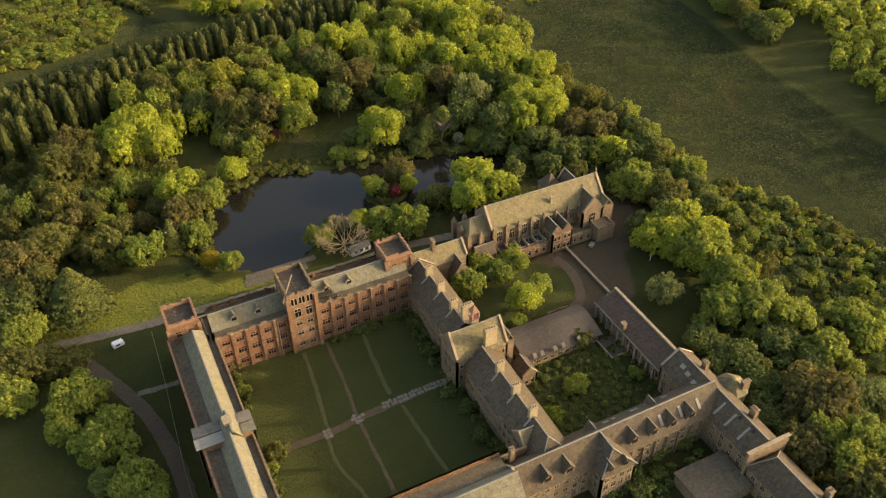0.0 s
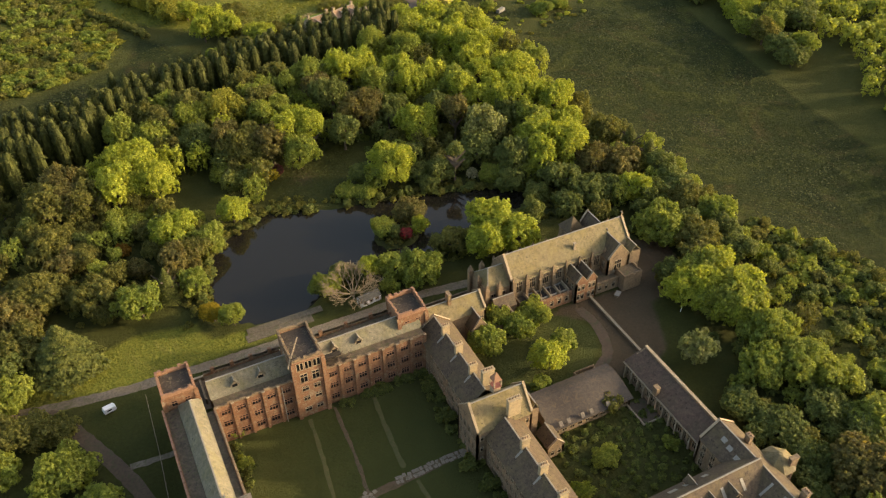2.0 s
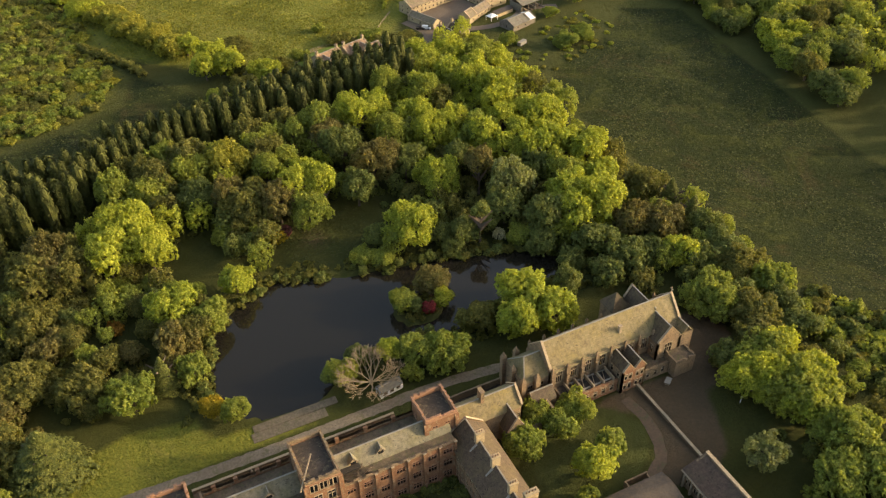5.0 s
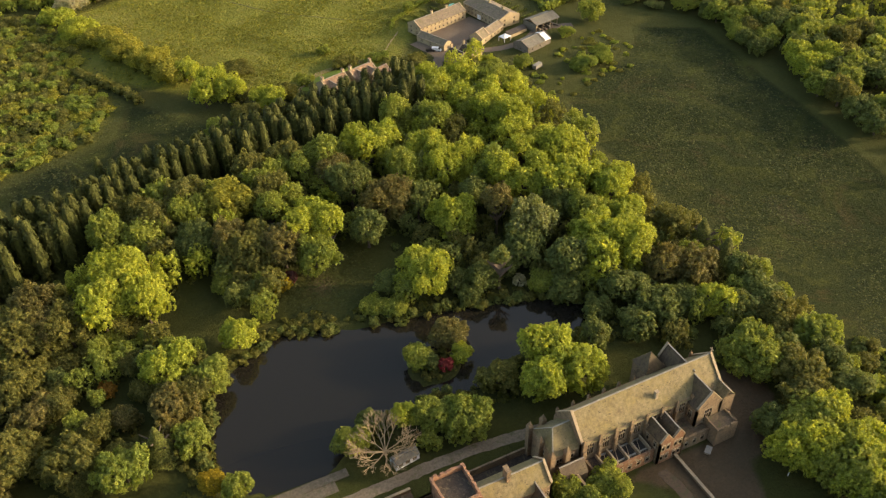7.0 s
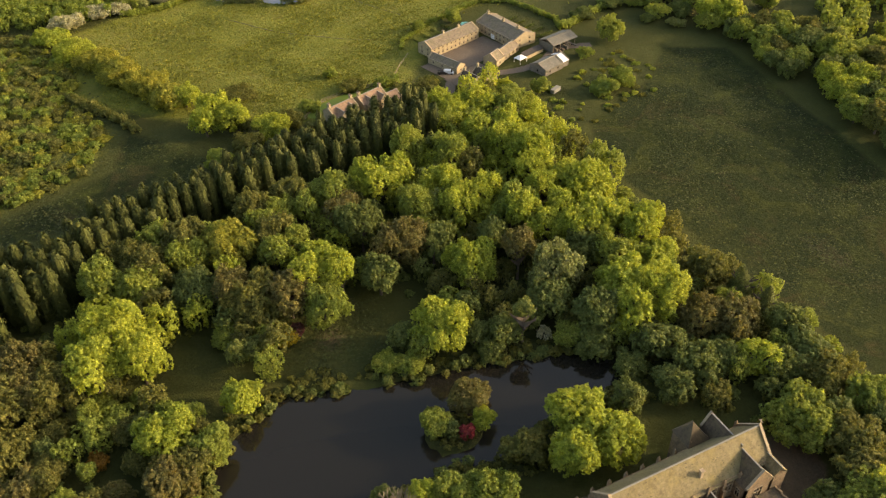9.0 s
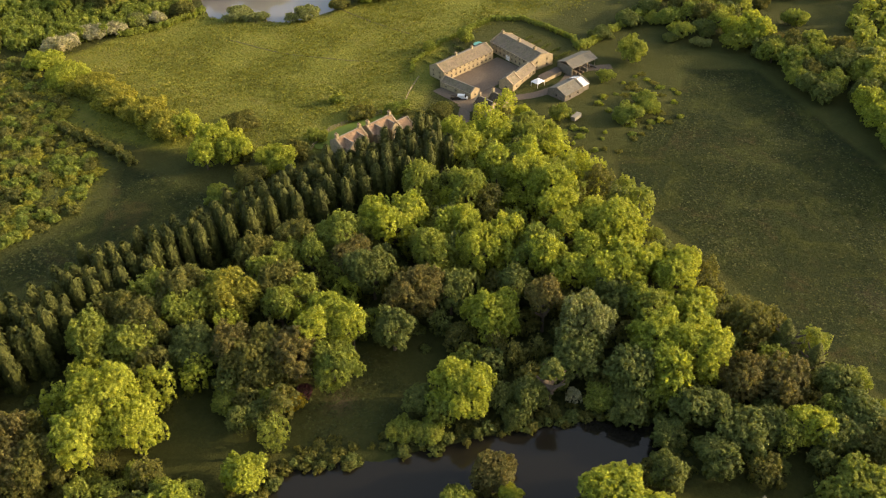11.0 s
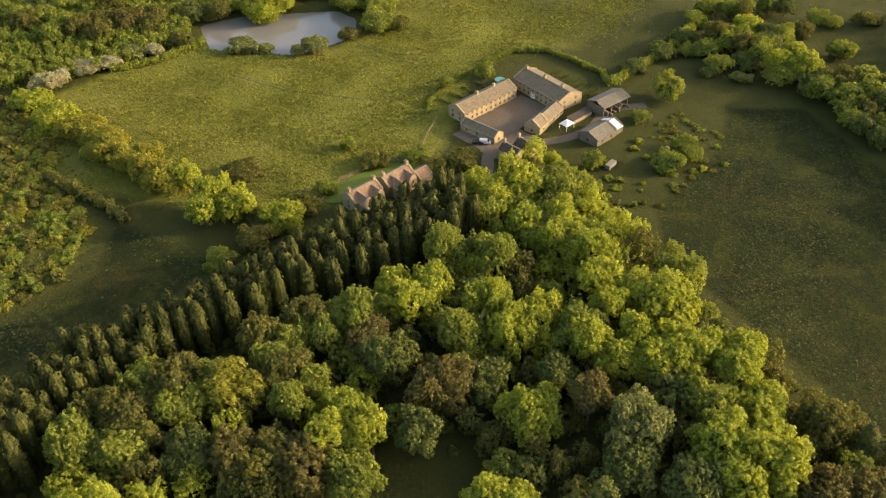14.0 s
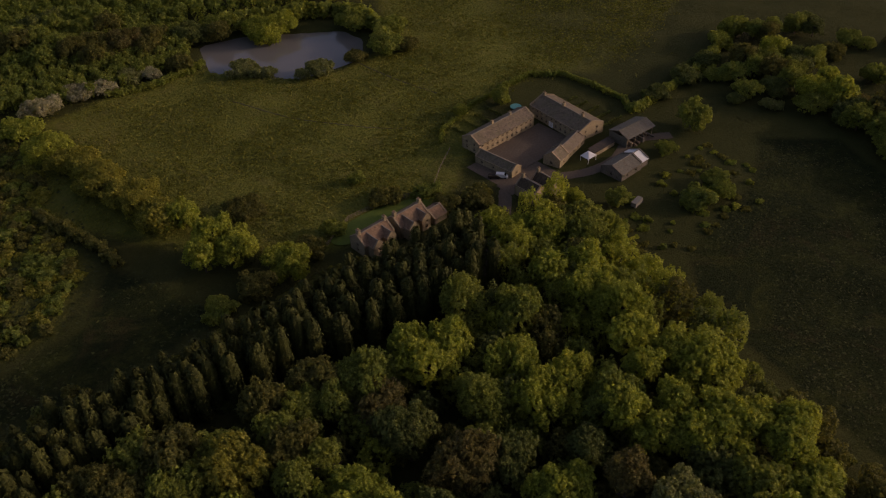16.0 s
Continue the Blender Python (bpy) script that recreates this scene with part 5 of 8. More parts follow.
for x, y in ((100.2, 185.6), (104.4, 185.3), (100.2, 191.0), (100.2, 196.2), (104.4, 196.6)):
    bm = bmesh.new()
    box(bm, x - 0.7, x + 0.7, y - 0.7, y + 0.7, 0, 11.4)
    bmesh.ops.create_cone(bm, cap_ends=True, segments=4, radius1=0.95, radius2=0.05, depth=1.8, matrix=pose(x, y, 12.3, 0, 0, 45))
    part("buttress", bm, SANDSTONE, ch)
slab(ch, "vestry", 101.0, 108.2, 181.0, 185.8, 0, 6.4, SANDSTONE)
gable_roof(ch, 101.0, 108.2, 181.0, 185.8, 6.4, 8.8, SLATE, "x", 0.2)
slab(ch, "side_wall", 104.6, 105.2, 177.4, 181.0, 0, 7.0, SANDSTONE)
# turrets with pyramid roofs on the north side
gable_roof(ch, 143.2, 148.4, 189.0, 200.4, 12.0, 16.0, SLATE, "y", 0.2, label="dark slate roof of the north arm")
facade(ch, "wall", (148.4, 200.4), (143.2, 200.4), 0, 12.0, SANDSTONE, STONE_TRIM, [(2.6, 1.8)], [(5.0, 4.0)], style="arch")
facade(ch, "wall", (143.2, 200.4), (143.2, 196.8), 0, 12.0, SANDSTONE, STONE_TRIM, [], [])
facade(ch, "wall", (148.4, 196.8), (148.4, 200.4), 0, 12.0, SANDSTONE, STONE_TRIM, [], [])
gable_end(ch, (148.4, 200.5), (143.2, 200.5), 12.0, 16.0, SANDSTONE, 0.5, 0.4)
for x, y, w, z in ((139.7, 199.6, 6.0, 11.7),):
    slab(ch, "turret", x - w / 2, x + w / 2, y - w / 2, y + w / 2, 0, z, SANDSTONE)
    bm = bmesh.new()
    bmesh.ops.create_cone(bm, cap_ends=True, segments=4, radius1=w * 0.78, radius2=0.05, depth=w * 0.75, matrix=pose(x, y, z + w * 0.375 + 0.003, 0, 0, 45))
    part("turret_roof", bm, SLATE, ch, "slate pyramid roof")
settle(ch, (130, 190, 0))

# ---------------------------------------------------------------- farm
FARM = (185.3, 440.0)
FARM_TURN = 16.5


def farm_thing(name, label, category, u, v, rz=0.0, group=""):
    a = radians(FARM_TURN)
    x, y = FARM[0] + u * math.cos(a) - v * math.sin(a), FARM[1] + u * math.sin(a) + v * math.cos(a)
    return thing(name, label, category, (x, y, gz(x, y)), FARM_TURN + rz, group)


def block(ob, x0, x1, y0, y1, ze, zr, along, wall, roofm, trim=STONE_TRIM, cols=(0, 0, 0, 0), rows=((1.0, 1.3),), rise=0.15, w=1.0, low=-0.8):
    """A plain gabled block: four walls with windows (south, east, north, west counts), gables and a roof."""
    for (p, q), n in zip((((x0, y0), (x1, y0)), ((x1, y0), (x1, y1)), ((x1, y1), (x0, y1)), ((x0, y1), (x0, y0))), cols):
        L = math.dist(p, q)
        facade(ob, "wall", p, q, low, ze, wall, trim, even(n, L, w, 0.6) if n else [], list(rows) if n else [], thick=0.45)
    gable_roof(ob, x0 + 0.2, x1 - 0.2, y0 + 0.2 * (along == "y"), y1 - 0.2 * (along == "y"), ze, zr, roofm, along, 0.3)
    if along == "x":
        gable_end(ob, (x0, y1), (x0, y0), ze, zr, wall, 0.45, rise, trim)
        gable_end(ob, (x1, y0), (x1, y1), ze, zr, wall, 0.45, rise, trim)
    else:
        gable_end(ob, (x0, y0), (x1, y0), ze, zr, wall, 0.45, rise, trim)
        gable_end(ob, (x1, y1), (x0, y1), ze, zr, wall, 0.45, rise, trim)


R2 = ((0.9, 1.3), (3.3, 1.0))
fb = farm_thing("farm_building", "two storey gritstone farm range in evening sun", "farm building", -0.6, -0.4, group="farm court")
block(fb, -3.2, 28.0, -1.0, 8.6, 4.7, 7.1, "x", FARMSTONE, STONE_SLATE, cols=(11, 2, 8, 2), rows=R2)
chimney(fb, 9.0, 4.0, 6.6, 8.6, 0.9, 0.9, FARMSTONE, 1)
chimney(fb, 19.0, 4.0, 6.6, 8.4, 0.9, 0.9, FARMSTONE, 1)
slab(fb, "doorstep", 12.0, 13.6, -1.6, -1.0, -0.5, 0.15, STONE_TRIM)
fb = farm_thing("farm_building", "tall stone-slated farm range closing the yard", "farm building", 30.0, -23.4, -6, group="farm court")
block(fb, 0, 13.6, 0.8, 30.0, 4.6, 7.2, "y", FARMSTONE, STONE_SLATE, cols=(2, 8, 2, 10), rows=R2)
for y in (6.0, 17.0, 28.6):
    chimney(fb, 6.8, y, 6.4, 8.6, 0.9, 1.2, FARMSTONE, 2)
slab(fb, "white_door", -0.06, 0.0, 15.5, 18.0, 0, 2.4, WHITE, "white painted double door")
fb = farm_thing("farm_building", "low slate-roofed farm outhouse by the yard gate", "farm building", -6.4, -21.4, 5, group="farm court")
block(fb, 0, 5.8, 0, 18.0, 2.7, 4.6, "y", FARMSTONE, STONE_SLATE, cols=(1, 4, 0, 3), rows=((0.9, 1.1),))
fb = farm_thing("farm_building", "low stone cart shed beside the cobbled yard", "farm building", 11.6, -29.2, 13, group="farm court")
block(fb, 0, 20.4, 0, 6.2, 2.9, 4.9, "x", FARMSTONE, STONE_SLATE, cols=(6, 0, 8, 1), rows=((0.9, 1.2),))
block(fb, -0.6, 6.2, -0.3, 6.8, 3.4, 6.0, "x", FARMSTONE, STONE_SLATE, cols=(1, 0, 1, 1), rows=((0.9, 1.2),))
yd = farm_thing("farm_yard", "brown beaten farm yard enclosed by stone ranges", "yard", 0, 0)
yd["kind"] = "structure"
slab(yd, "surface", -0.8, 30.6, -20.2, -1.1, -0.9, 0.1, YARD)
slab(yd, "apron", -14.0, -0.9, -29.0, -20.8, -0.9, 0.08, YARD)
slab(yd, "apron_west", -13.0, -6.8, -20.7, -4.0, -0.9, 0.06, YARD)
slab(yd, "apron_south", -0.8, 9.0, -30.0, -20.3, -0.9, 0.07, YARD)
fb = farm_thing("cottage", "stone farm cottage with two parallel slate roofs", "house", -13.0, -39.0)
block(fb, 0, 6.4, 0, 9.6, 4.2, 6.6, "y", FARMSTONE, SLATE, cols=(2, 2, 2, 2), rows=R2[:1])
block(fb, 6.5, 13.0, -1.5, 8.0, 4.2, 6.6, "y", FARMSTONE, SLATE, cols=(2, 2, 2, 0), rows=R2[:1])
chimney(fb, 3.2, 8.6, 5.6, 8.2, 0.9, 0.9, FARMSTONE, 2)
chimney(fb, 9.7, 7.2, 5.6, 8.2, 0.9, 0.9, FARMSTONE, 2)
slab(fb, "lean_to", 13.1, 15.6, 0.5, 5.0, -0.6, 2.4, FARMSTONE)
SHEET_PALE = surface("pale_grey_sheet", (0.135, 0.125, 0.095), (0.175, 0.160, 0.122), (0.095, 0.085, 0.064), 0.3, 1.5, 0.6, stain=(0.105, 0.078, 0.046))
fb = farm_thing("open_barn", "open-fronted barn with a pale grey sheet roof", "barn", 40.6, -33.8, -4)
gable_roof(fb, 0, 16.0, -4.8, 4.8, 4.0, 5.7, SHEET_PALE, "x", 0.3, ridge=SHEET_PALE, label="pale grey sheet roof streaked with rust")
slab(fb, "back_wall", 0, 16, 4.4, 4.6, -0.6, 4.1, SHEET_PALE)
slab(fb, "end_wall", -0.1, 0.1, -4.5, 4.4, -0.6, 4.1, SHEET_PALE)
for x in (0.3, 5.0, 10.0, 14.8):
    slab(fb, "post", x - 0.12, x + 0.12, -4.6, -4.35, -0.6, 4.0, TIMBER)
rng = random.Random(77)
for i in range(16):
    slab(fb, "stored_bale", 1 + i * 0.85, 1.7 + i * 0.85, rng.uniform(-6.5, -3.0), rng.uniform(-2.5, 0), -0.3, rng.uniform(0.5, 1.8), rng.choice([TIMBER, METAL_SHEET, CONCRETE]))
fb = farm_thing("shed", "weathered grey sheet-roofed shed with a white end bay", "shed", 20.2, -51.6, 0)
block(fb, 0, 12.0, 0, 9.6, 3.0, 5.0, "x", CONCRETE, SHEET_PALE, CONCRETE, cols=(2, 0, 2, 1), rows=((1.0, 1.2),))
block(fb, 12.0, 16.6, 0.4, 9.2, 2.9, 4.8, "x", CONCRETE, WHITE, CONCRETE)
fb = farm_thing("gazebo", "small white canvas gazebo beside the track", "tent", 20.8, -35.5, 0)
for x in (0.1, 4.6):
    for y in (0.1, 3.9):
        slab(fb, "post", x, x + 0.15, y, y + 0.15, -0.6, 2.2, WHITE)
bm = bmesh.new()
for q in ([(0, 0), (4.9, 0)], [(4.9, 0), (4.9, 4.2)], [(4.9, 4.2), (0, 4.2)], [(0, 4.2), (0, 0)]):
    roof_slab(bm, [(*q[0], 2.2), (*q[1], 2.2), (2.45, 2.1, 3.3)], 0.05)
part("canopy", bm, WHITE, fb, "white canvas canopy")
fb = farm_thing("lean_to", "low dark lean-to row beside the white gazebo", "shed", 26.5, -33.8)
slab(fb, "wall", 0, 12, 0, 3.0, -0.6, 1.9, FARMSTONE)
bm = bmesh.new()
roof_slab(bm, [(-0.3, -0.3, 1.9), (12.3, -0.3, 1.9), (12.3, 3.3, 2.6), (-0.3, 3.3, 2.6)], 0.12)
part("roof", bm, METAL_SHEET, fb)
fb = thing("pale_trailer", "low pale caravan half hidden in bushes", "caravan", (214.0, 380.0, gz(214, 380)), 25)
slab(fb, "body", 0, 5.0, 0, 2.1, 0.4, 2.1, LEAD)
for x in (1.2, 4.6):
    slab(fb, "wheel", x, x + 0.7, -0.1, 2.4, 0, 0.7, RUBBER)

for (x, y), sx, lab in (((119.5, 400.0), 1, "brown tiled house with gables behind tall cypresses"), ((134.0, 403.5), 1, "brown tiled detached house beside a lawn")):
    hs = thing("house", lab, "house", (x, y, gz(x, y)), 17, "pair of houses")
    block(hs, 0, 13.0, 0, 8.0, 4.7, 7.3, "x", FARMSTONE, TILE_BROWN, cols=(4, 1, 4, 1), rows=R2)
    block(hs, 1.4, 6.0, -3.0, 4.2, 4.5, 6.8, "y", FARMSTONE, TILE_BROWN, cols=(1, 1, 0, 1), rows=R2)
    block(hs, 8.0, 12.0, -2.0, 4.2, 4.5, 6.6, "y", FARMSTONE, TILE_BROWN, cols=(1, 1, 0, 1), rows=R2)
    chimney(hs, 1.0, 4.2, 6.6, 9.0, 1.0, 1.4, FARMSTONE, 2)
    chimney(hs, 12.2, 4.2, 6.6, 8.8, 1.0, 1.2, FARMSTONE, 2)
hs = thing("garage", "low brown tiled garage at the end of the houses", "garage", (147.5, 405.5, gz(148, 406)), 17)
block(hs, 0, 6.0, 0, 7.0, 2.6, 4.6, "x", FARMSTONE, TILE_BROWN)
fan("lawn", [(112, 414), (122, 421), (136, 424), (152, 422), (154, 416), (140, 413), (118, 409)], gz(135, 418) + 0.35, surface("mown_lawn", (0.10, 0.15, 0.02), (0.12, 0.165, 0.024), (0.085, 0.12, 0.02), 0.2, 1.5), "bright mown back lawn of the houses", "lawn")


def fence(name, pts, h, label, gap=2.6, rails=2, mat=TIMBER, w=0.14):
    ob = thing(name, label, "fence", (*pts[0], gz(*pts[0])))
    o = Vector(ob.location)
    for (ax, ay), (bx, by) in zip(pts, pts[1:]):
        n = max(1, round(math.hypot(bx - ax, by - ay) / gap))
        P = [Vector((ax + (bx - ax) * i / n, ay + (by - ay) * i / n, gz(ax + (bx - ax) * i / n, ay + (by - ay) * i / n))) - o for i in range(n + 1)]
        for p in P:
            bm = bmesh.new()
            box(bm, p.x - w / 2, p.x + w / 2, p.y - w / 2, p.y + w / 2, p.z - 0.3, p.z + h)
            part("post", bm, mat, ob)
        for k in range(rails):
            for a, b in zip(P, P[1:]):
                bm = bmesh.new()
                beam(bm, a + Vector((0, 0, h * (0.95 - 0.45 * k))), b + Vector((0, 0, h * (0.95 - 0.45 * k))), 0.08, 0.14)
                part("rail", bm, mat, ob)
    return ob


fence("fence", [(-0.6, 199.5), (-1.2, 178.5), (-3.0, 146), (-3.2, 128)], 1.8, "pale timber and wire fence beside the west range", 3.2)
fence("fence", [(155, 424), (165, 437), (174, 447)], 1.2, "timber field fence by the farm", 3.0)
fence("fence", [(110, 412), (122, 423), (137, 426.5), (153, 425)], 1.5, "close timber garden fence behind the houses", 1.6, 3)

lw = thing("drive_wall", "long low pale stone wall beside the earth drive", "wall", (133.7, 163.5, 0), kind="structure")
slab(lw, "wall", -0.3, 0.3, -16, 15, -0.2, 0.85, SANDSTONE)
slab(lw, "coping", -0.42, 0.42, -16, 15, 0.85, 1.0, STONE_TRIM)
lw = thing("pond_ledge", "broken stone retaining ledge at the pond's edge", "wall", (40, 212, 0), kind="structure")
slab(lw, "ledge", -8, 16, -1.0, 1.6, -1.4, 0.25, LEDGE)
slab(lw, "ledge_step", -9, 12, -4.2, -1.0, -0.5, 0.14, LEDGE)

ob = thing("garden_hut", "small grey-green timber hut by the lane", "shed", (67.3, 206.8, 0), 8)
facade(ob, "wall", (0, 0), (7.2, 0), 0, 2.3, WHITE, TIMBER, even(3, 7.2, 0.9, 0.5), [(0.9, 0.9)], thick=0.15)
facade(ob, "wall", (7.2, 0), (7.2, 3.0), 0, 2.3, WHITE, TIMBER, [], [], thick=0.15)
facade(ob, "wall", (7.2, 3.0), (0, 3.0), 0, 2.3, WHITE, TIMBER, [], [], thick=0.15)
facade(ob, "wall", (0, 3.0), (0, 0), 0, 2.3, WHITE, TIMBER, even(1, 3.0, 0.9), [(0.2, 1.9)], thick=0.15)
gable_roof(ob, 0, 7.2, 0, 3.0, 2.3, 3.2, SHEET_PALE, "x", 0.25)

ob = thing("caravan", "small white touring caravan on the grass", "caravan", (-10.6, 199.6, 0), 12)
ob.scale = (0.8, 0.8, 0.8)
bm = bmesh.new()
prism(bm, [(-2.0, -1.0, 0.5), (2.0, -1.0, 0.5), (2.25, -1.0, 1.3), (1.8, -1.0, 2.4), (-1.8, -1.0, 2.5), (-2.2, -1.0, 1.4)], (0, 2.0, 0))
part("body", bm, WHITE, ob)
for y in (-1.03, 1.0):
    slab(ob, "window", -1.0, 0.6, y, y + 0.03, 1.3, 1.9, GLASS)
for y in (-1.05, 0.85):
    bm = bmesh.new()
    bmesh.ops.create_cone(bm, cap_ends=True, segments=14, radius1=0.34, radius2=0.34, depth=0.2, matrix=pose(0.2, y + 0.1, 0.34, 90))
    part("wheel", bm, RUBBER, ob)
bm = bmesh.new()
beam(bm, (2.0, 0, 0.5), (3.2, 0, 0.45), 0.12)
part("drawbar", bm, METAL_SHEET, ob)


def vehicle(at, rz, body, label, van):
    ob = thing("van" if van else "car", label, "vehicle", at, rz)
    h = 1.9 if van else 1.4
    bm = bmesh.new()
    prism(bm, [(-2.3, -0.9, 0.35), (2.3, -0.9, 0.35), (2.35, -0.9, 0.85), (1.5, -0.9, 1.0), (0.9, -0.9, h), (-2.2, -0.9, h if van else h - 0.05), (-2.35, -0.9, 0.9)], (0, 1.8, 0))
    bmesh.ops.bevel(bm, geom=bm.edges[:], offset=0.06, segments=1, affect="EDGES")
    part("body", bm, body, ob)
    bm = bmesh.new()
    prism(bm, [(1.52, -0.75, 1.04), (1.52, 0.75, 1.04), (0.98, 0.7, h - 0.1), (0.98, -0.7, h - 0.1)], (0.04, 0, 0.02))
    part("windscreen", bm, GLASS, ob)
    for x in (-1.4, 1.4):
        for y in (-0.95, 0.75):
            bm = bmesh.new()
            bmesh.ops.create_cone(bm, cap_ends=True, segments=14, radius1=0.34, radius2=0.34, depth=0.2, matrix=pose(x, y + 0.1, 0.34, 90))
            part("wheel", bm, RUBBER, ob)


vehicle((182.4, 420.0, gz(182, 420) + 0.05), -38, WHITE, "white van parked at the yard gate", True)
vehicle((179.8, 421.2, gz(180, 421) + 0.05), -30, FELT, "dark car parked beside the white van", False)
ob = thing("trestle_table", "weathered white board laid on low trestles", "table", (142.3, 175.4, 0.05), 35)
slab(ob, "board", -1.3, 1.3, -0.8, 0.8, 0.78, 0.86, LEAD)
for x in (-1.0, 1.0):
    slab(ob, "trestle", x - 0.08, x + 0.08, -0.6, 0.6, 0, 0.78, TIMBER)

ob = thing("trampoline", "round garden trampoline under a teal cover", "trampoline", (213.0, 463.0, gz(213, 463)))
bm = bmesh.new()
bmesh.ops.create_cone(bm, cap_ends=True, segments=20, radius1=2.4, radius2=2.4, depth=0.15, matrix=pose(0, 0, 0.85))
part("mat", bm, TEAL, ob)
for i in range(6):
    a = i / 6 * math.tau
    slab(ob, "leg", 2.2 * math.cos(a) - 0.06, 2.2 * math.cos(a) + 0.06, 2.2 * math.sin(a) - 0.06, 2.2 * math.sin(a) + 0.06, -0.4, 0.8, METAL_SHEET)
ob = thing("marker_post", "leaning white painted post in the rough grass", "post", (155.5, 160.5, 0))
bm = bmesh.new()
beam(bm, (0, 0, -0.2), (0.3, 0.2, 2.6), 0.18)
part("post", bm, WHITE, ob)

# ---------------------------------------------------------------- planting


def leaf_mesh(name, centres, normals, size, seed, mat, stretch=1.35):
    """Many small bent leaf clumps, one three-cornered face each."""
    g = np.random.default_rng(seed)
    n = len(centres)
    N = normals / np.linalg.norm(normals, axis=1, keepdims=True)
    ref = g.normal(size=(n, 3))
    A = np.cross(N, ref)
    A /= np.linalg.norm(A, axis=1, keepdims=True) + 1e-9
    B = np.cross(N, A)
    s = size * g.uniform(0.65, 1.3, (n, 1))
    k = g.uniform(0.55, 0.9, (n, 1))
    V = np.stack([centres + A * s * stretch * 0.75 - N * s * 0.08, centres - A * s * 0.45 + B * s * k * 0.85 + N * s * 0.1, centres - A * s * 0.55 - B * s * k * 0.8 - N * s * 0.12], 1).reshape(-1, 3)
    return V, n


def to_mesh(name, V, quads, mat):
    me = bpy.data.meshes.new(name)
    me.vertices.add(len(V))
    me.vertices.foreach_set("co", np.asarray(V, np.float32).ravel())
    me.loops.add(quads.size)
    me.loops.foreach_set("vertex_index", quads.astype(np.int32).ravel())
    me.polygons.add(len(quads))
    me.polygons.foreach_set("loop_start", np.arange(0, quads.size, quads.shape[1], dtype=np.int32))
    me.update(calc_edges=True)
    if mat:
        me.materials.append(mat)
    return me


def crown_points(seed, clumps, leaves, low=0.0, big=9):
    """Leaf places and directions of a crown 1 wide in radius and 1 high: a broad dome of merging boughs set with many leaf clumps."""
    g = np.random.default_rng(seed)
    C, R = [(g.uniform(-0.1, 0.1), g.uniform(-0.1, 0.1), 0.40)], [0.60]
    for k in range(big):
        a, el, r = (k + g.uniform(-0.5, 0.5)) * math.tau / big, g.uniform(-0.25, 0.7), g.uniform(0.22, 0.48)
        reach = g.uniform(0.80, 1.22) - r
        C.append((math.cos(a) * math.cos(el) * reach, math.sin(a) * math.cos(el) * reach, 0.40 + math.sin(el) * reach * 0.6))
        R.append(r)
    for k in range(max(2, big // 3)):
        a, q, r = g.uniform(0, math.tau), g.uniform(0.1, 0.55), g.uniform(0.20, 0.38)
        C.append((math.cos(a) * q, math.sin(a) * q, g.uniform(0.86, 1.05) - r * 0.85 - q * 0.15))
        R.append(r)
    C, R = np.array(C), np.array(R)
    k = clumps * 9
    i = g.choice(len(R), k, p=R ** 2 / (R ** 2).sum())
    d = g.normal(size=(k, 3))
    d /= np.linalg.norm(d, axis=1, keepdims=True)
    d[:, 2] = np.where(d[:, 2] < -0.45, -d[:, 2], d[:, 2])
    P = C[i] + d * (R[i] * (1 + g.normal(0, 0.085, k)))[:, None] * (1, 1, 0.82)
    deep = (np.linalg.norm((P[:, None] - C[None]) / (1, 1, 0.82), axis=2) / R[None]).min(1)
    ok = (deep > 0.84) & (P[:, 2] > max(low, 0.02))
    P, D = P[ok], d[ok]
    gap = math.sqrt(4.6 / clumps)
    take = []
    free = np.ones(len(P), bool)
    for n in range(len(P)):
        if free[n]:
            take.append(n)
            free &= np.linalg.norm(P - P[n], axis=1) > gap * g.uniform(0.45, 0.9)
            if len(take) >= clumps:
                break
    P, D = P[take], D[take]
    m = max(1, leaves // len(P))
    rc = np.repeat(gap * g.uniform(0.30, 0.95, len(P)), m)
    O = np.repeat(D, m, 0)
    e = g.normal(size=O.shape) + O * 0.9 + (0, 0, 0.25)
    e /= np.linalg.norm(e, axis=1, keepdims=True)
    Q = np.repeat(P, m, 0) + e * (rc * g.uniform(0.55, 1.08, len(O)))[:, None]
    N = e * 0.80 + O * 0.35 + g.normal(0, 0.40, O.shape) + (0, 0, 0.12)
    Q[:, 2] = np.clip(Q[:, 2], 0, None)
    Q[:, :2] /= np.percentile(np.hypot(Q[:, 0], Q[:, 1]), 97)
    Q[:, 2] /= np.percentile(Q[:, 2], 99.5)
    return Q, N


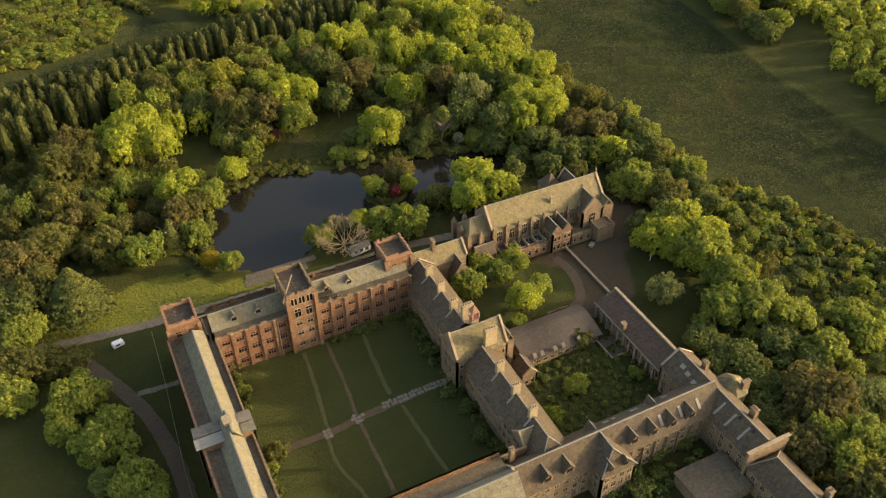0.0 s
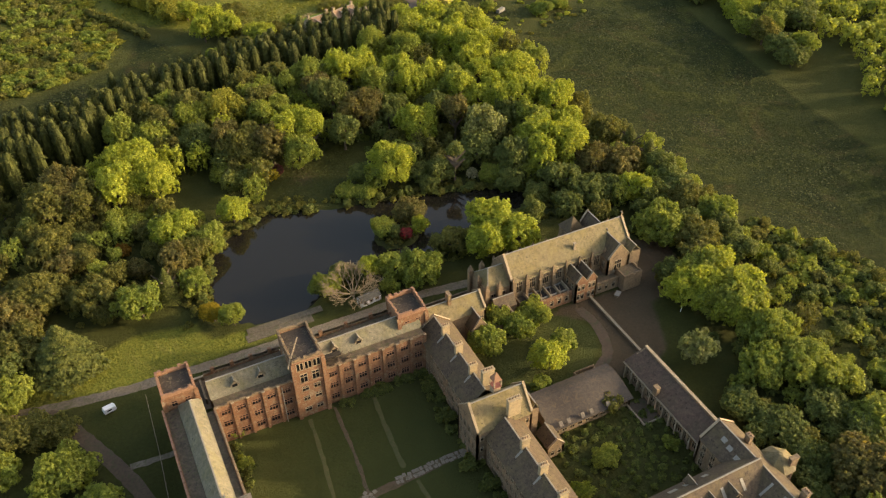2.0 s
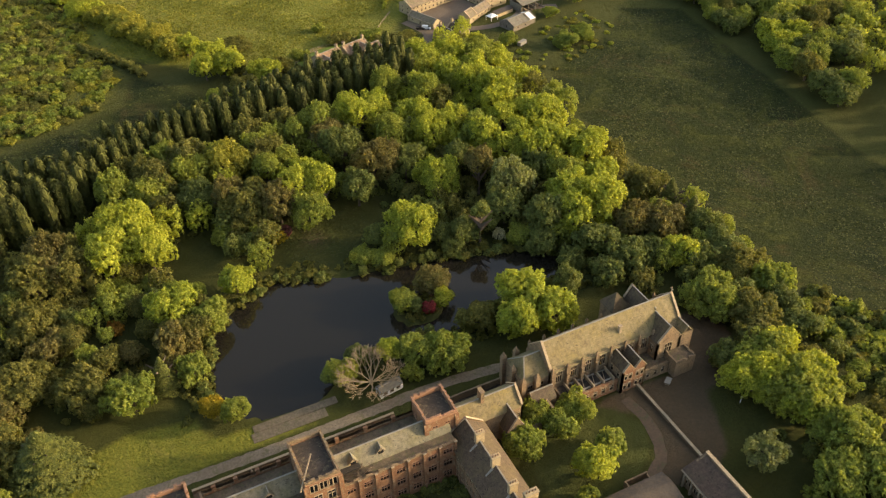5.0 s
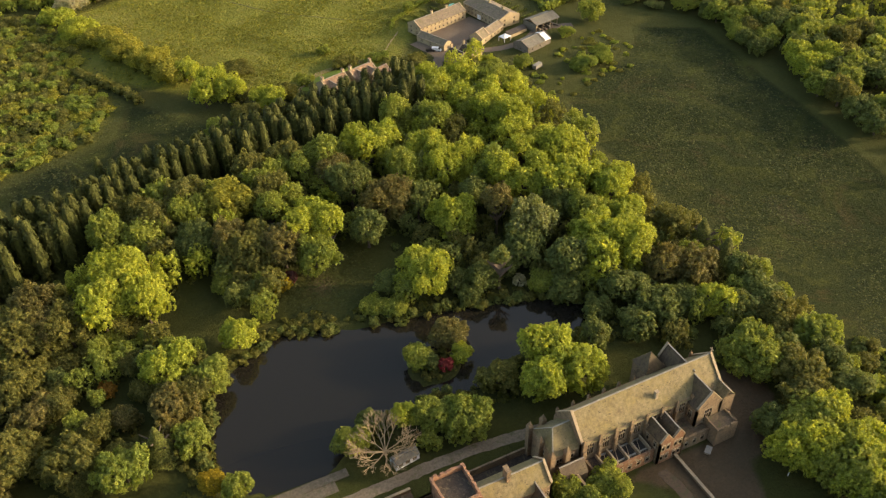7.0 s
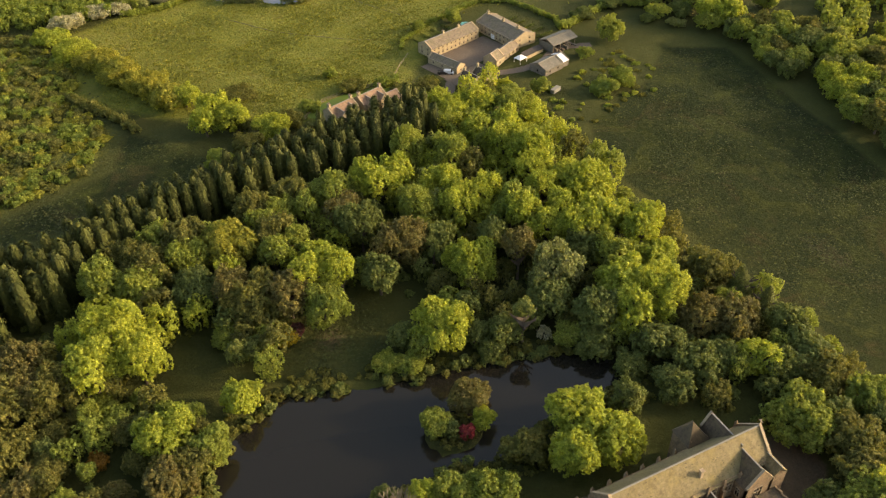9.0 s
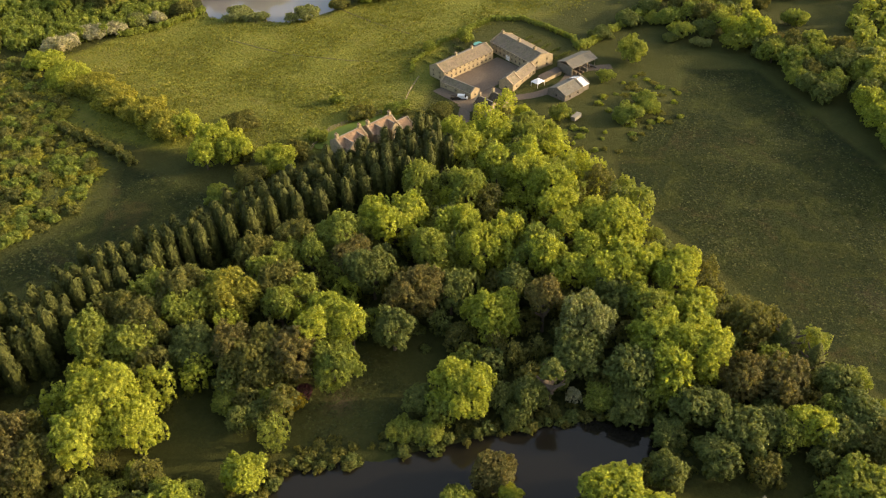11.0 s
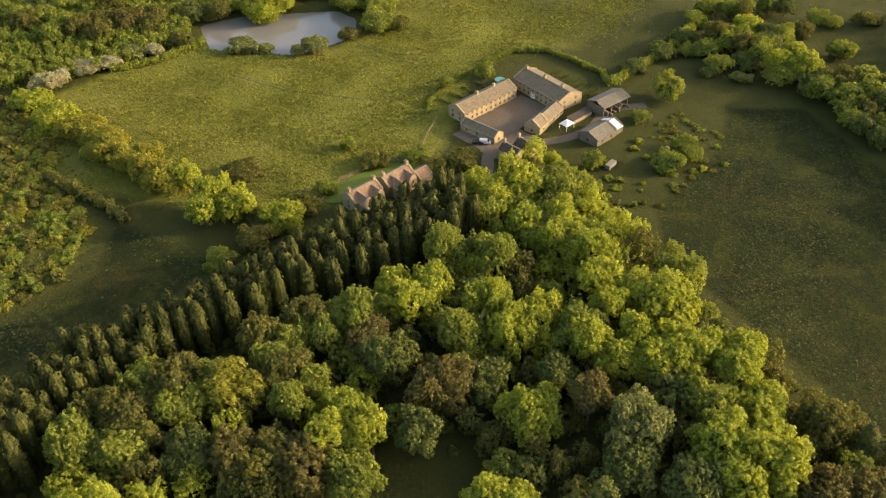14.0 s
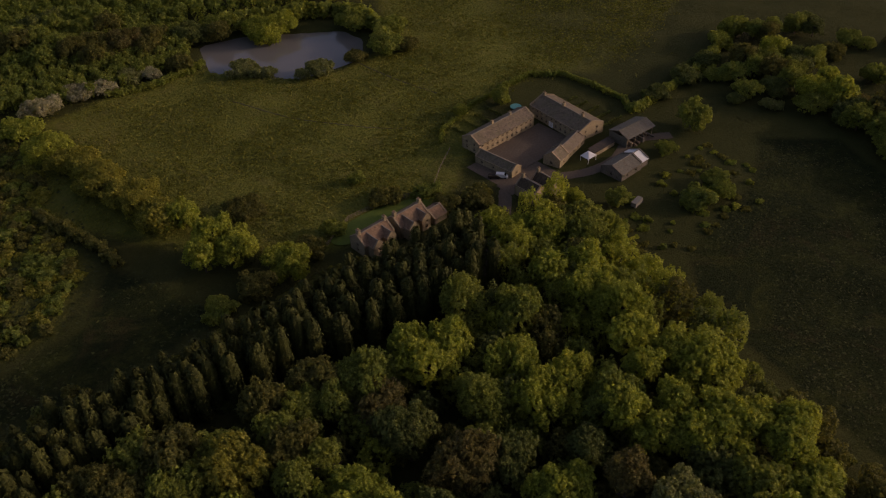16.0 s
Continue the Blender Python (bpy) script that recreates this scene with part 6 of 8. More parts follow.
def column_triangles(seed, tall=7.0):
    """A round-topped column of small clumps over a closed dark core, 1 in radius and 1 high, to be stretched by tall."""
    g = np.random.default_rng(seed)
    h = g.uniform(0.02, 1, 125) ** 0.9
    prof = lambda q: np.where(q < 0.2, 0.70 + q * 1.3, np.sqrt(np.clip(1 - ((q - 0.2) / 0.8) ** 3.9, 0, 1)) * 0.96)
    a = g.uniform(0, math.tau, 125)
    rad = prof(h) * (1 + 0.08 * np.sin(a * 3 + h * 9 + seed) + g.normal(0, 0.04, 125))
    P = np.stack([np.cos(a) * rad * 0.86, np.sin(a) * rad * 0.86, h * 0.975], 1)
    D = np.stack([np.cos(a), np.sin(a), 0.25 + 1.1 * h ** 3], 1)
    m = 9
    O = np.repeat(D, m, 0)
    e = g.normal(size=O.shape) * (0.8, 0.8, 1.0) + O * 0.9
    e /= np.linalg.norm(e, axis=1, keepdims=True)
    rc = np.repeat(g.uniform(0.16, 0.30, 125), m) * g.uniform(0.6, 1.1, len(O))
    Q = np.repeat(P, m, 0) + e * rc[:, None] * (1, 1, 1.5 / tall)
    V = leaf_mesh("crown", Q, e * 0.7 + O * 0.6 + g.normal(0, 0.2, O.shape), 0.15, seed, None)[0]
    rings = [(q, 0.80 * float(prof(np.array(q)))) for q in (0.0, 0.12, 0.3, 0.5, 0.7, 0.85, 0.93, 0.965)]
    core = []
    for (z0, r0), (z1, r1) in zip(rings, rings[1:]):
        for k in range(8):
            c0, s0, c1, s1 = (f(q * math.tau / 8) for q in (k, k + 1) for f in (math.cos, math.sin))
            core += [(c0 * r0, s0 * r0, z0), (c1 * r0, s1 * r0, z0), (c1 * r1, s1 * r1, z1), (c0 * r0, s0 * r0, z0), (c1 * r1, s1 * r1, z1), (c0 * r1, s0 * r1, z1)]
    return V, np.array(core)


LEAVES = {"lime": L_LIME, "mid": L_MID, "dark": L_DARK, "olive": L_OLIVE, "brown": L_BROWN, "yellow": L_YELLOW, "yellowolive": leaf("leaf_gold_green", (0.262, 0.262, 0.045), (0.300, 0.285, 0.048), (0.25, 0.262, 0.045)),
          "orange": L_ORANGE, "pale": L_PALE, "white": L_WHITE, "pink": L_PINK, "crimson": leaf("leaf_crimson", (0.25, 0.035, 0.038), (0.28, 0.042, 0.042), (0.20, 0.04, 0.035), 0.3), "conif": leaf("leaf_spruce", (0.078, 0.096, 0.020), (0.098, 0.114, 0.024), (0.14, 0.145, 0.032), 0.2), "cypress": L_CONIFER}
SHAPES = {}
for size, (clumps, leaves, ls, count, big) in {"large": (520, 6600, 0.053, 6, 12), "medium": (290, 3300, 0.073, 8, 10), "small": (80, 850, 0.13, 5, 7)}.items():
    for v in range(count):
        P, N = crown_points(100 + v * 7 + leaves, clumps, leaves, 0.0, big)
        V, n = leaf_mesh("crown", P, N, ls, v + leaves, None)
        core, cn = leaf_mesh("core", P[::6] * (0.84, 0.84, 0.84) + (0, 0, 0.04), N[::6], ls * 2.4, v, None)
        SHAPES[size, v] = np.concatenate([V, core])
COLUMNS = [column_triangles(300 + v) for v in range(5)]
for v in range(3):
    g = np.random.default_rng(900 + v)
    h = 1 - g.uniform(0, 1, 6400) ** 0.55
    tier = np.floor(h * 13) / 13
    rad = (1 - h) * (0.65 + 0.35 * (1 - (h - tier) * 13)) + 0.03
    a = g.uniform(0, math.tau, 6400)
    rad = rad * (1 + 0.14 * np.sin(a * 5 + tier * 40))
    P = np.stack([np.cos(a) * rad, np.sin(a) * rad, h], 1)
    N = np.stack([np.cos(a) * 0.5, np.sin(a) * 0.5, np.ones(6400)], 1) + g.normal(0, 0.35, (6400, 3))
    SHAPES["spruce", v] = leaf_mesh("crown", P, N, 0.062, v, None)[0]

for v in range(4):
    P, N = crown_points(850 + v, 34, 290, 0.0, 6)
    SHAPES["bramble", v] = leaf_mesh("bramble", P, N, 0.23, v, None)[0]
    P, N = crown_points(820 + v, 170, 1650, 0.0, 8)
    SHAPES["wood", v] = leaf_mesh("wood", P, N, 0.102, v, None)[0]
MESHES = {}


def crown_mesh(size, v, kind, sq):
    """The crown's mesh for one leaf colour; sq: its height over its radius, so that leaf clumps keep their shape."""
    key = (size, v, kind, sq)
    if key not in MESHES:
        V = (COLUMNS[v][0] if size == "column" else SHAPES[size, v]).reshape(-1, 3, 3)
        c = V.mean(1, keepdims=True)
        W = (c * (1, 1, sq) + (V - c)).reshape(-1, 3)
        if size == "column":
            W = np.concatenate([W, COLUMNS[v][1] * (1, 1, sq)])
        MESHES[key] = to_mesh("crown", W, np.arange(len(W)).reshape(-1, 3), LEAVES[kind])
    return MESHES[key]


def trunk_mesh(plain=False):
    """A tapered trunk one high; limbs grow out of its upper sides."""
    key = ("trunk", plain)
    if key not in MESHES:
        bm = bmesh.new()
        rng = random.Random(4)
        rings = []
        for k, (z, r) in enumerate(((0, 0.042), (0.08, 0.032), (0.3, 0.027), (0.4, 0.025), (0.5, 0.022), (0.6, 0.018), (0.72, 0.01))):
            rings.append([bm.verts.new((r * math.cos(i * math.tau / 7) + 0.006 * k * math.sin(k), r * math.sin(i * math.tau / 7), z)) for i in range(7)])
        sides = []
        for k, (a, b) in enumerate(zip(rings, rings[1:])):
            for i in range(7):
                f = bm.faces.new((a[i], a[(i + 1) % 7], b[(i + 1) % 7], b[i]))
                if k in (2, 3, 4) and i % 7 in (k, (k + 2) % 7, (k + 5) % 7):
                    sides.append(f)
        bm.faces.new(rings[-1])
        if not plain:
            bm.normal_update()
            for f in sides:
                n = f.normal.copy()
                for length, shrink, lift in ((0.13, 0.6, 0.10), (0.14, 0.5, 0.12)):
                    f = bmesh.ops.extrude_discrete_faces(bm, faces=[f])["faces"][0]
                    c = f.calc_center_median()
                    for v in f.verts:
                        v.co = c + (v.co - c) * shrink + n * length + Vector((0, 0, lift))
        me = bpy.data.meshes.new("trunk")
        bm.to_mesh(me)
        bm.free()
        me.materials.append(BARK)
        MESHES[key] = me
    return MESHES[key]


WORDS = {"lime": ("bright lime-green broadleaf tree in fresh spring leaf", "tree"), "mid": ("full green broadleaf tree with a lumpy crown", "tree"),
         "dark": ("dark green shaded tree in the wood", "tree"), "olive": ("olive-green tree with loose spring foliage", "tree"),
         "brown": ("bronze-leaved tree just coming into leaf", "tree"), "yellow": ("small bright yellow flowering shrub", "shrub"),
         "yellowolive": ("golden-green tree catching the low sun", "tree"), "orange": ("small orange-brown shrub in rough grass", "shrub"),
         "pale": ("green tree dotted with pale blossom", "tree"), "white": ("hawthorn covered in white blossom", "shrub"),
         "crimson": ("crimson-leaved shrub at the water's edge", "shrub"), "pink": ("small pink flowering rhododendron bush", "shrub"), "conif": ("dark tiered conifer among the broadleaf trees", "conifer")}
PLANTED = []
TREE_RNG = random.Random(11)


def tree(group, kind, x, y, r, h):
    """One tree: a tapered trunk with limbs, and a crown of leaf clumps."""
    rng = TREE_RNG
    z = gz(x, y)
    words, cat = WORDS[kind]
    if h <= 6 and cat == "tree":
        words, cat = words.replace("tree", "bush"), "bush"
    spin = rng.uniform(0, 360)
    ob = thing({"tree": "broadleaf_tree", "bush": "bush", "shrub": "shrub", "conifer": "conifer"}[cat], words, cat, (x, y, z), spin, group + " planting")
    if kind == "conif":
        size, v = "spruce", rng.randrange(3)
        foot = 0.06 * h
    else:
        size = "large" if r > 8.2 else "medium" if r > 3.6 else "small"
        v = rng.randrange({"large": 6, "medium": 8, "small": 5}[size])
        foot = h * 0.05 if h <= 6 or r > 0.6 * h else max(0.12 * h, h - 1.75 * r if size != "large" else h * 0.15)
    hc = h - foot
    sq = max(0.5, round(hc / r * 4) / 4)
    s = r * rng.uniform(0.98, 1.05)
    share("crown", crown_mesh(size, v, kind, sq), ob, Matrix.Translation((0, 0, foot)) @ pose(0, 0, 0, rng.uniform(-7, 7), rng.uniform(-7, 7)) @ Matrix.Diagonal((s * rng.uniform(0.88, 1.16), s * rng.uniform(0.88, 1.16), hc / sq, 1)))
    share("trunk", trunk_mesh(), ob, Matrix.Diagonal((min(h, 14) * rng.uniform(0.9, 1.1), min(h, 14), h * 0.95, 1)))
    PLANTED.append((x, y, r))
    return ob


def plant(group, kind, rows):
    for x, y, r, h in rows:
        tree(group, kind, x, y, r, h)


# trees that stand out, by the part of the grounds they stand in
plant("north wood", "lime", [(112.2, 334.6, 8.1, 20), (122.5, 339.4, 7.1, 19), (113.2, 345.9, 7.6, 18), (167.2, 341.8, 8.6, 20), (174.3, 351.5, 7.5, 19), (162.3, 352.8, 8.1, 18), (162.7, 389.3, 6.2, 12), (160.2, 382.3, 5.8, 13), (169.2, 382.7, 6.2, 11), (172.1, 330.7, 8.5, 20), (134.0, 325.9, 9.1, 20), (132.6, 311.0, 8.7, 20), (144.0, 313.0, 8.4, 20), (166.7, 317.1, 6.9, 20), (162.7, 308.2, 6.1, 19), (172.4, 309.2, 6.5, 18), (178.5, 301.7, 10.1, 20), (161.6, 284.1, 7.1, 20), (161.4, 294.0, 6.2, 19), (152.9, 288.9, 6.7, 18), (177.2, 272.0, 6.6, 20), (185.3, 276.3, 5.7, 19), (177.4, 281.1, 6.2, 18), (175.5, 262.9, 7.8, 15)])
plant("north wood", "lime", [(123.5, 286.2, 9.1, 17), (168.6, 282.9, 8.1, 20), (149.6, 297.7, 7.2, 20)])
plant("north wood", "mid", [(131.8, 352.3, 8.5, 20), (145.3, 341.7, 9.5, 20), (183.0, 372.0, 6.5, 12), (191.8, 376.6, 7.0, 11), (120.5, 318.9, 8.3, 20), (148.5, 304.0, 8.3, 20), (165.9, 267.8, 7.8, 17), (97.6, 337.7, 8.8, 20)])
plant("north wood", "olive", [(181.6, 382.5, 6.5, 11)])
plant("north wood", "brown", [(138.3, 281.7, 5.4, 20), (106.5, 304.4, 8.4, 20), (96.9, 329.2, 7.3, 18)])
plant("north wood", "pale", [(145.8, 269.9, 9.0, 20)])
plant("north wood", "dark", [(99.3, 318.2, 8.6, 20), (96.1, 295.2, 6.7, 15), (117.7, 301.0, 6.9, 16), (136.2, 293.8, 6.0, 16), (160.0, 276.2, 7.9, 16)])
plant("pond north bank", "lime", [(103.5, 266.3, 8.8, 17), (168.3, 247.9, 8.6, 19), (160.6, 257.1, 7.5, 18), (156.5, 245.8, 8.0, 17), (178.1, 215.3, 6.7, 12)])
plant("pond north bank", "dark", [(125.2, 256.2, 3.1, 17), (120.4, 258.2, 5.4, 10), (147.9, 250.6, 7.3, 16), (138.0, 261.9, 7.4, 14), (157.1, 232.3, 7.1, 12), (162.0, 221.7, 7.1, 11), (142.2, 244.1, 5.4, 8), (146.4, 231.6, 5.3, 8), (93.5, 271.0, 5.4, 8), (152.6, 220.0, 6.1, 8), (170.1, 221.0, 6.3, 10), (112.5, 262.6, 4.9, 8), (113.9, 255.6, 4.4, 6)])
plant("pond north bank", "brown", [(173.9, 234.5, 8.8, 14), (181.9, 229.4, 7.4, 14)])
plant("pond north bank", "olive", [(189.7, 252.0, 7.4, 14)])
plant("pond north bank", "mid", [(136.9, 249.1, 4.5, 7), (91.5, 262.0, 4.4, 5), (85.2, 265.2, 4.4, 5)])
plant("pond north bank", "white", [(131.6, 254.2, 2.5, 5)])
plant("island", "brown", [(99.9, 241.3, 6.2, 11)])
plant("island", "mid", [(87.5, 237.5, 4.6, 6.5)])
plant("island", "crimson", [(94.6, 232.0, 2.5, 4.2)])
plant("island", "lime", [(100.5, 234.2, 3.9, 7)])
plant("island", "dark", [(91.3, 235.1, 3.3, 5)])
plant("east belt", "conif", [(195.4, 242.1, 5.9, 15), (196.7, 233.5, 5.3, 13)])
plant("east belt", "dark", [(195.4, 222.5, 7.6, 14), (192.1, 211.3, 6.9, 13), (160.6, 172.3, 6.1, 9), (183.0, 210.7, 6.3, 11), (192.9, 184.5, 5.3, 10), (189.8, 175.1, 6.1, 9)])
plant("east belt", "mid", [(173.3, 194.0, 9.6, 12), (194.1, 192.3, 7.6, 12)])
plant("east belt", "olive", [(179.1, 182.6, 8.1, 12), (192.8, 203.5, 6.8, 12), (173.6, 173.9, 7.9, 12)])
plant("east belt", "lime", [(171.5, 154.9, 9.2, 15), (172.5, 167.6, 8.0, 14), (161.0, 162.1, 8.6, 14), (166.9, 147.4, 8.6, 14)])
plant("pond south bank", "lime", [(121.1, 219.7, 7.6, 15), (114.7, 211.2, 6.6, 14), (125.3, 209.9, 7.1, 14), (74.5, 218.5, 3.8, 9)])
plant("pond south bank", "olive", [(104.5, 218.9, 6.0, 9)])
plant("pond south bank", "mid", [(90.3, 210.4, 8.8, 10), (82.0, 215.8, 5.7, 9), (78.2, 209.6, 3.4, 5), (59.6, 218.7, 4.6, 7)])
plant("pond south bank", "dark", [(136.8, 220.9, 5.1, 10), (67.5, 222.5, 4.6, 6)])
plant("west wood", "lime", [(17.3, 303.7, 9.3, 20), (8.7, 293.9, 8.1, 19), (21.5, 291.4, 8.7, 18), (23.2, 266.0, 8.5, 13), (43.4, 268.7, 6.0, 10), (75.6, 300.7, 6.8, 19), (84.9, 299.2, 5.9, 18), (81.6, 308.0, 6.3, 17)])
plant("west wood", "mid", [(32.0, 256.9, 6.6, 10), (42.2, 330.0, 7.4, 18), (36.1, 340.2, 7.9, 17), (16.9, 328.9, 7.7, 18), (28.1, 323.8, 8.2, 17), (46.6, 326.7, 6.8, 18), (55.1, 333.5, 7.3, 17), (69.3, 332.4, 6.0, 18), (77.5, 337.6, 6.5, 17), (86.3, 334.4, 6.0, 18), (93.4, 340.9, 6.4, 17), (69.0, 317.1, 5.6, 18), (77.7, 319.4, 6.1, 17), (76.0, 290.3, 8.3, 14), (58.1, 289.2, 4.6, 8), (46.9, 295.8, 4.7, 7)])
plant("west wood", "brown", [(-8.1, 301.8, 9.0, 19), (-7.9, 294.4, 7.2, 17), (51.6, 307.3, 6.7, 18), (67.5, 298.0, 7.5, 17)])
plant("west wood", "olive", [(-13.6, 290.6, 7.8, 18), (-1.1, 291.5, 8.4, 17), (-5.4, 304.2, 6.3, 16), (-15.1, 301.5, 6.8, 15), (30.3, 329.8, 8.5, 19), (27.0, 336.0, 8.8, 19), (44.9, 337.5, 7.8, 19), (69.0, 342.1, 6.9, 19), (84.2, 343.8, 6.9, 19), (71.4, 325.8, 6.5, 19), (58.0, 302.4, 9.9, 17)])
plant("west wood", "yellowolive", [(57.4, 326.1, 9.5, 20)])
plant("west wood", "yellow", [(62.9, 287.2, 3.0, 5)])
plant("west wood", "pink", [(66.5, 289.5, 2.4, 5)])
plant("west wood", "dark", [(42.2, 314.1, 8.7, 16), (51.8, 286.4, 4.6, 8)])
plant("west bank", "brown", [(19.4, 249.1, 7.5, 11), (-14.0, 263.8, 6.5, 9)])
plant("west bank", "olive", [(27.2, 253.6, 5.2, 9), (-16.9, 278.0, 9.3, 11), (-6.9, 242.9, 7.7, 11), (1.3, 284.0, 4.6, 5), (-6.4, 270.0, 5.1, 7), (-19.0, 253.4, 7.7, 10), (0.5, 252.1, 5.5, 9), (-3.6, 280.6, 4.5, 7), (13.8, 262.4, 4.3, 6)])
plant("west bank", "mid", [(4.9, 234.0, 7.5, 11), (29.5, 217.4, 3.8, 8), (22.0, 237.5, 5.0, 9), (27.6, 267.9, 3.3, 5)])
plant("west bank", "conif", [(13.9, 238.4, 4.6, 13)])
plant("west bank", "yellow", [(24.4, 222.0, 4.2, 7)])
plant("west bank", "orange", [(4.8, 267.8, 3.3, 4)])
plant("west bank", "dark", [(-17.6, 294.4, 6.3, 8)])
plant("west of lane", "conif", [(-19.3, 221.7, 9.9, 16)])
plant("west of lane", "mid", [(-34.9, 212.4, 8.9, 10), (-23.3, 179.9, 8.9, 10), (-18.6, 162.6, 8.9, 10), (-14.3, 143.0, 8.4, 10), (-40.7, 188.6, 7.0, 10), (-29.1, 170.8, 5.0, 8)])
plant("west of lane", "olive", [(-37.5, 198.2, 9.9, 11), (-28.2, 197.5, 6.3, 8), (-29.6, 230.2, 9.7, 13), (-24.3, 249.9, 9.2, 12), (-23.2, 196.0, 4.5, 6)])
plant("west of lane", "dark", [(-36.7, 225.8, 8.7, 12), (-21.1, 149.4, 4.7, 7)])
plant("west of lane", "brown", [(-33.3, 244.2, 10.1, 13)])
plant("gardens", "mid", [(112.2, 177.2, 5.0, 8), (93.7, 173.0, 5.5, 9), (101.3, 179.5, 4.6, 8), (99.4, 152.5, 3.4, 5), (104.1, 173.3, 4.5, 8), (114.3, 163.9, 3.6, 7)])
plant("gardens", "lime", [(105.6, 158.8, 5.3, 10)])
plant("south east wood", "pale", [(144.9, 141.1, 5.1, 11)])
plant("south east wood", "mid", [(167.2, 165.3, 9.3, 14), (167.3, 151.1, 9.8, 15), (166.1, 136.2, 9.1, 15), (166.9, 125.4, 7.8, 13), (156.1, 128.2, 6.9, 12), (146.7, 68.6, 6.5, 13), (154.9, 72.3, 5.6, 13), (147.5, 77.6, 6.0, 12), (173.0, 101.1, 7.0, 9)])
plant("south east wood", "dark", [(145.7, 121.2, 6.0, 6), (149.4, 111.0, 7.4, 7), (164.7, 111.3, 6.9, 7), (147.6, 100.0, 8.0, 7), (166.8, 100.1, 6.9, 7), (169.9, 84.5, 7.5, 7), (141.3, 90.7, 5.0, 6)])
plant("south east wood", "brown", [(155.9, 88.5, 10.1, 13), (140.2, 78.4, 6.9, 11)])
plant("south east wood", "olive", [(146.3, 62.2, 8.2, 11), (160.8, 174.6, 4.3, 6)])
plant("south east wood", "mid", [(173.3, 116.1, 6.3, 10), (189.3, 100.6, 6.4, 9), (189.4, 109.0, 6.5, 8)])
plant("courts", "mid", [(62.9, 178.1, 3.5, 4), (17.8, 164.9, 2.5, 3), (16.9, 135.8, 2.3, 3), (102.6, 124.7, 4.1, 3), (120.1, 120.7, 2.3, 3), (91.6, 119.2, 3.2, 2), (19.3, 176.2, 2.6, 3)])
plant("courts", "olive", [(19.8, 140.0, 3.1, 4), (113.3, 138.1, 3.4, 5), (112.8, 81.7, 3.8, 4)])
plant("courts", "dark", [(73.3, 167.4, 2.9, 3), (71.2, 155.2, 2.8, 3), (71.7, 131.1, 2.7, 3), (70.0, 121.3, 2.6, 3), (70.3, 138.6, 3.2, 3), (107.6, 97.9, 5.4, 4), (116.5, 97.5, 5.5, 4), (96.9, 95.4, 4.6, 4), (97.7, 89.3, 4.5, 4)])
plant("far belt", "lime", [(330.6, 319.8, 8.3, 13), (322.6, 328.2, 7.3, 12), (319.2, 317.1, 7.8, 12)])
plant("far belt", "olive", [(348.5, 327.8, 8.4, 13), (345.3, 367.0, 8.6, 13), (309.7, 292.3, 7.5, 13), (336.0, 314.4, 7.9, 13), (328.4, 375.0, 5.8, 10), (361.6, 328.4, 7.6, 13)])
plant("far belt", "mid", [(357.5, 335.2, 7.3, 12), (346.6, 339.3, 7.8, 12), (340.6, 346.9, 8.5, 13), (338.9, 377.2, 7.5, 12), (333.3, 366.6, 8.1, 12), (318.7, 297.6, 6.5, 12), (309.6, 302.7, 7.0, 12), (317.5, 274.3, 8.1, 12), (336.6, 337.8, 7.2, 13), (332.7, 303.8, 6.9, 12), (343.5, 306.2, 7.4, 12), (332.2, 306.7, 8.7, 13), (321.8, 348.7, 6.3, 10), (334.1, 380.6, 5.0, 9), (326.4, 382.8, 5.4, 9), (320.9, 298.8, 6.8, 13), (366.9, 319.2, 6.6, 12), (372.2, 328.4, 7.1, 12)])
plant("far belt", "dark", [(348.0, 356.1, 7.4, 12), (336.3, 357.9, 7.9, 12), (308.3, 280.8, 7.0, 11), (307.2, 269.6, 7.5, 11), (327.0, 335.0, 6.3, 12), (334.3, 328.0, 6.8, 12), (336.0, 295.0, 7.6, 12), (344.2, 304.1, 8.2, 12), (314.8, 354.0, 5.5, 9), (313.7, 345.3, 5.9, 9), (330.1, 301.3, 6.0, 12), (323.3, 308.1, 6.4, 12)])
plant("farm trees", "olive", [(183.6, 386.4, 6.0, 10), (160.9, 391.2, 6.0, 9), (177.7, 358.2, 7.6, 13), (137.3, 427.1, 6.5, 4), (90.4, 444.5, 8.8, 4), (166.1, 410.4, 6.4, 5), (155.2, 412.1, 5.3, 5)])
plant("farm trees", "mid", [(181.2, 378.1, 6.0, 11), (190.4, 379.6, 6.4, 11), (184.2, 364.9, 9.7, 14), (210.0, 385.4, 4.8, 6), (189.8, 349.2, 5.7, 7), (199.0, 372.8, 5.1, 6), (234.5, 372.0, 6.5, 6), (245.6, 371.1, 5.5, 5), (248.5, 379.4, 4.5, 4), (266.8, 415.5, 7.4, 11), (245.7, 404.1, 4.7, 5), (209.3, 470.1, 4.8, 7), (190.1, 469.2, 3.7, 5), (152.8, 422.2, 4.9, 5), (133.1, 443.1, 3.1, 4), (114.6, 417.6, 4.6, 5)])
plant("farm trees", "lime", [(172.3, 375.1, 8.7, 14), (161.1, 374.9, 7.7, 14), (176.6, 343.4, 7.3, 14), (196.3, 393.0, 4.8, 6)])
plant("farm trees", "brown", [(183.3, 333.6, 5.5, 6)])
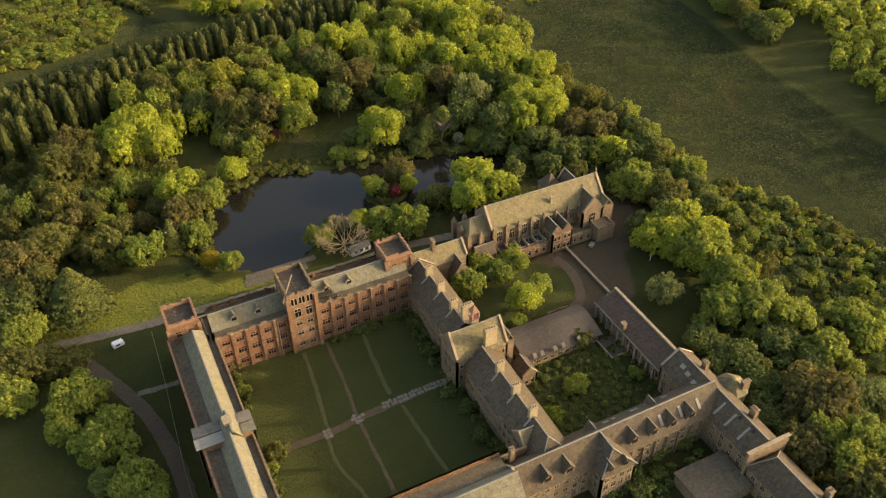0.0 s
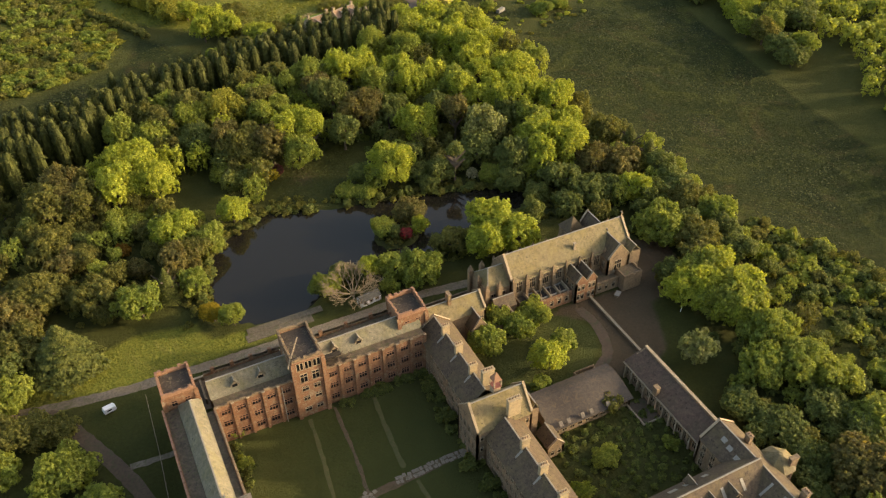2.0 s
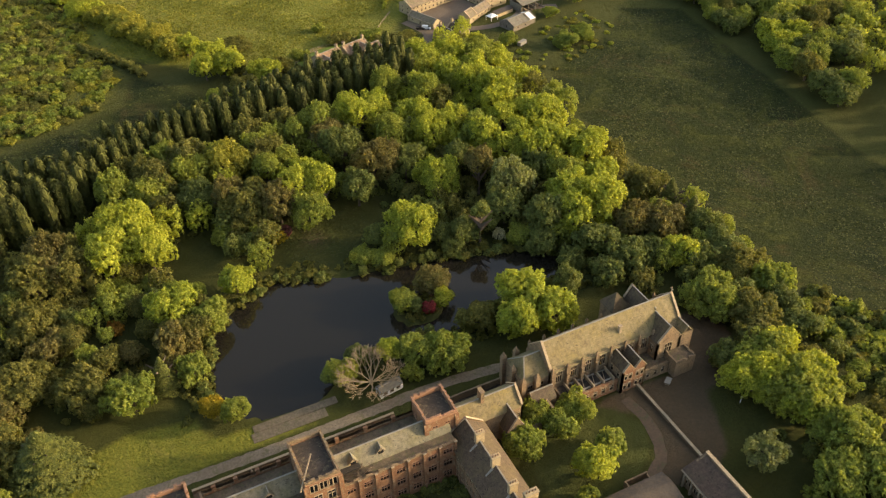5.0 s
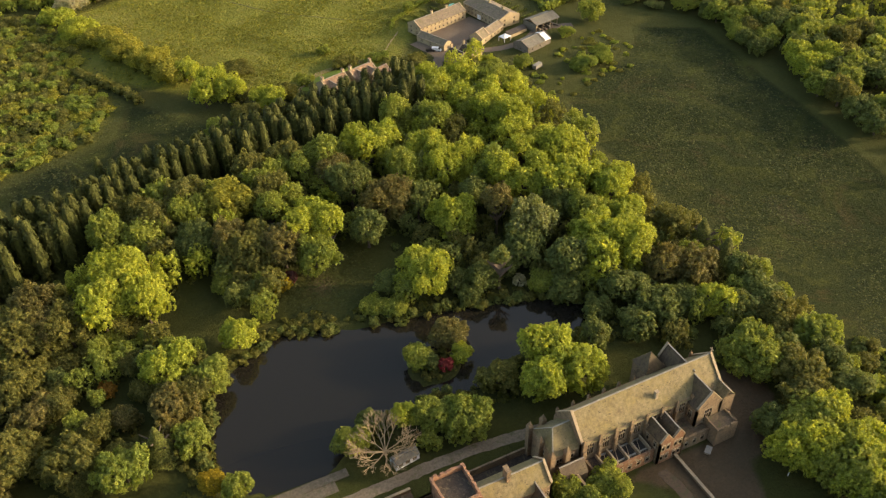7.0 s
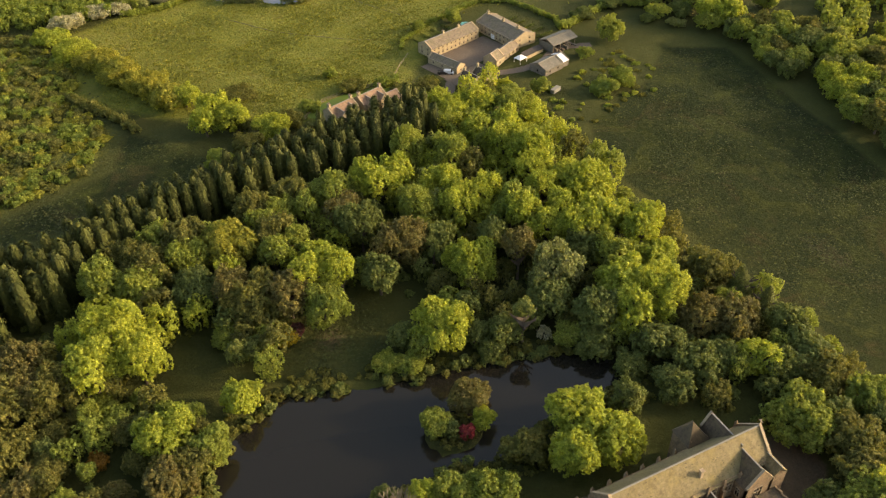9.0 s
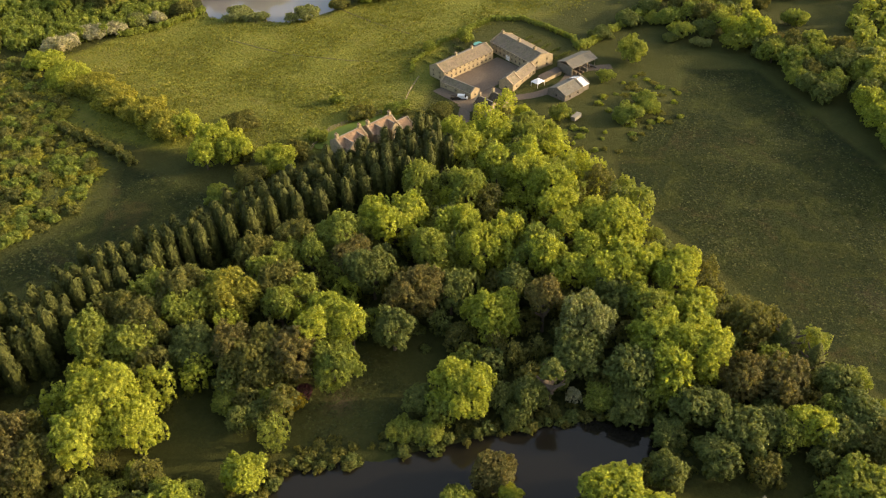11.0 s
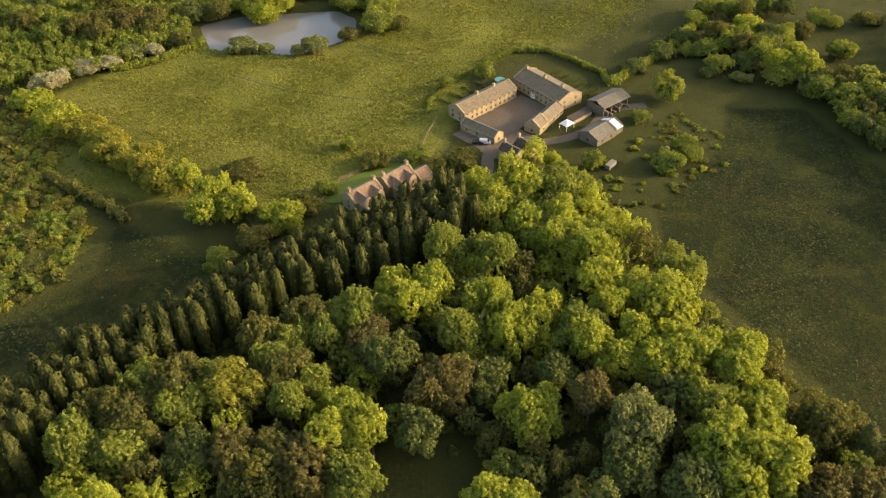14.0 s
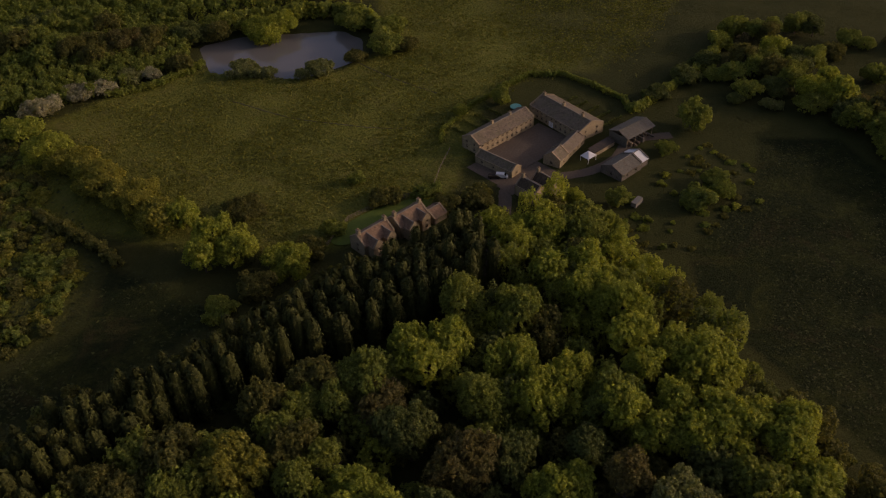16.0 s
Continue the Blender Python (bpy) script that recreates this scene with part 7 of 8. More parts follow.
plant("lime hedge", "lime", [(76.5, 428.0, 7.8, 14), (70.4, 418.9, 6.8, 13), (81.3, 418.2, 7.3, 13), (94.4, 406.3, 8.8, 9), (31.0, 519.9, 9.1, 9), (22.6, 541.9, 8.2, 8), (68.3, 447.0, 7.6, 10)])
plant("lime hedge", "yellowolive", [(62.7, 450.0, 9.8, 10), (55.6, 461.8, 6.4, 10), (59.7, 469.7, 5.5, 9), (50.8, 469.3, 5.9, 9), (47.6, 484.9, 10.1, 10), (39.3, 505.0, 10.0, 9)])
plant("lime hedge", "white", [(32.1, 558.1, 7.8, 7), (48.8, 565.4, 7.2, 6), (59.1, 566.2, 6.5, 6), (80.3, 568.7, 5.8, 5)])
plant("lime hedge", "pale", [(71.3, 569.3, 6.5, 6)])
plant("lime hedge", "olive", [(83.2, 416.8, 6.0, 8), (82.4, 400.1, 5.8, 7), (103.8, 410.9, 6.0, 6)])
plant("lime hedge", "mid", [(69.4, 395.2, 5.7, 5)])
plant("far hedge", "mid", [(308.3, 438.0, 6.9, 8), (317.2, 401.8, 6.6, 8), (318.0, 366.5, 4.7, 8), (314.8, 359.7, 5.1, 8), (344.8, 377.5, 8.0, 8), (301.0, 442.4, 4.8, 5), (379.9, 431.9, 5.2, 5), (316.5, 436.2, 5.7, 11), (325.5, 437.7, 6.1, 11), (321.3, 419.8, 5.6, 11), (328.6, 424.9, 6.0, 11), (321.2, 382.2, 6.6, 11), (325.0, 372.3, 7.1, 11), (342.6, 427.7, 6.1, 12), (323.3, 465.9, 6.6, 7), (351.7, 462.4, 4.9, 10), (344.6, 465.6, 5.2, 10), (365.1, 460.7, 5.8, 10), (376.9, 439.8, 6.1, 6), (358.8, 405.7, 7.1, 8), (302.3, 423.4, 6.0, 7), (325.3, 369.3, 6.4, 10), (339.5, 473.1, 7.6, 9)])
plant("far hedge", "dark", [(313.6, 420.0, 6.7, 7), (323.1, 388.7, 7.8, 9), (295.0, 421.7, 3.9, 4), (337.3, 434.4, 5.3, 11), (334.1, 426.4, 5.7, 11), (305.6, 454.4, 6.3, 7), (289.3, 447.9, 6.8, 6), (269.0, 441.5, 5.9, 5), (369.2, 453.7, 5.0, 9), (373.1, 460.7, 5.4, 9), (330.8, 362.4, 5.5, 9), (334.1, 370.6, 6.0, 9)])
plant("far hedge", "brown", [(332.4, 391.3, 6.7, 7)])
plant("far hedge", "olive", [(322.4, 360.3, 5.4, 9), (360.8, 434.4, 6.0, 6), (319.7, 444.7, 6.5, 12), (320.5, 428.7, 6.4, 12), (331.6, 380.6, 7.6, 12), (345.4, 457.8, 5.6, 11), (394.9, 425.6, 7.8, 6)])
plant("far hedge", "lime", [(336.4, 442.2, 7.9, 11), (328.7, 398.9, 7.9, 13), (332.6, 409.2, 6.9, 12), (321.7, 407.4, 7.4, 12)])
plant("far hedge", "pale", [(304.0, 410.6, 4.5, 4)])
plant("far pond trees", "lime", [(148.6, 587.2, 8.5, 11), (137.4, 591.4, 7.4, 10), (139.4, 579.6, 8.0, 10)])
plant("far pond trees", "pale", [(150.6, 533.0, 6.2, 7), (120.9, 554.8, 7.1, 6), (129.4, 546.2, 4.9, 5), (142.2, 533.3, 4.1, 5)])
plant("far pond trees", "mid", [(186.6, 542.7, 8.7, 9), (195.8, 557.2, 9.0, 9), (183.2, 572.9, 9.2, 9), (126.9, 600.1, 5.9, 9), (118.1, 603.7, 6.3, 9), (44.3, 616.7, 7.6, 11), (38.6, 606.0, 8.2, 11), (37.1, 632.8, 7.1, 11), (27.8, 639.3, 7.6, 11), (46.2, 640.9, 8.4, 12), (69.5, 638.8, 7.1, 11), (60.4, 632.0, 7.6, 11)])
plant("far pond trees", "dark", [(106.8, 599.7, 9.3, 10), (46.4, 652.6, 7.3, 11), (36.2, 647.0, 7.8, 11)])
plant("far pond trees", "olive", [(119.4, 594.3, 6.8, 10), (85.6, 591.6, 7.5, 11), (89.0, 603.2, 8.0, 11), (60.7, 608.8, 9.2, 11), (61.1, 594.1, 9.9, 11), (50.8, 606.4, 8.8, 12), (26.8, 628.0, 8.2, 12), (70.8, 627.5, 8.1, 12), (196.7, 538.1, 5.8, 5), (169.9, 538.7, 5.7, 5), (94.8, 572.2, 6.6, 7)])
plant("far pond trees", "brown", [(77.3, 600.3, 8.6, 12), (73.7, 601.8, 10.5, 12)])


# the belt of tall cypresses
CYP_N = [(-50, 338), (1, 356), (39, 366), (72, 370), (100, 379), (128, 384), (150, 386)]
CYP_S = [(-50, 311), (-2, 328), (8, 335), (20, 346), (46, 353), (77, 358), (110, 360), (136, 363), (150, 366)]
rng = random.Random(8)
x = -48.0
col = 0
while x < 151:
    yn = float(np.interp(x, [p[0] for p in CYP_N], [p[1] for p in CYP_N]))
    ys = float(np.interp(x, [p[0] for p in CYP_S], [p[1] for p in CYP_S]))
    y = ys + (col % 2) * 2.7
    while y < yn + 1.0:
        px, py = x + rng.uniform(-1.3, 1.3), y + rng.uniform(-1.3, 1.3)
        if rng.random() > 0.05:
            h = rng.uniform(18.0, 21.5) * (0.85 if rng.random() < 0.12 else 1.0)
            r = rng.uniform(2.3, 2.95)
            ob = thing("cypress", "tall dark columnar cypress with a sunlit tip", "conifer", (px, py, gz(px, py)), rng.uniform(0, 360), "cypress belt")
            sq = 7.0
            share("crown", crown_mesh("column", rng.randrange(5), "cypress", sq), ob, Matrix.Translation((0, 0, 0.4)) @ Matrix.Diagonal((r, r, (h - 0.4) / sq, 1)))
            share("trunk", trunk_mesh(True), ob, Matrix.Diagonal((6, 6, h * 0.9, 1)))
            PLANTED.append((px, py, r))
        y += rng.uniform(4.8, 5.6)
    x += 4.3
    col += 1


# ---------------------------------------------------------------- woods between, undergrowth and scrub


def scatter(poly, gap, seed, avoid=(), clear=0.6, tries=6000, keepout=None):
    """Places in an outline, at least gap apart and clear of the trees already planted."""
    g = random.Random(seed)
    x0, x1 = min(p[0] for p in poly), max(p[0] for p in poly)
    y0, y1 = min(p[1] for p in poly), max(p[1] for p in poly)
    cand = np.array([(g.uniform(x0, x1), g.uniform(y0, y1)) for _ in range(tries)])
    ok = edge_distance(poly, cand[:, 0], cand[:, 1]) > 0
    ok &= edge_distance(POND, cand[:, 0], cand[:, 1]) < -1.0
    ok &= edge_distance(POND_FAR, cand[:, 0], cand[:, 1]) < -1.0
    for cx, cy, cr in avoid:
        ok &= np.hypot(cand[:, 0] - cx, cand[:, 1] - cy) > cr
    if clear > 0 and PLANTED:
        T = np.array(PLANTED)
        ok &= (np.hypot(cand[:, :1] - T[:, 0], cand[:, 1:] - T[:, 1]) > T[:, 2] * clear + gap * 0.2).all(1)
    out = []
    for p in cand[ok]:
        if all((p[0] - q[0]) ** 2 + (p[1] - q[1]) ** 2 > gap * gap for q in out):
            out.append((float(p[0]), float(p[1])))
    return out


def thicket(name, places, size, kind, rr, hh, label, category, seed):
    """Uncountable growth: many clumps joined in one mesh."""
    g = random.Random(seed)
    out = []
    for x, y in places:
        r, h = g.uniform(*rr), g.uniform(*hh)
        V = SHAPES[size, g.randrange(4)].reshape(-1, 3, 3)
        c = V.mean(1, keepdims=True)
        a = g.uniform(0, math.tau)
        M = np.array([[math.cos(a), -math.sin(a), 0], [math.sin(a), math.cos(a), 0], [0, 0, 1]])
        W = (c * (1, 1, h / r) + (V - c)) @ M.T * r + (x, y, gz(x, y) - 0.1)
        out.append(W.reshape(-1, 3))
    if not out:
        return
    W = np.concatenate(out)
    ob = new(name, to_mesh(name, W, np.arange(len(W)).reshape(-1, 3), LEAVES[kind]))
    return tagged(ob, label, category, kind="stuff")


CLEARINGS = [(84, 283, 21), (98, 278, 13), (70, 276, 12), (36, 292, 12), (40, 276, 11), (12, 262, 9), (158, 200, 8), (160, 188, 12)]
WOOD_N = [(-50, 280), (-30, 292), (0, 310), (20, 328), (46, 338), (77, 344), (110, 346), (136, 350), (152, 362), (172, 392), (188, 392), (192, 345), (195, 320), (196, 300), (196, 278), (200, 257),
          (204, 236), (205, 213), (199, 190), (188, 180), (175, 205), (160, 212), (156, 235), (140, 252), (111, 260), (92, 265), (70, 268), (52, 275), (40, 268), (28, 262), (10, 270), (-30, 268)]
WOOD_SE = [(176, 180), (198, 186), (196, 150), (190, 125), (188, 100), (180, 60), (150, 20), (142, 40), (140, 60), (140, 95), (142, 112), (150, 130), (165, 150)]
fill = random.Random(51)
for poly, gap, seed, kinds in ((WOOD_N, 7.4, 61, ("mid", "dark", "lime", "mid", "lime", "olive")), (WOOD_SE, 8.0, 62, ("dark", "mid", "olive"))):
    spots = scatter(poly, gap, seed, CLEARINGS, 0.55)
    tall = (11, 17) if poly is WOOD_N else (4, 7)
    if poly is WOOD_N:
        low = [p for p in spots if p[1] < 305]
        spots = [p for p in spots if p[1] >= 305]
        for k, kind in enumerate(("dark", "olive", "mid", "olive")):
            thicket("woodland", low[k::4], "wood", kind, (3.4, 5.6), (7, 12), "shaded spring woodland above the pond bank", "wood", 160 + k)
            PLANTED.extend((x, y, 4.0) for x, y in low[k::4])
    for k, kind in enumerate(kinds):
        thicket("woodland", spots[k::len(kinds)], "wood", kind, (4.0, 6.6) if poly is WOOD_N else (2.6, 4.4), tall, "mixed spring woodland filling in between larger trees", "wood", seed + k)
        PLANTED.extend((x, y, 4.5) for x, y in spots[k::len(kinds)])
WEST_BANK = [(-60, 229), (-30, 230), (0, 236), (16, 238), (26, 256), (34, 266), (20, 300), (-10, 318), (-50, 300)]
for x, y in scatter(WEST_BANK, 9.5, 63, CLEARINGS, 0.6):
    tree("west bank", fill.choice(("olive", "mid", "dark", "brown", "olive", "olive")), x, y, fill.uniform(2.4, 4.6), fill.uniform(4, 9))
EAST_SCRUB = [(196, 180), (212, 190), (226, 160), (232, 120), (228, 60), (185, 60), (192, 110), (197, 150)]
es = scatter(EAST_SCRUB, 3.3, 65, (), 0.3, 6000)
thicket("scrub", es[::3], "bramble", "mid", (2.0, 3.6), (0.9, 2.2), "dense green bramble scrub beyond the wood", "scrub", 66)
thicket("scrub", es[1::3], "bramble", "dark", (1.9, 3.4), (0.9, 2.2), "dense dark bramble scrub beyond the wood", "scrub", 67)
thicket("scrub", es[2::3], "bramble", "olive", (1.8, 3.2), (0.8, 2.0), "olive bramble scrub beyond the wood", "scrub", 68)
for x, y in scatter(EAST_SCRUB, 8.5, 64, (), 0.5):
    tree("east scrub", fill.choice(("dark", "mid", "mid", "olive")), x, y, fill.uniform(1.8, 3.6), fill.uniform(2.5, 5.5))


# a thin clump shape for undergrowth
for v in range(4):
    P, N = crown_points(770 + v, 100, 1000, 0.0, 7)
    SHAPES["scrub", v] = leaf_mesh("scrub", P, N, 0.125, v, None)[0]
for v in range(4):
    P, N = crown_points(700 + v, 18, 170, 0.0, 5)
    SHAPES["tuft", v] = leaf_mesh("tuft", P, N, 0.30, v, None)[0]
    P, N = crown_points(740 + v, 42, 330, 0.0, 7)
    SHAPES["far", v] = leaf_mesh("far", P, N, 0.21, v, None)[0]
WHOLE = [(-60, 230), (0, 237), (16, 240), (26, 258), (60, 275), (150, 255), (158, 205), (172, 190), (150, 130), (140, 100), (140, 20), (182, 30), (205, 190), (206, 236), (197, 300), (195, 330), (190, 390), (150, 392), (90, 375), (-50, 335)]
under = scatter(WHOLE, 5.4, 71, CLEARINGS, 0.0, 9000)
thicket("undergrowth", under[::2], "tuft", "dark", (1.4, 2.8), (1.0, 2.6), "dark bramble and fern undergrowth beneath the trees", "undergrowth", 1)
thicket("undergrowth", under[1::2], "tuft", "olive", (1.2, 2.4), (0.8, 2.2), "olive bramble and young growth beneath the trees", "undergrowth", 2)
BANK = [(x, y) for x, y in scatter([(10, 215), (20, 262), (50, 280), (100, 268), (150, 252), (162, 230), (140, 218), (120, 218), (100, 214), (60, 212), (30, 212)], 3.0, 72, (), 0.0, 5000)
        if -7 < float(edge_distance(POND, np.array([x]), np.array([y]))[0])]
thicket("bank_growth", [p for p in BANK if p[1] > 222 or p[0] > 60], "tuft", "olive", (1.0, 2.4), (0.5, 1.6), "sedge and low bushes along the pond bank", "undergrowth", 3)
fr = random.Random(73)
fringe = []
for (ax, ay), (bx, by) in zip(POND, POND[1:] + POND[:1]):
    n = max(1, int(math.hypot(bx - ax, by - ay) / 1.5))
    for i in range(n):
        x, y = ax + (bx - ax) * (i + fr.random()) / n, ay + (by - ay) * (i + fr.random()) / n
        if y > 226 or x > 62:
            if math.sin(x * 0.31) + math.sin(y * 0.43 + x * 0.11) + fr.gauss(0, 0.5) > (0.4 if 56 < x < 100 and y > 255 else -0.5):
                fringe.append((x + fr.gauss(0, 0.8), y + fr.gauss(0, 0.8)))
thicket("bank_growth", fringe[::2], "bramble", "dark", (1.0, 3.0), (0.8, 4.0), "dark bushes hanging over the water's edge", "undergrowth", 101)
thicket("bank_growth", fringe[1::2], "bramble", "olive", (0.8, 2.4), (0.6, 2.8), "olive sedge and bushes at the water's edge", "undergrowth", 102)
thicket("island_growth", [(92 + 6.5 * math.cos(i * 2.4) * (i / 22) ** 0.5, 235.5 + 6 * math.sin(i * 2.4) * (i / 22) ** 0.5) for i in range(22)], "tuft", "olive", (1.0, 1.9), (1.0, 2.2), "low bushes crowding the island", "undergrowth", 4)
NW_SCRUB = [(-60, 405), (-10, 402), (20, 412), (34, 440), (24, 470), (28, 510), (10, 560), (-80, 560)]
sc = scatter(NW_SCRUB, 3.3, 73, ((14, 428, 7), (-20, 480, 8), (12, 452, 4), (-30, 440, 6), (4, 500, 5)), 0.3, 9000)
thicket("scrub", sc[::3], "bramble", "mid", (2.2, 4.4), (1.4, 3.6), "green-gold willow scrub on rough ground", "scrub", 5)
thicket("scrub", sc[1::3], "bramble", "olive", (2.0, 4.4), (1.4, 3.4), "olive willow scrub on rough ground", "scrub", 6)
thicket("scrub", sc[2::3], "bramble", "yellowolive", (1.8, 3.8), (0.9, 2.4), "low golden sallow scrub on rough ground", "scrub", 7)
PLANTATION = [(-60, 570), (20, 566), (60, 562), (96, 575), (104, 600), (110, 640), (60, 700), (-60, 700)]
pl = scatter(PLANTATION, 4.3, 74, (), 0.5, 7000)
thicket("young_plantation", pl[::3], "far", "mid", (2.7, 3.7), (7, 8.6), "dense young green plantation beside the far pond", "wood", 88)
thicket("young_plantation", pl[1::3] + pl[2::3], "far", "mid", (2.7, 3.6), (6.8, 8.4), "dense young plantation beside the far pond", "wood", 8)
FAR_BACK = [(60, 640), (150, 612), (200, 610), (280, 660), (200, 760), (40, 760)]
thicket("far_wood", scatter(FAR_BACK, 7.5, 75, (), 0.5), "far", "mid", (3.5, 5.0), (8, 12), "green wood behind the far pond", "wood", 9)
FAR_EAST = [(312, 230), (334, 260), (342, 330), (362, 372), (420, 420), (470, 420), (470, 200), (330, 140), (300, 150)]
thicket("far_wood", scatter(FAR_EAST, 9.5, 76, (), 0.6), "far", "mid", (4.0, 6.5), (7, 12), "mixed wood beyond the east field", "wood", 10)
FARM_ROUGH = [(213, 389), (242, 396), (264, 402), (268, 379), (253, 360), (229, 358), (210, 350), (199, 343), (197, 352), (203, 372)]
fs = scatter(FARM_ROUGH, 3.6, 77, ((226, 384, 6), (240, 371, 5)), 0.3)
thicket("farm_scrub", fs[2::9], "bramble", "lime", (0.9, 2.0), (0.6, 1.7), "bright green bushes below the farm", "scrub", 92)
thicket("farm_scrub", fs[::5], "bramble", "mid", (1.0, 2.6), (0.5, 1.7), "green bushes and brambles below the farm", "scrub", 11)
thicket("farm_scrub", fs[1::5], "tuft", "olive", (1.2, 2.6), (0.3, 0.9), "olive brambles below the farm", "scrub", 91)


g = random.Random(95)
belt = []
for i in range(110):
    x = g.uniform(-48, 118)
    belt.append((x, float(np.interp(x, [p[0] for p in CYP_N], [p[1] for p in CYP_N])) + 5.5 + abs(g.gauss(0, 6))))
thicket("belt_scrub", belt[::2], "bramble", "olive", (1.4, 3.4), (1.4, 4.5), "soft olive bushes behind the cypress belt", "scrub", 96)
thicket("belt_scrub", belt[1::2], "bramble", "dark", (1.2, 3.0), (1.0, 3.6), "dark green bushes behind the cypress belt", "scrub", 97)

def hedge(pts, h, w, kind, label, seed, gap=1.5):
    g = random.Random(seed)
    places = []
    for (ax, ay), (bx, by) in zip(pts, pts[1:]):
        n = max(1, int(math.hypot(bx - ax, by - ay) / gap))
        places += [(ax + (bx - ax) * i / n + g.uniform(-0.3, 0.3), ay + (by - ay) * i / n + g.uniform(-0.3, 0.3)) for i in range(n)]
    ob = thicket("hedge", places, "tuft", kind, (w * 0.45, w * 0.65), (h * 0.85, h * 1.1), label, "hedge", seed)
    ob["kind"] = ""
    return ob


hedge([(173, 453), (178, 462), (188, 467), (198, 474), (212, 478)], 2.2, 2.2, "mid", "clipped green garden hedge", 21)
hedge([(214, 480), (232, 485), (246, 478), (252, 462), (256, 446), (252, 436)], 2.6, 3.0, "mid", "overgrown garden hedge behind the farm", 22)
for k in range(4):
    u, v = 3 + k * 7.0, 10.0
    a = radians(FARM_TURN)
    p = [(FARM[0] + u * math.cos(a) - w * math.sin(a), FARM[1] + u * math.sin(a) + w * math.cos(a)) for w in (v, v + 13)]
    hedge(p, 1.4, 1.1, "dark", "low hedge between back gardens", 30 + k, 1.0)
for k in range(5):
    u0, v = 46.5, -22 + k * 6.0
    a = radians(FARM_TURN)
    p = [(FARM[0] + w * math.cos(a) - v * math.sin(a), FARM[1] + w * math.sin(a) + v * math.cos(a)) for w in (u0 + 1, u0 + 12)]
    hedge(p, 1.4, 1.1, "dark", "low hedge between back gardens", 40 + k, 1.0)
hedge([(254, 436), (269, 441), (289, 448), (305, 454), (323, 466), (340, 474)], 4.0, 5.0, "mid", "tall field hedge running uphill", 23, 2.6)
hedge([(60, 560), (80, 560), (98, 566), (106, 572)], 3.4, 4.0, "mid", "field hedge beside the plantation", 24, 2.0)
hedge([(188, 545), (192, 560), (190, 582), (178, 594), (158, 600), (138, 606), (118, 604)], 8.5, 8.0, "mid", "willow fringe round the far pond", 25, 2.5)
hedge([(112, 552), (122, 547), (130, 542)], 4.5, 3.2, "pale", "pale reed and willow fringe at the far pond", 26, 1.4)
hedge([(44, 436), (40, 448), (32, 462), (22, 480)], 4.0, 5.0, "olive", "low willow growth below the golden hedge", 27, 2.4)
hedge([(50, 378), (80, 388), (106, 396), (118, 397)], 3.6, 5.0, "olive", "bushes along the back of the cypress belt", 28, 2.6)

GOLD = [(62.7, 450.0), (55.4, 466.9), (47.6, 484.9), (39.3, 505.0)]
golden = []
for (ax, ay), (bx, by) in zip(GOLD, GOLD[1:]):
    n = max(1, int(math.hypot(bx - ax, by - ay) / 1.5))
    golden += [(ax + (bx - ax) * i / n + fill.uniform(-1.5, 1.5), ay + (by - ay) * i / n + fill.uniform(-1.5, 1.5)) for i in range(n)]
thicket("golden_hedgerow", golden, "scrub", "yellowolive", (3.6, 5.6), (6.5, 9.0), "tall golden-green willow hedgerow in low sun", "hedge", 29)

# dead tree by the pond
dt = thing("dead_tree", "bare bleached dead tree spreading over the bank", "tree", (67.0, 213.4, 0))
bm = bmesh.new()
rng = random.Random(99)


def limb(p, d, length, r, depth):
    q = p + d * length
    m = Matrix.Translation((p + q) / 2) @ d.to_track_quat("Z", "Y").to_matrix().to_4x4()
    bmesh.ops.create_cone(bm, cap_ends=False, segments=4, radius1=r, radius2=r * 0.66, depth=length * 1.06, matrix=m)
    if depth:
        for i in range(3):
            e = (d + Vector((rng.uniform(-0.6, 0.6), rng.uniform(-0.6, 0.6), rng.uniform(-0.2, 0.5)))).normalized()
            limb(q, e, length * rng.uniform(0.66, 0.88), max(0.06, r * 0.62), depth - 1)


for i in range(11):
    a = i / 11 * math.tau + rng.uniform(-0.2, 0.2)
    limb(Vector((0, 0, 0.6)), Vector((math.cos(a), math.sin(a), rng.uniform(0.25, 1.1))).normalized(), 3.3, 0.24, 4)
part("bare_crown", bm, DEADWOOD, dt)
bm = bmesh.new()
bmesh.ops.create_cone(bm, cap_ends=True, segments=8, radius1=0.6, radius2=0.45, depth=1.4, matrix=pose(0, 0, 0.4))
part("trunk", bm, DEADWOOD, dt)

# ivy and growth on the walls and in the courts
walls = []
g = random.Random(5)
for i in range(40):
    walls.append((g.uniform(70.5, 73.8), g.uniform(108, 172)))
for i in range(24):
    walls.append((g.uniform(15.6, 18.5), g.uniform(110, 172)))
for i in range(26):
    walls.append((g.uniform(48, 74), g.uniform(171.5, 174)))
thicket("court_growth", walls, "tuft", "dark", (0.9, 2.0), (0.6, 2.2), "brambles growing against the courtyard walls", "undergrowth", 13)
back = scatter(BACK_COURT, 2.6, 79, (), 0.0, 2500)
thicket("court_growth", back, "tuft", "dark", (0.8, 1.7), (0.4, 1.4), "rank weeds filling the back court", "undergrowth", 14)
south = scatter([(90, 91), (119, 91), (119, 88), (104, 87), (101, 74), (60, 60), (60, 88), (85, 87)], 2.6, 80, (), 0.0, 3000)
thicket("court_growth", south, "tuft", "dark", (1.2, 2.4), (1.0, 3.0), "dense bramble below the south range", "undergrowth", 15)

# rough grass of the fields: low tussocks, far too many to count


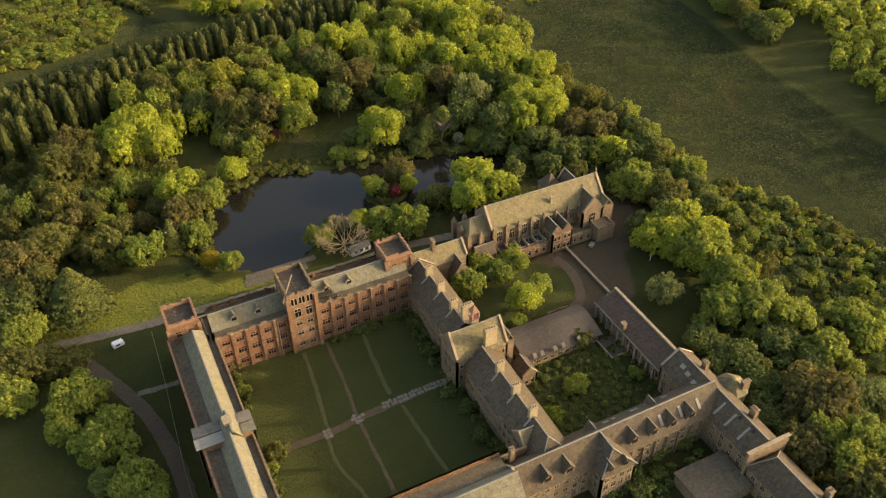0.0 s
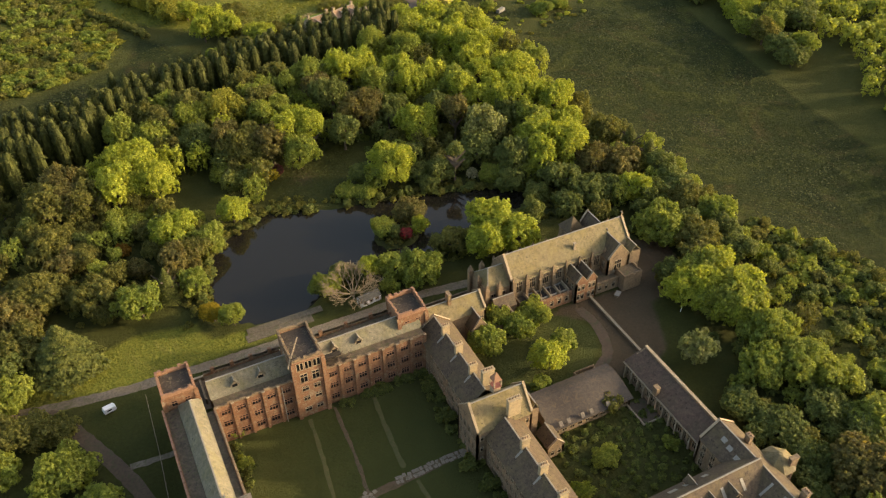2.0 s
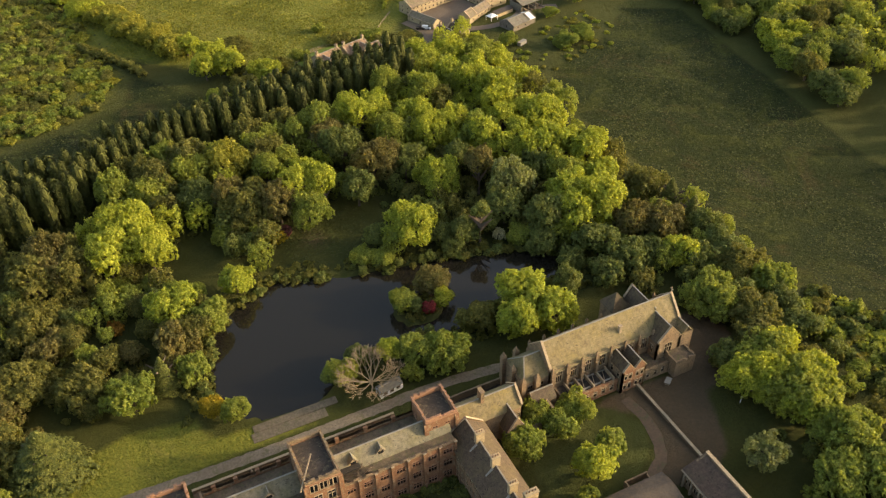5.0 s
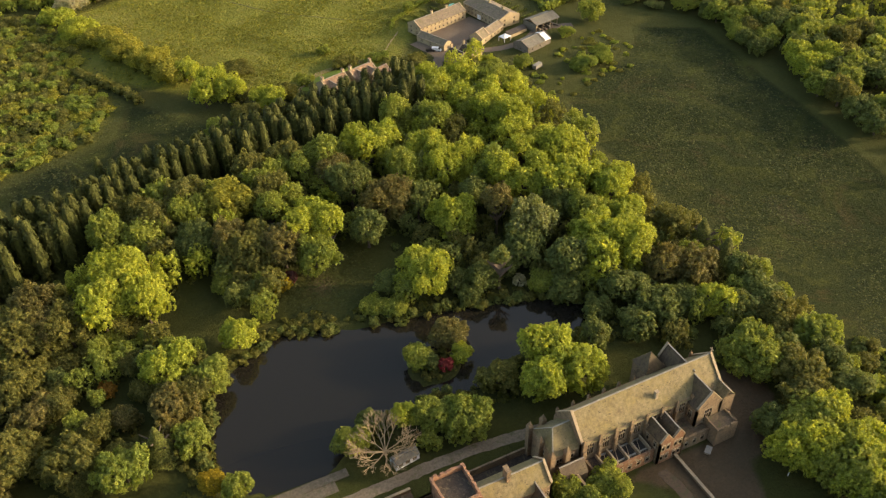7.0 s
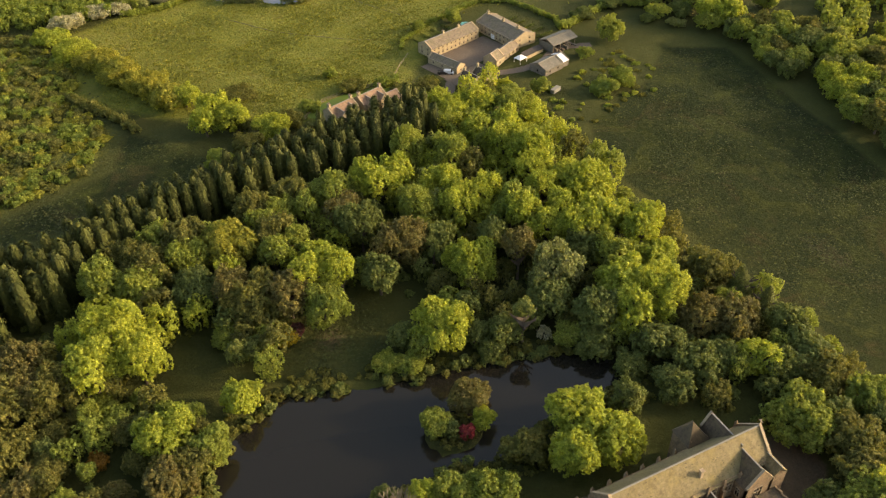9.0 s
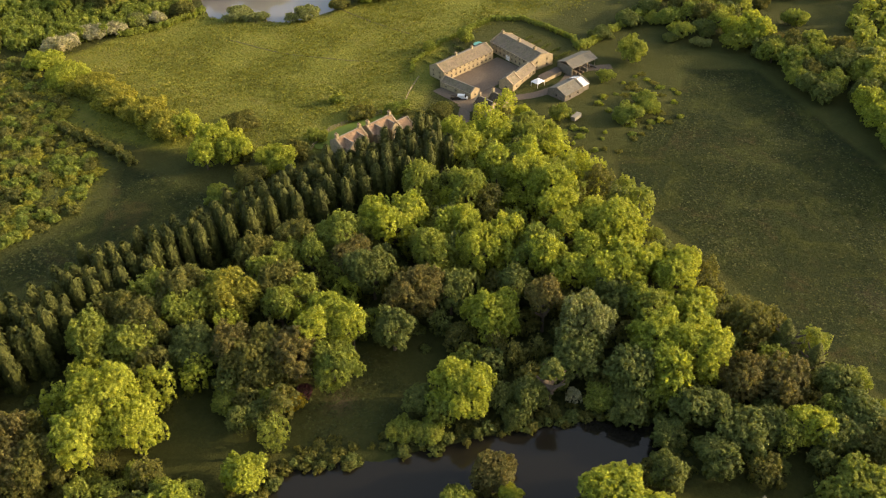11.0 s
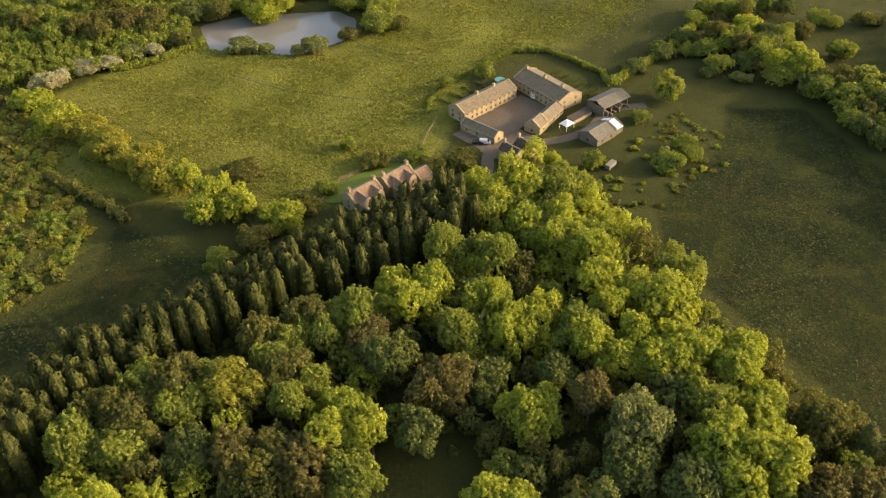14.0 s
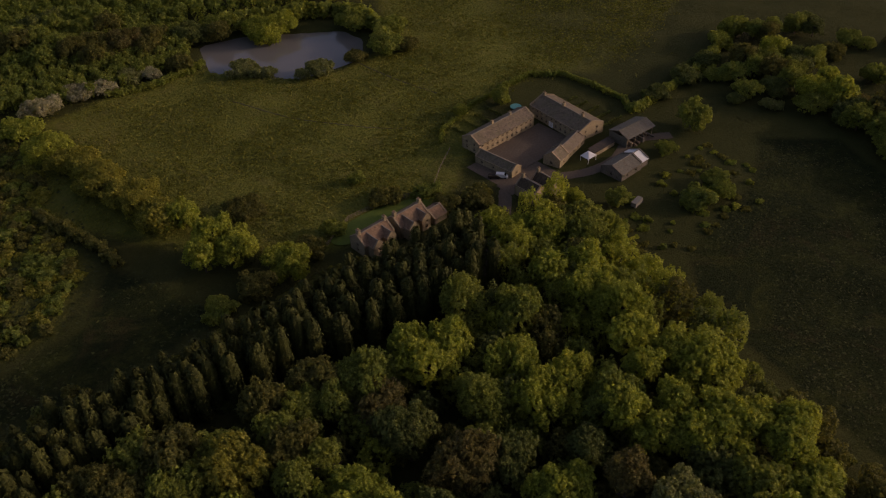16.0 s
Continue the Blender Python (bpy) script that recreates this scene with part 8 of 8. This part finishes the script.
def tussocks(poly, count, size, kind, label, seed):
    g = np.random.default_rng(seed)
    xy = np.stack([g.uniform(min(p[0] for p in poly), max(p[0] for p in poly), count), g.uniform(min(p[1] for p in poly), max(p[1] for p in poly), count)], 1)
    d = edge_distance(poly, xy[:, 0], xy[:, 1])
    keep = (d + g.normal(0, 5, count) > 4) & (np.hypot(xy[:, 0] - 210, xy[:, 1] - 432) > 44) & (np.hypot(xy[:, 0] - 135, xy[:, 1] - 408) > 22)
    wave = np.sin(xy[:, 0] * 0.11 + np.sin(xy[:, 1] * 0.07) * 2) + np.sin(xy[:, 1] * 0.13 - xy[:, 0] * 0.05)
    xy = xy[keep & (wave + g.normal(0, 0.8, count) > -0.6)]
    m = 3
    c = np.repeat(np.c_[xy, ground_z(xy[:, 0], xy[:, 1])], m, 0) + g.normal(0, 1, (len(xy) * m, 3)) * (size * 0.8, size * 0.8, 0) + (0, 0, size * 0.12)
    n = g.normal(0, 0.75, c.shape) + (0, 0, 0.85)
    V, k = leaf_mesh("grass", c, n, size, seed, None)
    ob = new("meadow_grass", to_mesh("meadow_grass", V, np.arange(len(V)).reshape(-1, 3), LEAVES[kind]))
    return tagged(ob, label, "grass", kind="stuff")


LEAVES["grass"] = leaf("meadow_grass", (0.145, 0.158, 0.02), (0.165, 0.178, 0.022), (0.205, 0.19, 0.03), 0.25)
tussocks(MEADOW, 110000, 0.62, "grass", "lush rough meadow grass in evening sun", 1)


def turf(poly, count, size, kind, label, seed, edge=0.0):
    """Short uneven grass lying close to the ground."""
    g = np.random.default_rng(seed)
    xy = np.stack([g.uniform(min(p[0] for p in poly), max(p[0] for p in poly), count), g.uniform(min(p[1] for p in poly), max(p[1] for p in poly), count)], 1)
    xy = xy[edge_distance(poly, xy[:, 0], xy[:, 1]) + g.normal(0, 3, count) > edge + 3]
    wave = np.sin(xy[:, 0] * 0.09 + 2 * np.sin(xy[:, 1] * 0.05)) + np.sin(xy[:, 1] * 0.11 - xy[:, 0] * 0.06 + 1)
    xy = xy[wave + g.normal(0, 0.9, len(xy)) > 0]
    c = np.c_[xy, ground_z(xy[:, 0], xy[:, 1]) + size * 0.1]
    n = g.normal(0, 0.28, c.shape) + (0, 0, 1)
    V, k = leaf_mesh("grass", c, n, size, seed, None)
    ob = new("rough_grass", to_mesh("rough_grass", V, np.arange(len(V)).reshape(-1, 3), LEAVES[kind]))
    return tagged(ob, label, "grass", kind="stuff")


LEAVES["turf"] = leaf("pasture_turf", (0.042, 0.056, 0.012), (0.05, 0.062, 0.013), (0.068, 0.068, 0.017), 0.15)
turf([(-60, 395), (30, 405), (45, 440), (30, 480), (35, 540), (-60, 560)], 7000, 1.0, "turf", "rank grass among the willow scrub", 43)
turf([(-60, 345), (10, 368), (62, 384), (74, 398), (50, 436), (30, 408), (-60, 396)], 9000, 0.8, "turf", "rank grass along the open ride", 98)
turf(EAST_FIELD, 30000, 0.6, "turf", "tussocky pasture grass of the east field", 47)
turf([(60, 268), (98, 268), (98, 300), (66, 304)], 2200, 0.7, "turf", "long grass of the woodland clearing", 44)
